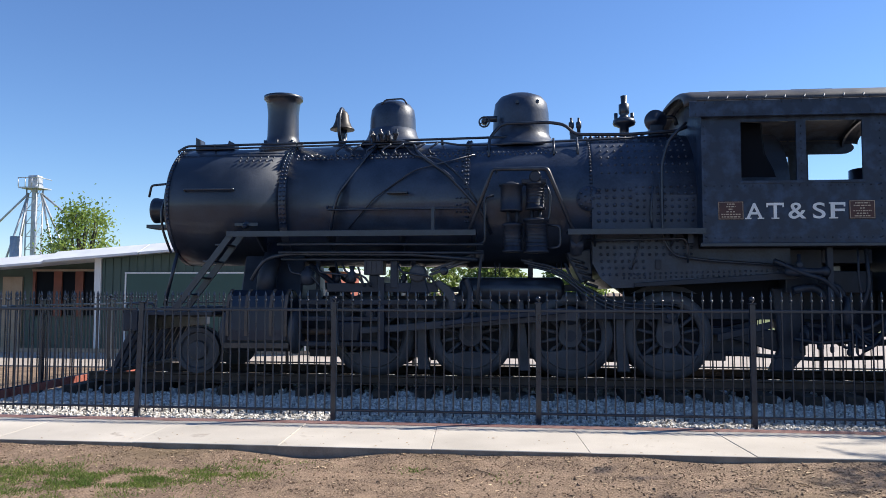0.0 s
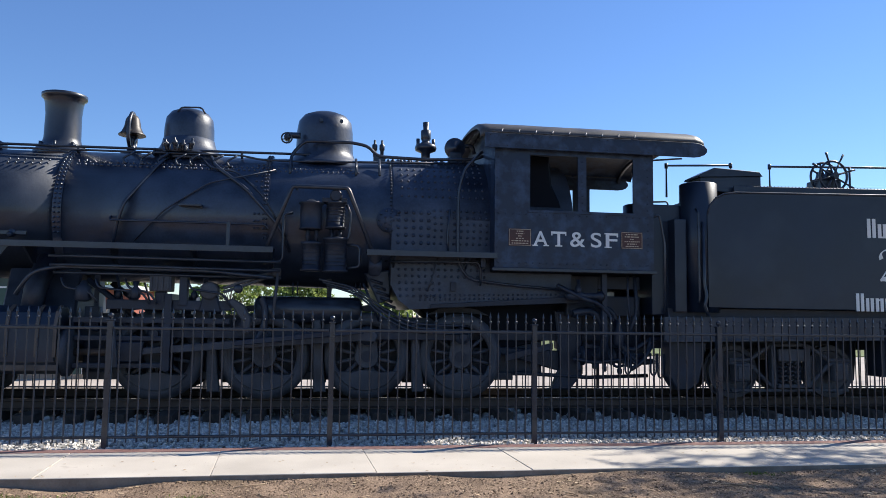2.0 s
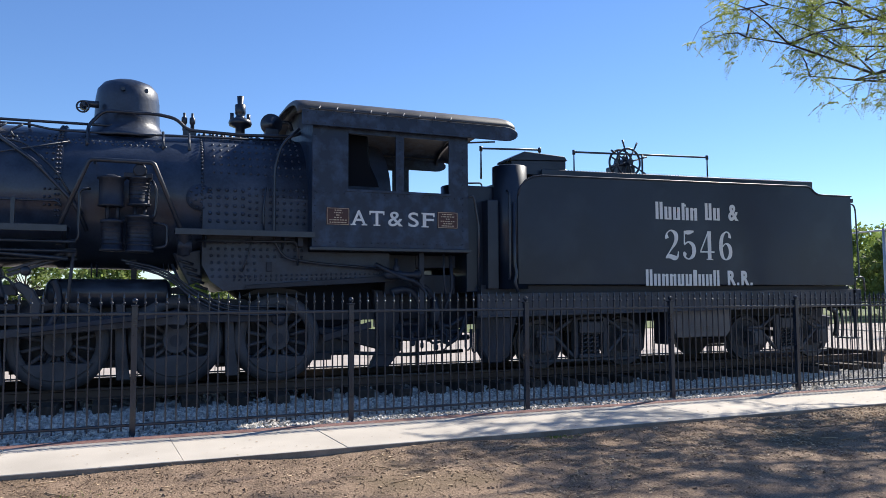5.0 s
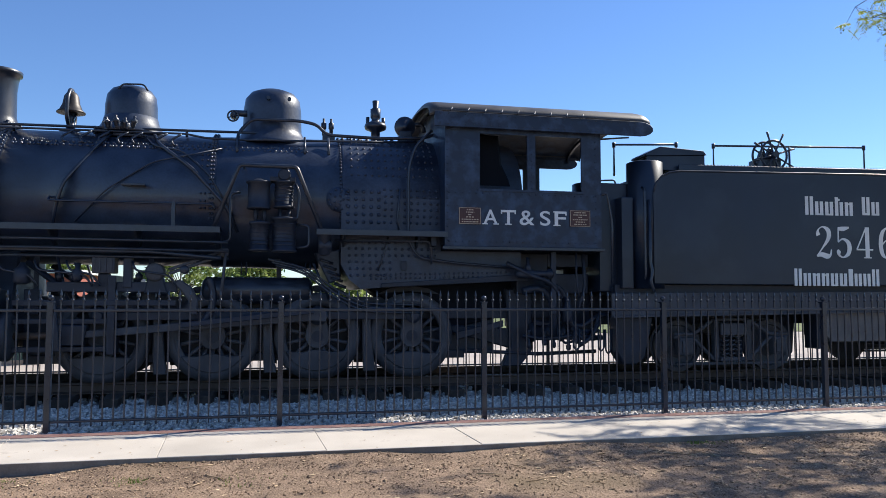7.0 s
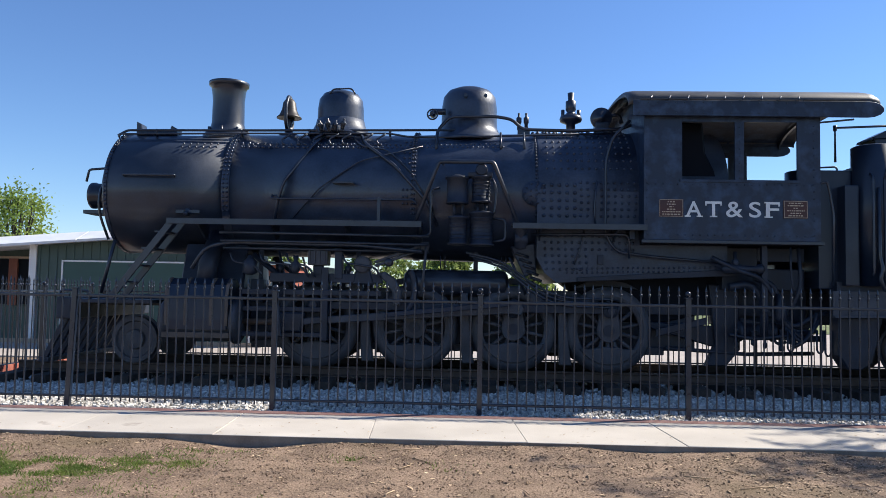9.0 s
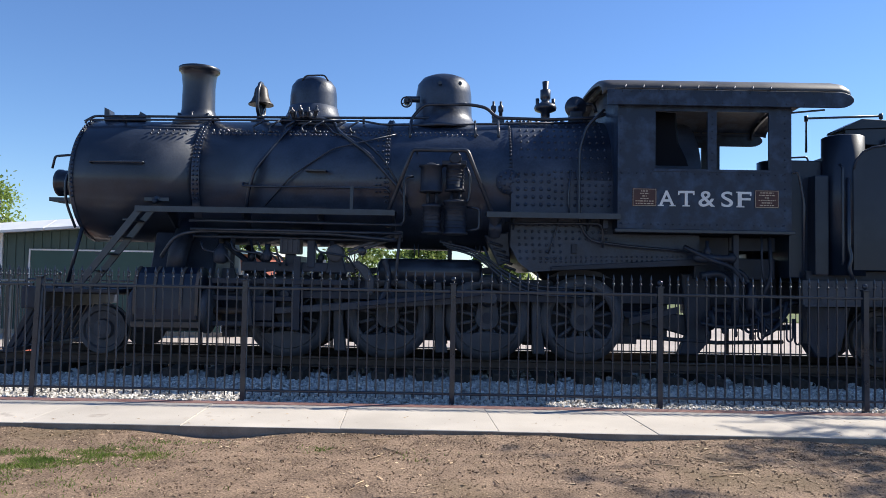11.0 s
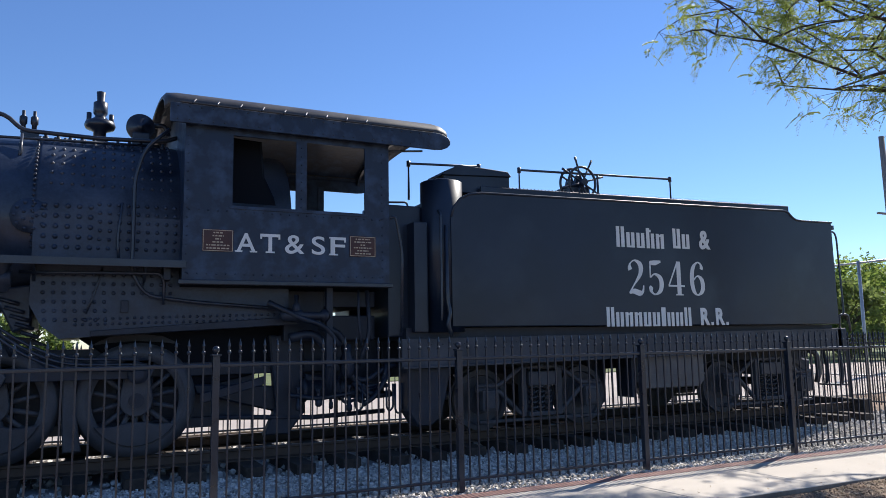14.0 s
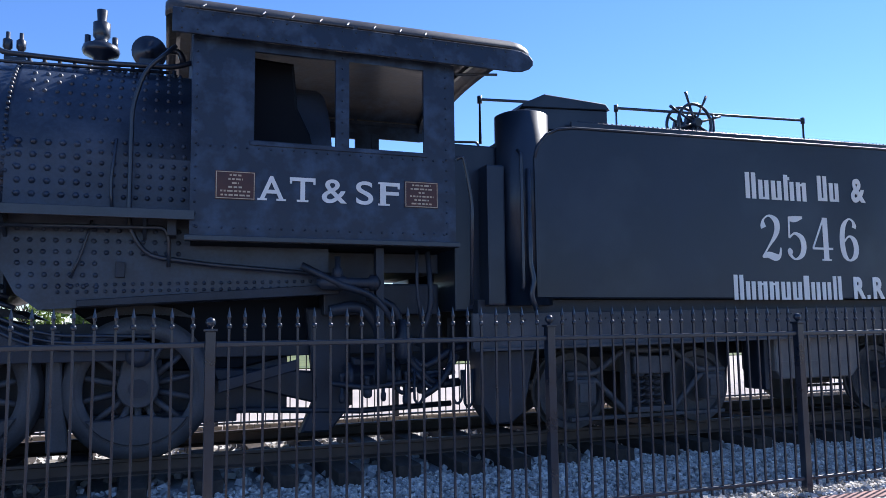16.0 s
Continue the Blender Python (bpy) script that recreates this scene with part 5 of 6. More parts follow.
for k in range(9):
    x = 2.95 + k * 0.26
    part("gutter_clip", rod((x, SIDE - 0.15, 4.215), (x + 0.05, SIDE - 0.06, 4.29), 0.010, 6), M_PIPE, roof)
part("eave_rivets", domes([((x, SIDE - 0.115, z), (0, -1, 0)) for z in (4.03, 4.18) for x in np.arange(2.8, 6.0, 0.13)], 0.011), M_PIPE, roof)["kind"] = "stuff"
part("roof_hatch", box(3.2, 3.75, C - 0.7, C - 0.2, 4.44, 4.58, 0.01), M_PIPE, roof)
part("roof_hatch", box(4.4, 5.0, C - 0.7, C - 0.2, 4.44, 4.58, 0.01), M_PIPE, roof)
for x in (2.76, 6.0):
    part("roof_bow", slab([(y, z - 0.045) for y, z in roof_profile(0.02)] + [(C + (y - C) * 0.96, z - 0.10) for y, z in reversed(roof_profile(0.02))], "x", x, x + 0.04), M_PIPE, roof)
part("roof_brace", rod((5.38, SIDE + 0.06, 3.94), (5.9, SIDE + 0.06, 3.995), 0.014, 8), M_PIPE, roof)
part("far_window_post", box(4.62, 4.70, 2 * C - SIDE - 0.05, 2 * C - SIDE - 0.04, 3.09, 4.0), M_CAB, cab)

# lettering on the cab
mark = part("letter_panel", box(3.12, 5.2, SIDE + 0.004, SIDE + 0.03, 2.52, 2.82), M_CAB, cab)
for ch, x, w in (("A", 3.49, 0.225), ("T", 3.775, 0.215), ("&", 4.06, 0.235), ("S", 4.385, 0.165), ("F", 4.62, 0.185)):
    lettering(ch, x, 2.55, w, 0.225, SIDE - 0.006, mark, M_WHITE, 0.009, "letter", "white painted letter")
for x0, x1, z in ((3.475, 3.56, 2.55), (3.645, 3.73, 2.55), (3.83, 3.935, 2.55), (4.60, 4.715, 2.55)):
    part("serif", box(x0, x1, SIDE - 0.0095, SIDE - 0.002, z, z + 0.018), M_WHITE, mark)
for x0, x1, z0, z1 in ((3.765, 3.785, 2.715, 2.775), (3.98, 4.0, 2.715, 2.775), (4.795, 4.815, 2.715, 2.775), (4.60, 4.64, 2.757, 2.775)):
    part("serif", box(x0, x1, SIDE - 0.0095, SIDE - 0.002, z0, z1), M_WHITE, mark)
for x0, x1 in ((3.11, 3.455), (4.865, 5.205)):
    pl = part("plaque", box(x0, x1, SIDE - 0.012, SIDE - 0.001, 2.545, 2.80, 0.002), M_PLAQUE, cab, "dark red plaque with gilt border")
    for q in ((x0 + 0.006, x1 - 0.006, 2.788, 2.794), (x0 + 0.006, x1 - 0.006, 2.551, 2.557), (x0 + 0.006, x0 + 0.012, 2.557, 2.788), (x1 - 0.012, x1 - 0.006, 2.557, 2.788)):
        part("border", box(q[0], q[1], SIDE - 0.015, SIDE - 0.011, q[2], q[3]), M_GOLD, pl)
    lr = random.Random(int(x0 * 10))
    for k in range(6):
        half = lr.uniform(0.05, 0.13) if k != 2 else 0.03
        m = (x0 + x1) / 2
        xx = m - half
        while xx < m + half:
            w = min(lr.uniform(0.015, 0.05), m + half - xx)
            part("text_bar", box(xx, xx + max(w, 0.006), SIDE - 0.0145, SIDE - 0.011, 2.755 - k * 0.036, 2.770 - k * 0.036), M_GOLD, pl)
            xx += w + 0.012

# ---- tender ----
tender = thing("tender", (10, C, RAIL), "long black tender with white lettering, coupled behind the cab", "tender")
FAR = 2 * C - SIDE
top_line = [(6.28, 3.12), (6.32, 3.26), (6.42, 3.38), (6.56, 3.45), (6.75, 3.48), (12.66, 3.60), (12.76, 3.57), (12.84, 3.50), (12.93, 3.46), (13.05, 3.45), (13.84, 3.46)]
tank = part("tank", slab([(6.28, 1.67)] + top_line + [(13.84, 1.67)], "y", SIDE, FAR, 0.012), M_TENDER, tender, "smooth black tank side, slightly wavy and dusty")
part("edge_bead", tube([(x, SIDE - 0.004, z) for x, z in top_line], 0.016, 8), M_TENDER, tank)
part("edge_bead", tube([(x, FAR + 0.004, z) for x, z in top_line], 0.016, 8), M_TENDER, tank)
part("corner_post", turned((6.28, SIDE + 0.29, 1.60), (0, 0, 1), [(0, 0.29), (2.03, 0.29), (2.045, 0.26)], 40), M_TENDER, tank, "rounded front corner of the tank")
part("corner_post", turned((6.28, FAR - 0.29, 1.60), (0, 0, 1), [(0, 0.29), (2.03, 0.29), (2.045, 0.26)], 40), M_TENDER, tank)
part("front_bulkhead", box(5.99, 6.4, SIDE + 0.3, FAR - 0.3, 1.6, 3.34), M_TENDER, tank)
part("front_locker", box(5.50, 5.985, SIDE + 0.32, SIDE + 1.0, 1.55, 3.30, 0.02), M_TENDER, tender, "narrow steel locker at the tender front")
part("front_locker", box(5.50, 5.985, FAR - 1.0, FAR - 0.32, 1.55, 3.30, 0.02), M_TENDER, tender)
part("side_cabinet", box(5.78, 5.98, SIDE + 0.10, SIDE + 0.33, 1.60, 3.05, 0.02), M_TENDER, tender)
part("corner_grab", tube([(6.10, SIDE - 0.02, 1.75), (6.10, SIDE - 0.05, 1.80), (6.10, SIDE - 0.05, 3.15), (6.10, SIDE + 0.03, 3.20)], 0.018, 8, 0.04), M_PIPE, tender)
part("corner_rib", box(6.27, 6.31, SIDE - 0.016, SIDE, 1.68, 3.12, 0.004), M_TENDER, tank)
part("corner_pipe", tube([(6.19, SIDE - 0.03, 3.0), (6.19, SIDE - 0.03, 2.0), (6.22, SIDE - 0.05, 1.85), (6.18, SIDE - 0.05, 1.7), (6.25, SIDE - 0.03, 1.55)], 0.03, 8, 0.05), M_PIPE, tender)
co = part("coaming", slab([(6.9, 3.3), (13.12, 3.3), (13.12, 3.76), (12.6, 3.745), (6.9, 3.64)], "y", SIDE + 0.28, SIDE + 0.31, 0.004), M_TENDER, tank)
part("coaming", slab([(6.9, 3.3), (13.12, 3.3), (13.12, 3.76), (6.9, 3.64)], "y", FAR - 0.31, FAR - 0.28, 0.004), M_TENDER, tank)
part("coaming_end", box(13.09, 13.12, SIDE + 0.31, FAR - 0.31, 3.3, 3.76), M_TENDER, tank)
part("deck", slab([(6.9, 3.5), (13.1, 3.6), (13.1, 3.69), (6.9, 3.585)], "y", SIDE + 0.31, FAR - 0.31), M_TENDER, tank)
part("coaming_rivets", domes([((x, SIDE + 0.295, 3.645 + (x - 6.9) * 0.0186), (0, 0, 1)) for x in np.arange(7.0, 13.1, 0.062)], 0.012), M_TENDER, tank)["kind"] = "stuff"
hood = part("bunker_hood", slab([(6.36, 3.55), (7.42, 3.55), (7.42, 3.83), (6.36, 3.78)], "y", SIDE + 0.36, SIDE + 0.80, 0.01), M_TENDER, tender, "black bunker hatch with a pitched lid")
part("hood_lid", slab([(6.31, 3.77), (6.33, 3.81), (6.60, 3.94), (7.38, 3.90), (7.44, 3.83)], "y", SIDE + 0.33, SIDE + 0.83, 0.008), M_TENDER, hood)
part("filler_cap", turned((13.35, C - 0.95, 3.44), (0, 0, 1), [(0, 0.17), (0.05, 0.17), (0.09, 0.12), (0.11, 0)], 20), M_PIPE, tender)
for pts in ([(6.30, C, 3.62), (6.30, C, 4.18), (7.52, C, 4.24), (7.52, C, 4.05)], [(8.27, C, 3.65), (8.27, C, 4.25), (11.5, C, 4.36), (11.5, C, 3.72)]):
    hr = part("top_handrail", tube(pts, 0.02, 8), M_PIPE, tender, "thin pipe handrail on the tank top")
    for p in pts[1:3]:
        part("elbow", turned((p[0], C, p[2] - 0.05), (0, 0, 1), [(0, 0.03), (0.09, 0.03)], 10), M_PIPE, hr)
part("rail_stanchion", rod((9.86, C, 3.66), (9.86, C, 4.31), 0.02, 8), M_PIPE, tender)
part("grab_loop", tube([(5.52, SIDE + 0.5, 3.29), (5.54, SIDE + 0.5, 3.36), (5.85, SIDE + 0.5, 3.38), (5.88, SIDE + 0.5, 3.30)], 0.014, 8, 0.03), M_PIPE, tender)
for yw, zz in ((C - 0.15, 4.10), (C + 0.10, 4.12)):
    wheel = part("valve_wheel", torus((9.42, yw, zz), (0, 1, 0), 0.27, 0.022, 32, 8), M_PIPE, tender, "large spoked black hatch wheel with outer handles")
    part("wheel_hub", rod((9.42, yw - 0.08, zz), (9.42, yw + 0.12, zz), 0.06, 14), M_PIPE, wheel)
    for k in range(8):
        a = k * math.pi / 4 + 0.30
        d = Vector((math.cos(a), 0, math.sin(a)))
        p = Vector((9.42, yw, zz))
        part("spoke", rod(p, p + d * 0.27, 0.017, 8), M_PIPE, wheel)
        if yw < C:
            part("handle", rod(p + d * 0.28, p + d * 0.45, 0.014, 8, 0.021), M_PIPE, wheel)
    part("wheel_stand", slab([(9.28, 3.6), (9.56, 3.6), (9.50, 4.1), (9.46, 4.24), (9.38, 4.24), (9.34, 4.1)], "y", yw + 0.08, yw + 0.16, 0.01), M_PIPE, wheel)
part("gear_block", box(9.22, 9.62, C - 0.1, C + 0.35, 3.58, 4.06, 0.04), M_PIPE, tender)

# tender lettering: the number is lettered, the line's names are plain bars
plate = part("lettering_panel", box(8.7, 11.3, SIDE + 0.01, SIDE + 0.03, 1.70, 3.2), M_TENDER, tank)


def word_bars(word, x, width, z, height):
    """Upright bars of letter width and height, in place of a name."""
    tall = set("SFDdtlhkb")
    units = [0.6 if c in "il" else 1.0 for c in word]
    u, xx = width / (sum(units) + 0.16 * (len(word) - 1)), x
    for c, n in zip(word, units):
        h = height if c in tall else height * 0.74
        w = u * n * 0.92
        if n < 1:
            strokes = [(0, w, 0, h)]
        else:
            k = round(xx * 50) % 3
            strokes = [(0, w * 0.40, 0, h), (w * 0.60, w, 0, h * (0.74 if c in "ht" else 1))]
            if k != 1:
                strokes.append((w * 0.40, w * 0.60, h * 0.80 if k == 0 else 0, h * 0.92 if k == 0 else h * 0.12))
        for a, b, z0, z1 in strokes:
            part("lettering_bar", box(xx + a, xx + b, SIDE - 0.006, SIDE - 0.001, z + z0, z + z1), M_WHITE, plate, "white lettering bar")
        xx += u * (n + 0.16)


word_bars("Xoolo".replace("X", "S").replace("l", "t"), 9.02, 0.93, 2.835, 0.31)
word_bars("Fo", 10.12, 0.35, 2.855, 0.31)
lettering("&", 10.66, 2.86, 0.235, 0.30, SIDE - 0.006, plate, M_WHITE, 0.03, "letter")
THICK, THIN = 0.080, 0.024


def stroke(rows, x, z, w, h, bm, lift=0.0):
    """A painted stroke of changing width through rows of (across, up, width), rounded between them."""
    p = [np.array((x + u * w, z + v * h, k)) for u, v, k in rows]
    q = []
    for i in range(len(p) - 1):
        p0, p1, p2, p3 = p[max(i - 1, 0)], p[i], p[i + 1], p[min(i + 2, len(p) - 1)]
        for t in np.linspace(0, 1, 6, endpoint=i == len(p) - 2):
            q.append(0.5 * (2 * p1 + (p2 - p0) * t + (2 * p0 - 5 * p1 + 4 * p2 - p3) * t * t + (3 * p1 - p0 - 3 * p2 + p3) * t ** 3))
    rings = []
    for i, c in enumerate(q):
        d = (q[min(i + 1, len(q) - 1)] - q[max(i - 1, 0)])[:2]
        n = np.array((-d[1], d[0])) / (np.linalg.norm(d) + 1e-9) * c[2] / 2
        rings.append([bm.verts.new((c[0] + e * n[0], yy, c[1] + e * n[1])) for e, yy in ((1, SIDE - 0.004 - lift), (-1, SIDE - 0.004 - lift), (-1, SIDE - 0.001), (1, SIDE - 0.001))])
    for f0, f1 in zip(rings, rings[1:]):
        for k in range(4):
            bm.faces.new((f0[k], f0[(k + 1) % 4], f1[(k + 1) % 4], f1[k]))
    bm.faces.new(rings[0])
    bm.faces.new(rings[-1][::-1])


NUMERALS = {
    "2": [[(0.20, 0.70, 0.075), (0.17, 0.76, 0.07), (0.20, 0.88, THIN), (0.45, 0.975, 0.026), (0.74, 0.88, 0.075), (0.80, 0.72, THICK), (0.70, 0.54, 0.06), (0.38, 0.28, THIN), (0.10, 0.05, THIN)],
          [(0.10, 0.05, 0.03), (0.35, 0.10, 0.075), (0.68, 0.05, 0.085), (0.86, 0.10, 0.04), (0.92, 0.27, 0.018)]],
    "5": [[(0.16, 0.93, 0.05), (0.45, 0.925, 0.075), (0.80, 0.97, 0.03)], [(0.18, 0.96, THIN), (0.16, 0.50, THIN)],
          [(0.16, 0.50, 0.02), (0.42, 0.60, 0.03), (0.72, 0.50, 0.07), (0.80, 0.31, THICK), (0.70, 0.12, 0.065), (0.42, 0.02, THIN), (0.20, 0.09, 0.04), (0.17, 0.19, 0.075), (0.22, 0.24, 0.05)]],
    "4": [[(0.66, 0.0, THICK), (0.66, 0.99, THICK)], [(0.60, 0.98, THIN), (0.04, 0.28, THIN)], [(0.02, 0.275, 0.026), (0.98, 0.275, 0.026)], [(0.44, 0.018, 0.02), (0.88, 0.018, 0.02)]],
    "6": [[(0.78, 0.78, 0.06), (0.80, 0.84, 0.06), (0.72, 0.95, 0.03), (0.52, 0.98, THIN), (0.26, 0.80, 0.07), (0.17, 0.45, THICK), (0.26, 0.14, 0.07), (0.50, 0.02, THIN), (0.76, 0.12, 0.07), (0.84, 0.30, THICK), (0.76, 0.49, 0.07), (0.52, 0.58, THIN), (0.28, 0.46, 0.024)]],
}
for ch, x in zip("2546", (9.19, 9.58, 9.98, 10.41)):
    glyph = bmesh.new()
    for k, rows in enumerate(NUMERALS[ch]):
        stroke(rows, x, 2.125, 0.335, 0.53, glyph, 0.0015 * k)
    part("numeral", glyph, M_WHITE, plate, "white painted numeral")
word_bars("Doonooload", 8.78, 1.64, 1.655, 0.285)
for ch, x in (("R", 10.60), ("R", 10.92)):
    lettering(ch, x, 1.665, 0.19, 0.27, SIDE - 0.006, plate, M_WHITE, 0.045, "letter")
for x in (10.82, 11.14):
    part("full_stop", box(x, x + 0.05, SIDE - 0.006, SIDE - 0.001, 1.665, 1.715), M_WHITE, plate)

# tender frame and trucks
for yy in (SIDE + 0.10, FAR - 0.16):
    part("side_sill", slab([(5.6, 1.14), (14.0, 1.26), (14.0, 1.60), (5.6, 1.52)], "y", yy, yy + 0.06, 0.006), M_DUST, tender, "riveted steel side sill")
    part("sill_flange", slab([(5.6, 1.14), (14.0, 1.26), (14.0, 1.29), (5.6, 1.17)], "y", yy - 0.05, yy, 0.004), M_DUST, tender)
part("sill_rivets", domes([((x, SIDE + 0.10, 1.20 + (x - 5.6) * 0.0143 + dz), (0, -1, 0)) for x in np.arange(5.7, 13.9, 0.16) for dz in (0.04, 0.24)], 0.014), M_DUST, tender)["kind"] = "stuff"
part("floor_beam", box(5.7, 13.9, SIDE + 0.2, FAR - 0.2, 1.50, 1.66), M_FRAME, tender)
part("centre_sill", box(5.7, 14.2, C - 0.35, C + 0.35, 1.0, 1.50, 0.02), M_FRAME, tender)
part("front_step", slab([(5.72, 1.15), (6.35, 1.15), (6.2, 0.5), (6.05, 0.40), (5.85, 0.40), (5.72, 0.6)], "y", SIDE + 0.2, SIDE + 0.5, 0.02), M_FRAME, tender, "black boarding step under the tender front")


def tender_truck(xc):
    for s in (1, -1):
        y = C - s * 0.95
        for i, x in enumerate((xc - 0.86, xc + 0.86)):
            w = part("truck_wheel", turned((x, C - s * 0.78, RAIL + 0.42), (0, -s, 0), [(-0.065, 0), (-0.06, 0.45), (-0.03, 0.45), (-0.025, 0.425), (0.065, 0.42), (0.065, 0.35), (0.03, 0.33), (0.015, 0.2), (0.05, 0.13), (0.06, 0)], 64, smooth=False), M_DUST, tender, "tender truck wheel")
            j = part("journal_box", box(x - 0.13, x + 0.13, y - s * 0.10 - 0.09, y - s * 0.10 + 0.09, RAIL + 0.28, RAIL + 0.57, 0.03), M_DUST, tender)
            part("journal_lid", box(x - 0.09, x + 0.09, y - s * 0.20 - 0.012, y - s * 0.20 + 0.012, RAIL + 0.32, RAIL + 0.52, 0.01), M_DUST, j)
        yb = y - s * 0.1
        z0 = RAIL + 0.42
        part("arch_bar", tube([(xc - 1.05, yb, z0 + 0.20), (xc - 0.70, yb, z0 + 0.20), (xc - 0.32, yb, z0 + 0.44), (xc + 0.32, yb, z0 + 0.44), (xc + 0.70, yb, z0 + 0.20), (xc + 1.05, yb, z0 + 0.20)], 0.036, 6, 0.05), M_DUST, tender)
        part("arch_bar", tube([(xc - 1.05, yb, z0 + 0.15), (xc - 0.70, yb, z0 + 0.13), (xc - 0.32, yb, z0 - 0.22), (xc + 0.32, yb, z0 - 0.22), (xc + 0.70, yb, z0 + 0.13), (xc + 1.05, yb, z0 + 0.15)], 0.036, 6, 0.05), M_DUST, tender)
        part("tie_bar", box(xc - 1.02, xc + 1.02, yb - 0.04, yb + 0.04, z0 - 0.30, z0 - 0.26, 0.006), M_DUST, tender)
        for dx in (-0.30, 0.30):
            part("column", box(xc + dx - 0.04, xc + dx + 0.04, yb - 0.05, yb + 0.05, z0 - 0.24, z0 + 0.44, 0.008), M_DUST, tender)
        part("bolster_end", box(xc - 0.24, xc + 0.24, yb - 0.09, yb + 0.09, z0 + 0.18, z0 + 0.38, 0.02), M_DUST, tender)
        for dx in (-0.12, 0.0, 0.12):
            sp = bmesh.new()
            pts = [(xc + dx + 0.05 * math.cos(a), yb + 0.05 * math.sin(a), z0 - 0.18 + 0.36 * a / (10 * math.pi)) for a in np.linspace(0, 10 * math.pi, 60)]
            part("coil_spring", tube(pts, 0.014, 5, 0, sp), M_DUST, tender)
        part("spring_seat", box(xc - 0.26, xc + 0.26, yb + s * 0.10 - 0.03, yb + s * 0.10 + 0.03, z0 - 0.20, z0 + 0.20, 0.01), M_FRAME, tender)
        part("spring_plank", box(xc - 0.25, xc + 0.25, yb - 0.09, yb + 0.09, z0 - 0.24, z0 - 0.18, 0.01), M_DUST, tender)
    part("bolster", box(xc - 0.2, xc + 0.2, C - 0.9, C + 0.9, RAIL + 0.6, RAIL + 0.82, 0.02), M_FRAME, tender)
    for dx in (-0.86, 0.86):
        part("truck_axle", rod((xc + dx, C - 0.95, RAIL + 0.42), (xc + dx, C + 0.95, RAIL + 0.42), 0.07, 12), M_FRAME, tender)


tender_truck(7.86)
tender_truck(12.45)
gb = part("tool_box", slab([(9.50, 1.22), (10.80, 1.22), (10.80, 0.82), (10.70, 0.72), (9.60, 0.72), (9.50, 0.82)], "y", SIDE + 0.18, SIDE + 0.75, 0.015), M_GREYBOX, tender, "grey steel box under the tank")
part("box_band", box(9.50, 10.80, SIDE + 0.165, SIDE + 0.18, 0.90, 0.93), M_GREYBOX, gb)
part("box_hanger", box(9.40, 9.48, SIDE + 0.25, SIDE + 0.6, 0.6, 1.25, 0.01), M_FRAME, tender)
part("drop_hopper", slab([(9.1, 1.2), (9.5, 1.2), (9.44, 0.5), (9.28, 0.35), (9.1, 0.8)], "y", C - 0.5, C + 0.5, 0.02), M_FRAME, tender)
rear = part("rear_beam", box(13.9, 14.15, SIDE + 0.1, FAR - 0.1, 1.20, 1.60, 0.02), M_FRAME, tender, "heavy rear end beam")
part("rear_coupler", slab([(14.15, 0.78), (14.5, 0.74), (14.68, 0.80), (14.70, 1.02), (14.45, 1.06), (14.15, 1.0)], "y", C - 0.13, C + 0.13, 0.03), M_FRAME, tender)
for yy in (SIDE + 0.15, SIDE + 0.45, FAR - 0.5, FAR - 0.2):
    part("step_strap", tube([(13.95, yy, 1.25), (14.02, yy, 0.9), (13.98, yy, 0.62)], 0.03, 6, 0.1), M_FRAME, tender)
for y0 in (SIDE + 0.12, FAR - 0.55):
    part("rear_step", box(13.85, 14.1, y0, y0 + 0.4, 0.60, 0.63, 0.005), M_FRAME, tender)
part("rear_hose", tube([(14.15, SIDE + 0.9, 1.2), (14.35, SIDE + 0.9, 1.15), (14.38, SIDE + 0.9, 0.8), (14.30, SIDE + 0.9, 0.62)], 0.05, 8, 0.1), M_PIPE, tender)
part("rear_grab", tube([(13.84, SIDE + 0.06, 3.32), (13.98, SIDE + 0.06, 3.30), (14.02, SIDE + 0.06, 3.2), (14.06, SIDE + 0.06, 1.85), (13.9, SIDE + 0.06, 1.80)], 0.016, 8, 0.06), M_PIPE, tender)
part("rear_loop", tube([(14.0, SIDE + 0.12, 1.6), (14.02, SIDE + 0.12, 1.84), (14.25, SIDE + 0.12, 1.84), (14.28, SIDE + 0.12, 1.55)], 0.018, 8, 0.06), M_PIPE, tender)
part("marker_bracket", box(13.86, 13.93, SIDE + 0.02, SIDE + 0.08, 3.34, 3.42, 0.01), M_PIPE, tender)

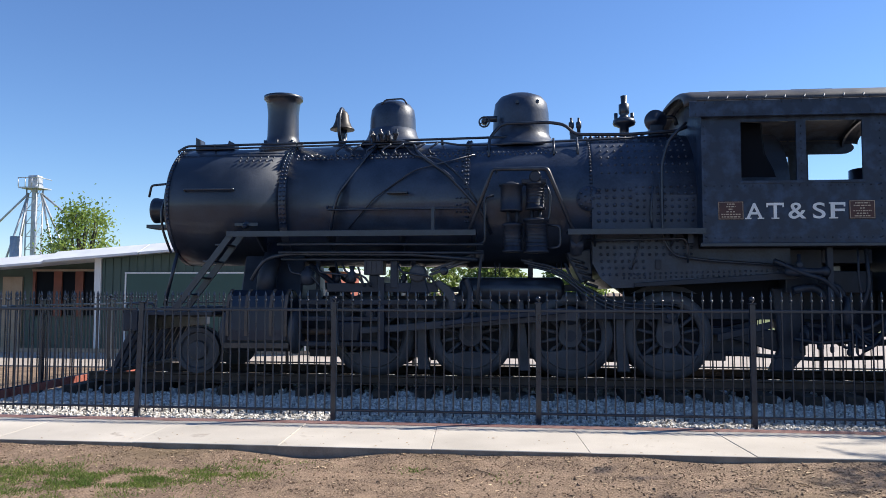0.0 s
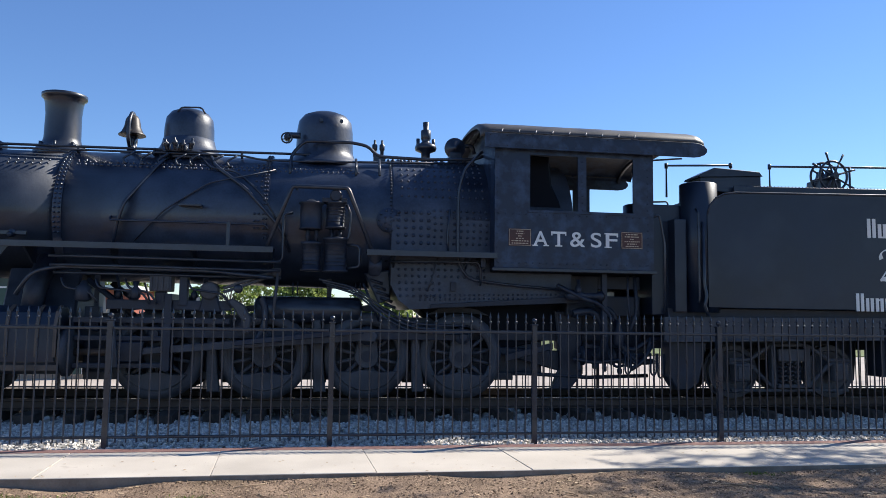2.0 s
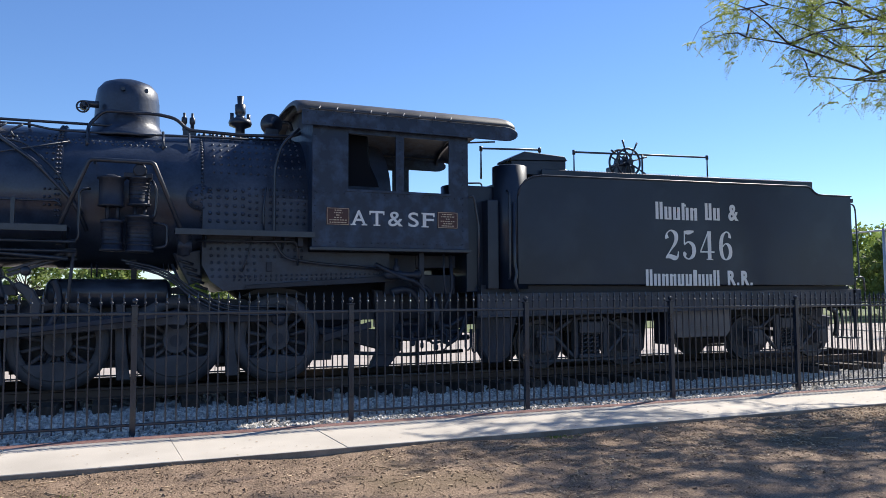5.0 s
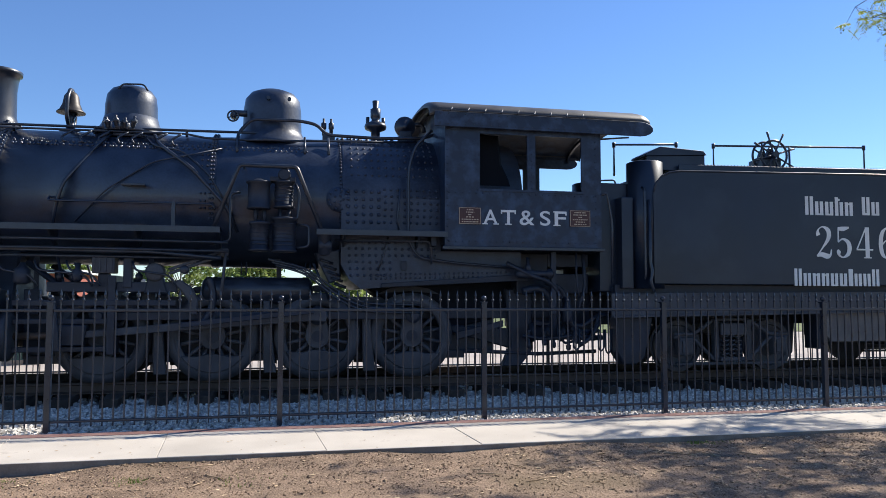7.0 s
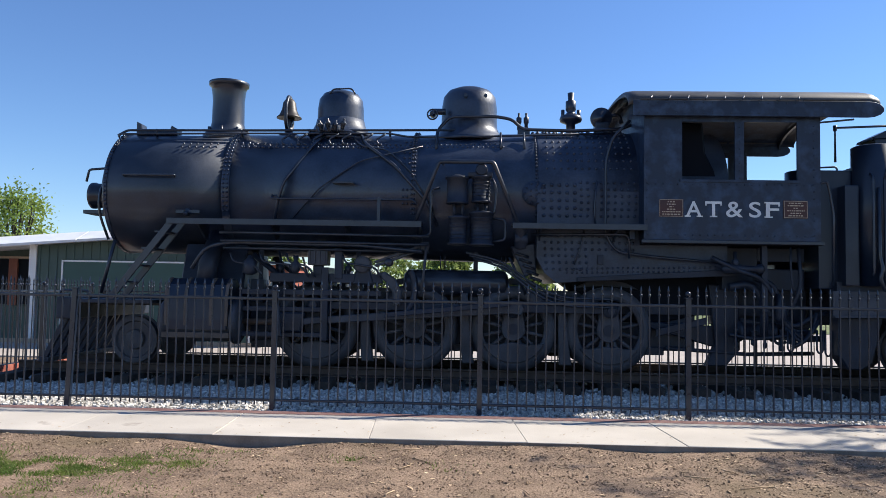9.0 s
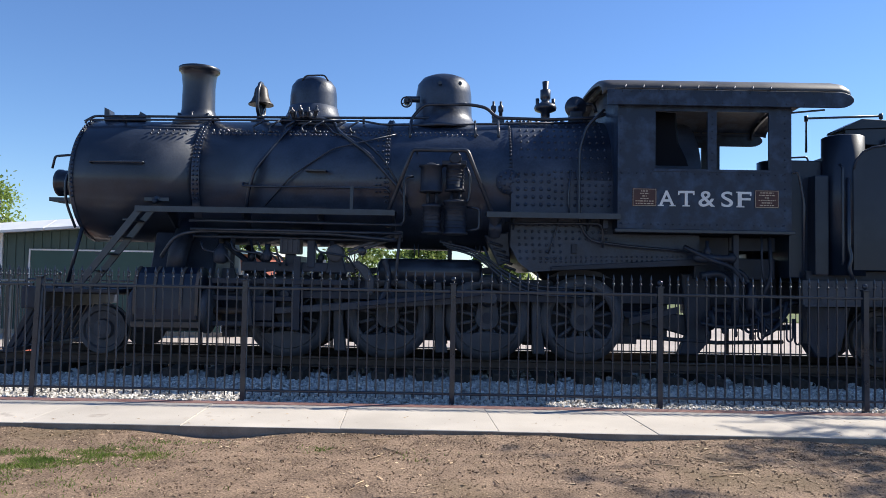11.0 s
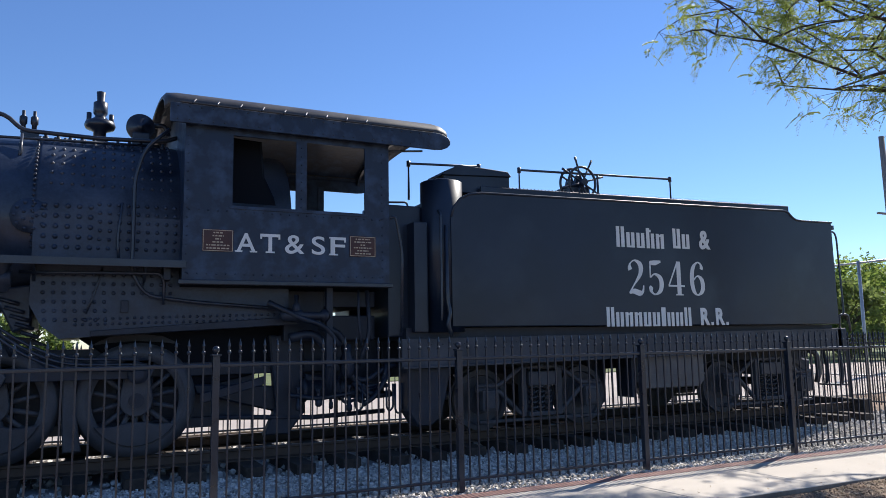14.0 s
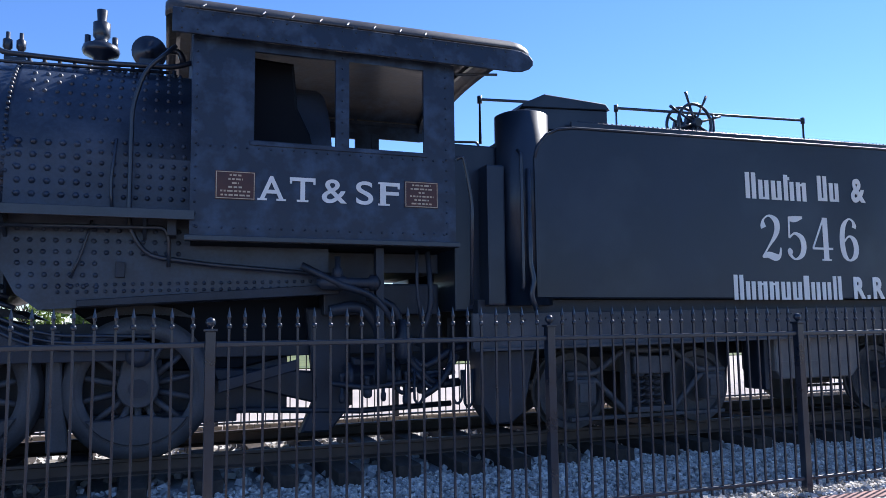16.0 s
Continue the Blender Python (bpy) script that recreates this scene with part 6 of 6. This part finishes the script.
# between engine and tender
for pts, r in (([(4.2, SIDE + 0.3, 1.55), (4.5, SIDE + 0.3, 1.62), (4.7, SIDE + 0.3, 1.4), (4.72, SIDE + 0.35, 0.85)], 0.06), ([(4.6, SIDE + 0.4, 1.7), (4.9, SIDE + 0.4, 1.6), (5.0, SIDE + 0.45, 1.1), (5.3, SIDE + 0.5, 0.80), (5.6, SIDE + 0.5, 0.82)], 0.045),
               ([(5.05, SIDE + 0.2, 2.15), (5.05, SIDE + 0.2, 1.75), (5.10, SIDE + 0.22, 1.45)], 0.018), ([(5.2, SIDE + 0.3, 2.15), (5.24, SIDE + 0.3, 1.6), (5.1, SIDE + 0.35, 1.2)], 0.03),
               ([(4.9, SIDE + 0.5, 1.25), (5.2, SIDE + 0.5, 0.95), (5.5, SIDE + 0.5, 1.15), (5.75, SIDE + 0.5, 1.2)], 0.04), ([(3.9, SIDE + 0.15, 1.98), (4.3, SIDE + 0.12, 1.78), (4.6, SIDE + 0.14, 1.70), (4.8, SIDE + 0.2, 1.45)], 0.035)):
    part("hose", tube(pts, r, 8, 0.15), M_FRAME, loco)
inj = part("injector", turned((4.05, SIDE + 0.18, 1.82), (1, 0, 0), [(0, 0.03), (0.05, 0.07), (0.25, 0.075), (0.3, 0.05), (0.5, 0.05), (0.52, 0.08), (0.58, 0.08), (0.62, 0.03)], 16), M_FRAME, loco, "brassy black injector under the cab")
part("injector_valve", turned((4.25, SIDE + 0.18, 1.85), (0, 0, 1), [(0, 0.05), (0.1, 0.05), (0.12, 0.025), (0.22, 0.03)], 12), M_FRAME, inj)
part("cab_hanger", box(4.62, 4.70, SIDE + 0.15, SIDE + 0.23, 1.2, 2.17, 0.008), M_FRAME, loco)
part("feed_valve", turned((4.95, SIDE + 0.35, 1.05), (0, 0, 1), [(0, 0.04), (0.05, 0.09), (0.2, 0.1), (0.3, 0.06), (0.42, 0.05)], 14), M_FRAME, loco)
part("coupling_block", box(5.0, 5.5, SIDE + 0.5, SIDE + 0.75, 0.78, 0.95, 0.03), M_FRAME, loco)
for x, ln in ((5.08, 0.28), (5.62, 0.34), (5.50, 0.30)):
    part("chain_loop", tube([(x, SIDE + 0.4, 0.95), (x, SIDE + 0.4, 0.95 - ln), (x + 0.04, SIDE + 0.4, 0.90 - ln), (x + 0.09, SIDE + 0.4, 0.95 - ln), (x + 0.09, SIDE + 0.4, 0.95)], 0.014, 6, 0.03), M_FRAME, loco)
part("brake_bar", tube([(3.4, SIDE + 0.75, 0.62), (4.6, SIDE + 0.75, 0.55), (5.6, SIDE + 0.75, 0.58)], 0.03, 8), M_FRAME, loco)
part("draw_arm", slab([(4.5, 0.98), (5.3, 0.86), (5.6, 1.02), (5.6, 1.12), (5.3, 0.98), (4.5, 1.1)], "y", SIDE + 0.6, SIDE + 0.7, 0.015), M_FRAME, loco)


brake = part("brake_cylinder", turned((4.42, SIDE + 0.62, 0.90), (1, 0, 0), [(0, 0.05), (0.02, 0.15), (0.06, 0.15), (0.07, 0.125), (0.50, 0.125), (0.51, 0.15), (0.55, 0.15), (0.58, 0.05), (0.72, 0.04)], 20), M_FRAME, loco, "short horizontal brake cylinder")
part("cylinder_bracket", slab([(4.30, 1.10), (5.02, 1.06), (5.05, 0.92), (4.92, 0.80), (4.40, 0.78), (4.24, 0.90)], "y", SIDE + 0.78, SIDE + 0.84, 0.01), M_FRAME, brake)
for x, z0, z1, rr in ((4.36, 0.66, 0.95, 0.032), (4.62, 0.70, 0.92, 0.045), (4.78, 0.66, 0.86, 0.028), (5.02, 0.62, 0.95, 0.04), (5.18, 0.72, 0.96, 0.05)):
    part("hose_fitting", turned((x, SIDE + 0.48, z0), (0, 0, 1), [(0, rr * 0.5), (0.02, rr), (0.08, rr), (0.09, rr * 0.65), (z1 - z0 - 0.04, rr * 0.65), (z1 - z0, rr * 1.2)], 12), M_FRAME, loco)
for pts, rr in (([(4.25, SIDE + 0.46, 0.86), (4.6, SIDE + 0.46, 0.80), (5.0, SIDE + 0.47, 0.84), (5.55, SIDE + 0.5, 0.93)], 0.028), ([(5.05, SIDE + 0.44, 0.98), (5.30, SIDE + 0.44, 0.74), (5.48, SIDE + 0.44, 0.98), (5.52, SIDE + 0.44, 1.2)], 0.030),
                ([(5.18, SIDE + 0.42, 0.70), (5.36, SIDE + 0.42, 0.80), (5.55, SIDE + 0.42, 1.10)], 0.034), ([(4.86, SIDE + 0.52, 1.05), (4.95, SIDE + 0.5, 0.72), (5.10, SIDE + 0.5, 0.76)], 0.022)):
    part("brake_hose", tube(pts, rr, 8, 0.10), M_FRAME, loco)


# ---- trees ----
def limb(bm, p0, p1, r0, r1, rnd, n=5, sag=0.0):
    """A crooked tapering limb; returns its points."""
    p0, p1 = Vector(p0), Vector(p1)
    pts = []
    for i in range(n + 1):
        t = i / n
        q = p0.lerp(p1, t) + Vector((rnd.uniform(-1, 1), rnd.uniform(-1, 1), rnd.uniform(-1, 1))) * (p1 - p0).length * 0.05 * (0 < i < n)
        q.z += sag * 4 * t * (1 - t)
        pts.append(q)
    for i in range(n):
        a, b = r0 + (r1 - r0) * i / n, r0 + (r1 - r0) * (i + 1) / n
        rod(pts[i], pts[i + 1], a, 8 if r0 > 0.05 else 5, b, bm, caps=(i == n - 1))
    return pts


def twig(soup, a, b, r=0.005):
    a, b = np.array(a), np.array(b)
    u, v = (np.array(q) for q in frame_of(Vector(b - a)))
    o = [u * r, (v * 0.87 - u * 0.5) * r, (-v * 0.87 - u * 0.5) * r]
    soup.add(np.array([a + q for q in o] + [b + q * 0.5 for q in o]), np.array([(0, 1, 4, 3), (1, 2, 5, 4), (2, 0, 3, 5)]))


def frond_shape(pitch, g):
    """A drooping feathery spray of small leaflets along a stem of length 1, pointing along x."""
    d = np.array((math.cos(pitch), 0, math.sin(pitch)))
    side, v, f, n = np.array((0, 1.0, 0)), [], [], 11
    for i in range(n):
        t = (i + 0.5) / n
        p = d * t + np.array((0, 0, -0.42 * t * t))
        for s in (-1, 1):
            w = 0.22 * (1 - 0.55 * t) * g.uniform(0.8, 1.2)
            a = side * s * w + d * w * 0.55 + np.array((0, 0, -w * g.uniform(0.1, 0.5)))
            b = d * 0.036 + np.array((0, 0, 0.015)) + g.normal(0, 0.01, 3)
            f.append(np.arange(4) + len(v))
            v += [p - b * 0.5, p + a * 0.5 - b * 1.3, p + a, p + a * 0.5 + b * 1.3]
    return np.array(v), np.array(f)


FROND_RNG = np.random.default_rng(2)
FRONDS = [frond_shape(q, FROND_RNG) for q in np.linspace(-1.2, 0.3, 12)]


def frond(soup, tip, ln, g):
    v, f = FRONDS[g.integers(len(FRONDS))]
    a = g.uniform(0, 2 * math.pi)
    r = np.array([(math.cos(a), -math.sin(a), 0), (math.sin(a), math.cos(a), 0), (0, 0, 1)])
    soup.add((v * ln) @ r.T + tip, f)


def feathery_tree():
    rnd, g = random.Random(11), np.random.default_rng(11)
    t = thing("tree", (16.2, 6.2, -0.1), "tall feathery-leaved shade tree with drooping twigs", "tree")
    wood = bmesh.new()
    trunk = limb(wood, (16.2, 6.2, -0.15), (15.9, 6.5, 3.1), 0.26, 0.19, rnd, 6)
    leaves, twigs = Soup(), Soup()
    ends = [(11.6, 9.6, 6.4), (12.4, 8.4, 7.6), (13.4, 10.6, 7.4), (11.0, 8.0, 6.9), (17.6, 9.2, 8.0), (18.6, 6.0, 7.8), (15.4, 3.6, 7.6), (12.6, 5.6, 8.0), (10.4, 9.2, 7.9), (15.2, 11.6, 6.6), (13.0, 7.0, 9.2), (12.2, 10.2, 5.9), (9.6, 7.6, 7.4), (11.2, 10.9, 7.5), (12.0, 11.6, 7.2), (12.15, 10.8, 5.5), (9.9, 10.1, 5.75), (10.6, 9.7, 8.3), (11.3, 9.1, 8.6), (9.9, 8.9, 8.8)]
    for e in ends:
        if e[0] < 12.8:
            e = (e[0] + 0.35, e[1] - 0.1, e[2] + 0.2)
        main = limb(wood, trunk[-1] + Vector((0, 0, rnd.uniform(-0.5, 0))), e, 0.055, 0.010, rnd, 7, 0.5)
        for k in range(3, 8):
            for _ in range(2):
                q = main[k]
                to = q + Vector((rnd.uniform(-1.3, 1.3), rnd.uniform(-1.3, 1.3), rnd.uniform(-0.55, 0.8)))
                if visible_gap(to) or visible_gap(q):
                    continue
                sub = limb(wood, q, to, 0.018, 0.006, rnd, 3, 0.1)
                for p in sub[1:]:
                    for _ in range(3 if e[0] < 13.5 and e[1] > 8 else 1):
                        to2 = p + Vector((rnd.uniform(-0.4, 0.4), rnd.uniform(-0.4, 0.4), rnd.uniform(-0.42, 0.10)))
                        if visible_gap(to2):
                            continue
                        twig(twigs, p, to2)
                        for _ in range(4 if e[0] < 13.5 and e[1] > 8 else 3):
                            frond(leaves, np.array(to2) + g.normal(0, 0.05, 3), g.uniform(0.20, 0.31), g)
    part("trunk", wood, M_BARK, t, "brown branching trunk and limbs")
    put("twigs", twigs.mesh("twigs"), M_BARK, t, "fine brown twigs")["kind"] = "stuff"
    put("crown", leaves.mesh("crown"), M_LEAF, t, "light green feathery foliage")
    return t


def visible_gap(p):
    """The crown's ragged lower side: twigs end above a slanting line."""
    low = 4.85 + 0.35 * noise.noise((p.x * 0.9, p.y * 0.9, 3)) + max(0, 11.4 - p.x) * 0.45 + max(0.0, p.y - 10.2) * 0.5 + max(0.0, 9.0 - p.y) * 0.25
    return p.z < low


feathery_tree()


def broad_tree(name, at, height, width, mat, seed, clumps, label, quad=0.16, trunk_h=0.3):
    rnd, g = random.Random(seed), np.random.default_rng(seed)
    t = thing(name, at, label, "tree", "background trees")
    base = Vector(at)
    wood, leaves = bmesh.new(), Soup()
    fork = base + Vector((0, 0, height * trunk_h))
    limb(wood, base - Vector((0, 0, 0.2)), fork, height * 0.035, height * 0.026, rnd, 4)
    for k in range(clumps):
        a, u = rnd.uniform(0, 2 * math.pi), rnd.random()
        zz = trunk_h * 0.8 + (1 - trunk_h * 0.8) * u ** 0.8
        shape = math.sin(math.pi * min(1.0, (zz - trunk_h * 0.6) / (1.04 - trunk_h * 0.6))) ** 0.6
        rr = width * 0.5 * shape * math.sqrt(rnd.uniform(0.25, 1.0))
        c = base + Vector((rr * math.cos(a), rr * math.sin(a), height * zz * rnd.uniform(0.92, 1.0)))
        if k % 3 == 0:
            limb(wood, fork.lerp(base + Vector((0, 0, height * zz * 0.8)), 0.5), c, height * 0.010, height * 0.003, rnd, 3)
        n = 34
        size = height * rnd.uniform(0.035, 0.07)
        p = np.array(c) + g.normal(0, 1, (n, 1, 3)) * size * np.array((1, 1, 0.8))
        u = g.normal(0, 1, (n, 1, 3))
        u /= np.linalg.norm(u, axis=2, keepdims=True)
        w = np.cross(u, g.normal(0, 1, (n, 1, 3)))
        w /= np.linalg.norm(w, axis=2, keepdims=True)
        k2 = quad * g.uniform(0.5, 1.1, (n, 1, 1))
        q = np.concatenate([-u * 0.5, -w * 0.28, u * 0.6, w * 0.28], axis=1) * k2 + p
        leaves.add(q.reshape(-1, 3), np.arange(n * 4).reshape(-1, 4))
    part("trunk", wood, M_BARK, t)
    put("crown", leaves.mesh("crown"), mat, t)
    return t


broad_tree("tree", (-16.1, 26.6, -0.1), 4.85, 2.4, M_BRIGHT, 21, 190, "bright green young tree behind the low building", 0.15, 0.25)
FARWOOD = [(-34, 88, 6.4, 9), (-22, 84, 5.6, 8), (-11, 90, 6.6, 9), (-2, 82, 5.4, 8), (7, 86, 6.2, 9), (15, 80, 5.2, 8), (23, 84, 6.0, 9), (32, 80, 5.6, 9), (41, 76, 6.2, 9)]
for i, (x, y, h, w) in enumerate(FARWOOD):
    broad_tree("tree", (x, y, -0.1), h, w, M_FAR, 40 + i, 110, "round green tree beyond the lawn", 0.6, 0.12)
for i, (x, y, h, w) in enumerate(((50, 40.5, 6.6, 6), (46, 34, 5.2, 5), (56, 40, 7.4, 7), (60, 35, 7.0, 7), (52, 47, 7.0, 8), (66, 44, 7.6, 8), (64, 30, 7.0, 7), (48, 52, 6.0, 8))):
    broad_tree("tree", (x, y, -0.1), h, w, M_FAR if i % 2 else M_BRIGHT, 60 + i, 130, "leafy green street tree beyond the chain-link fence", 0.42, 0.15)

# ---- distance ----
pole = thing("utility_pole", (35.8, 23.9, -0.1), "tall weathered wooden utility pole with wires", "utility pole")
part("shaft", rod((35.8, 23.9, -0.3), (35.55, 23.9, 10.75), 0.19, 14, 0.12), M_POLE, pole)
part("lamp_arm", tube([(35.6, 23.9, 8.4), (36.2, 23.7, 9.4), (37.4, 23.3, 9.8), (38.8, 22.9, 9.9)], 0.04, 8, 0.3), M_GALV, pole)
part("crossarm", box(34.8, 35.8, 23.84, 23.96, 7.0, 7.08), M_POLE, pole)
for z in (8.1, 6.6, 6.4):
    part("wire", tube([(35.6, 23.9, z), (60, 12, z - 0.8), (90, -3, z)], 0.018, 5), M_PIPE, pole)

link = thing("chain_link_fence", (17.3, 13, 0), "tall galvanised chain-link fence", "fence")
for y in (9.6, 12.95, 16.3, 19.6):
    part("post", rod((17.3, y, -0.2), (17.3, y, 3.1), 0.035, 10), M_GALV, link)
part("top_rail", rod((17.3, 9.6, 3.05), (17.3, 19.6, 3.05), 0.022, 8), M_GALV, link)
part("bottom_rail", rod((17.3, 9.6, 0.6), (17.3, 19.6, 0.6), 0.015, 8), M_GALV, link)
net = Soup()
PR = np.array([(0, 0.0022, 0), (0, -0.0011, 0.0019), (0, -0.0011, -0.0019)])
for s in (-1, 1):
    for k in np.arange(-3.0, 10.0, 0.085):
        y0, y1 = (k, k + 3.0) if s > 0 else (k + 3.0, k)
        a, b = np.array((17.3, 9.6 + y0, 0.05)), np.array((17.3, 9.6 + y1, 3.05))
        lo, hi = 9.6, 19.6
        ta, tb = 0.0, 1.0
        dy = b[1] - a[1]
        for lim, sign in ((lo, 1), (hi, -1)):
            tt = (lim - a[1]) / dy
            if (a[1] - lim) * sign < 0:
                ta = max(ta, tt)
            if (b[1] - lim) * sign < 0:
                tb = min(tb, tt)
        if ta < tb:
            p, q = a + (b - a) * ta, a + (b - a) * tb
            net.add(np.concatenate([PR + p, PR + q]), np.array([(0, 1, 4, 3), (1, 2, 5, 4), (2, 0, 3, 5)]))
put("wire_mesh", net.mesh("wire_mesh"), M_GALV, link, "diamond wire mesh")["kind"] = "stuff"

brick_house = thing("brick_building", (-21.5, 66, 0), "low red brick building across the lawn", "building")
part("wall", box(-27, -15.9, 66, 74, -0.2, 3.4), M_BRICK, brick_house)
part("roof", box(-27.4, -15.5, 65.7, 74.3, 3.4, 3.7), M_TRIM, brick_house)
for x in (-25.5, -22.8, -20.1, -17.8):
    part("window", box(x, x + 1.2, 65.95, 66.0, 1.1, 2.4), M_DARK, brick_house)

tower = thing("grain_elevator", (-42.4, 61.5, 0), "pale galvanised grain elevator leg with braces and spouts", "grain elevator")
tx, ty = -42.4, 61.5
for dx in (-0.45, 0.45):
    for dy in (-0.45, 0.45):
        part("leg", rod((tx + dx, ty + dy, -0.2), (tx + dx, ty + dy, 10.6), 0.06, 6), M_GALV, tower)
for k in range(9):
    z = 0.6 + k * 1.15
    for a, b in (((-0.45, -0.45), (0.45, -0.45)), ((0.45, -0.45), (0.45, 0.45))):
        part("brace", rod((tx + a[0], ty + a[1], z), (tx + b[0], ty + b[1], z + 1.1), 0.03, 5), M_GALV, tower)
        part("brace", rod((tx + a[0], ty + a[1], z), (tx + b[0], ty + b[1], z), 0.03, 5), M_GALV, tower)
part("leg_casing", box(tx - 0.16, tx + 0.16, ty - 0.2, ty + 0.2, 0, 11.0, 0.02), M_GALV, tower)
part("head_platform", box(tx - 0.95, tx + 0.95, ty - 0.9, ty + 0.9, 10.6, 10.7), M_GALV, tower)
part("head_house", box(tx - 0.45, tx + 0.5, ty - 0.4, ty + 0.4, 10.7, 11.8, 0.15), M_GALV, tower)
part("platform_rail", tube([(tx - 0.95, ty - 0.9, 11.5), (tx + 0.95, ty - 0.9, 11.5), (tx + 0.95, ty + 0.9, 11.5)], 0.04, 6), M_GALV, tower)
for dx in (-0.95, -0.3, 0.3, 0.95):
    part("rail_post", rod((tx + dx, ty - 0.9, 10.7), (tx + dx, ty - 0.9, 11.5), 0.04, 5), M_GALV, tower)
for to in ((-9, 2, 4.0), (-6, 6, 2.0), (7.2, 3, 4.0), (4.6, 0, 1.5), (3.0, 0, 0.5), (-4, 0, 0.0), (-2.4, 0, 0.2)):
    part("spout", rod((tx + (0.6 if to[0] > 0 else -0.6), ty, 10.2), (tx + to[0], ty + to[1], to[2]), 0.09, 8), M_GALV, tower)
part("side_silo", rod((tx - 1.6, ty, -0.1), (tx - 1.6, ty, 6.4), 0.5, 16), M_GALV, tower)

# ---- litter and grass on the dirt ----
g = np.random.default_rng(9)
blades = Soup()
for cx, cy, rx, ry, n in ((-3.0, 6.35, 0.75, 0.30, 6500), (-2.2, 6.62, 0.42, 0.24, 2600), (-4.1, 6.45, 0.8, 0.4, 4500), (-3.6, 6.0, 0.9, 0.4, 3600), (-0.6, 6.9, 0.25, 0.12, 160), (0.3, 6.7, 0.3, 0.15, 120), (4.9, 7.42, 0.35, 0.06, 160), (-3.0, 5.6, 1.4, 0.3, 1400), (-1.9, 7.05, 0.5, 0.12, 160)):
    for _ in range(n):
        x, y = cx + g.normal() * rx * 0.5, cy + g.normal() * ry * 0.6
        if noise.noise((x * 3.4, y * 5.0, 5)) < g.uniform(-0.35, 0.28):
            continue
        h, a = g.uniform(0.012, 0.036), g.uniform(0, 6.28)
        z = ground_height(x, y)
        w = np.array((math.cos(a), math.sin(a), 0)) * 0.0055
        tip = np.array((g.normal() * 0.02, g.normal() * 0.02, h))
        p = np.array((x, y, z - 0.004))
        blades.add(np.array([p - w, p + w, p + tip]), np.array([[0, 1, 2]]))
tagged(put("grass", blades.mesh("grass"), M_GRASS), "sparse short green grass on the dirt", "grass", kind="stuff")
bits = Soup()
for _ in range(24000):
    x, y = g.uniform(-5.5, 11), 7.5 - abs(g.normal()) * 1.7
    s = g.uniform(0.003, 0.011) if g.random() < 0.95 else g.uniform(0.012, 0.035)
    m = turn_matrix(g)
    q = np.array([(-1, 0, 0), (0, -0.5, 0.15), (1, 0, 0.05), (0, 0.5, 0.1)]) * s
    a = g.uniform(0, 6.28)
    r = np.array([(math.cos(a), -math.sin(a), 0), (math.sin(a), math.cos(a), 0), (0, 0, 1)])
    q = q @ r.T
    q[:, 2] += g.normal(0, 0.15) * q[:, 0]
    bits.add(q + (x, y, ground_height(x, y) + 0.004), np.array([[0, 1, 2, 3]]))
for _ in range(9000):
    x, y = 11 - abs(g.normal()) * 4.0, 7.45 - abs(g.normal()) * 1.5
    if noise.noise((x * 1.1, y * 1.6, 9)) < -0.08 or x < -5:
        continue
    s, a = g.uniform(0.010, 0.034), g.uniform(0, 6.28)
    r = np.array([(math.cos(a), -math.sin(a), 0), (math.sin(a), math.cos(a), 0), (0, 0, 1)])
    q = (np.array([(-1, 0, 0.10), (0, -0.33, 0.25), (1, 0, 0.45), (0, 0.33, 0.05)]) * s) @ r.T
    bits.add(q + (x, y, ground_height(x, y) + 0.003), np.array([[0, 1, 2, 3]]))
for _ in range(260):
    x, y = g.uniform(-5, 11), 7.52 + abs(g.normal()) * 0.45
    if y < 8.7:
        s, a = g.uniform(0.006, 0.022), g.uniform(0, 6.28)
        r = np.array([(math.cos(a), -math.sin(a), 0), (math.sin(a), math.cos(a), 0), (0, 0, 1)])
        bits.add((np.array([(-1, 0, 0.10), (0, -0.33, 0.2), (1, 0, 0.3), (0, 0.33, 0.05)]) * s) @ r.T + (x, y, 0.004), np.array([[0, 1, 2, 3]]))
tagged(put("leaf_litter", bits.mesh("leaf_litter"), M_LITTER), "dry fallen leaves and wood chips", "litter", kind="stuff")
pebbles = Soup()
for _ in range(24000):
    x, y = g.uniform(-5.5, 11), 7.5 - abs(g.normal()) * 1.4
    v = (CUBE * g.uniform(0.4, 1.0, (8, 3))) @ turn_matrix(g).T * (0.0032 + 0.006 * g.random() ** 2 + (0.008 if g.random() < 0.02 else 0))
    pebbles.add(v + (x, y, ground_height(x, y)), CUBE_T)
tagged(put("pebbles", pebbles.mesh("pebbles"), M_GROUND), "small pebbles and soil crumbs", "pebbles", kind="stuff")
for i in range(34):
    r = random.Random(i)
    x, y = (r.uniform(-3, 9) if i < 14 else r.uniform(4, 10.5)), r.uniform(5.6, 7.3)
    a, ln = r.uniform(0, 3.1), r.uniform(0.12, 0.34)
    z = ground_height(x, y) + 0.008
    pts = [(x + ln * k / 3 * math.cos(a + 0.25 * r.uniform(-1, 1)), y + ln * k / 3 * math.sin(a), z + r.uniform(0, 0.008)) for k in range(4)]
    tagged(part("twig", tube(pts, 0.005, 5), M_LITTER), "short dry twig lying on the dirt", "twig", "fallen twigs")
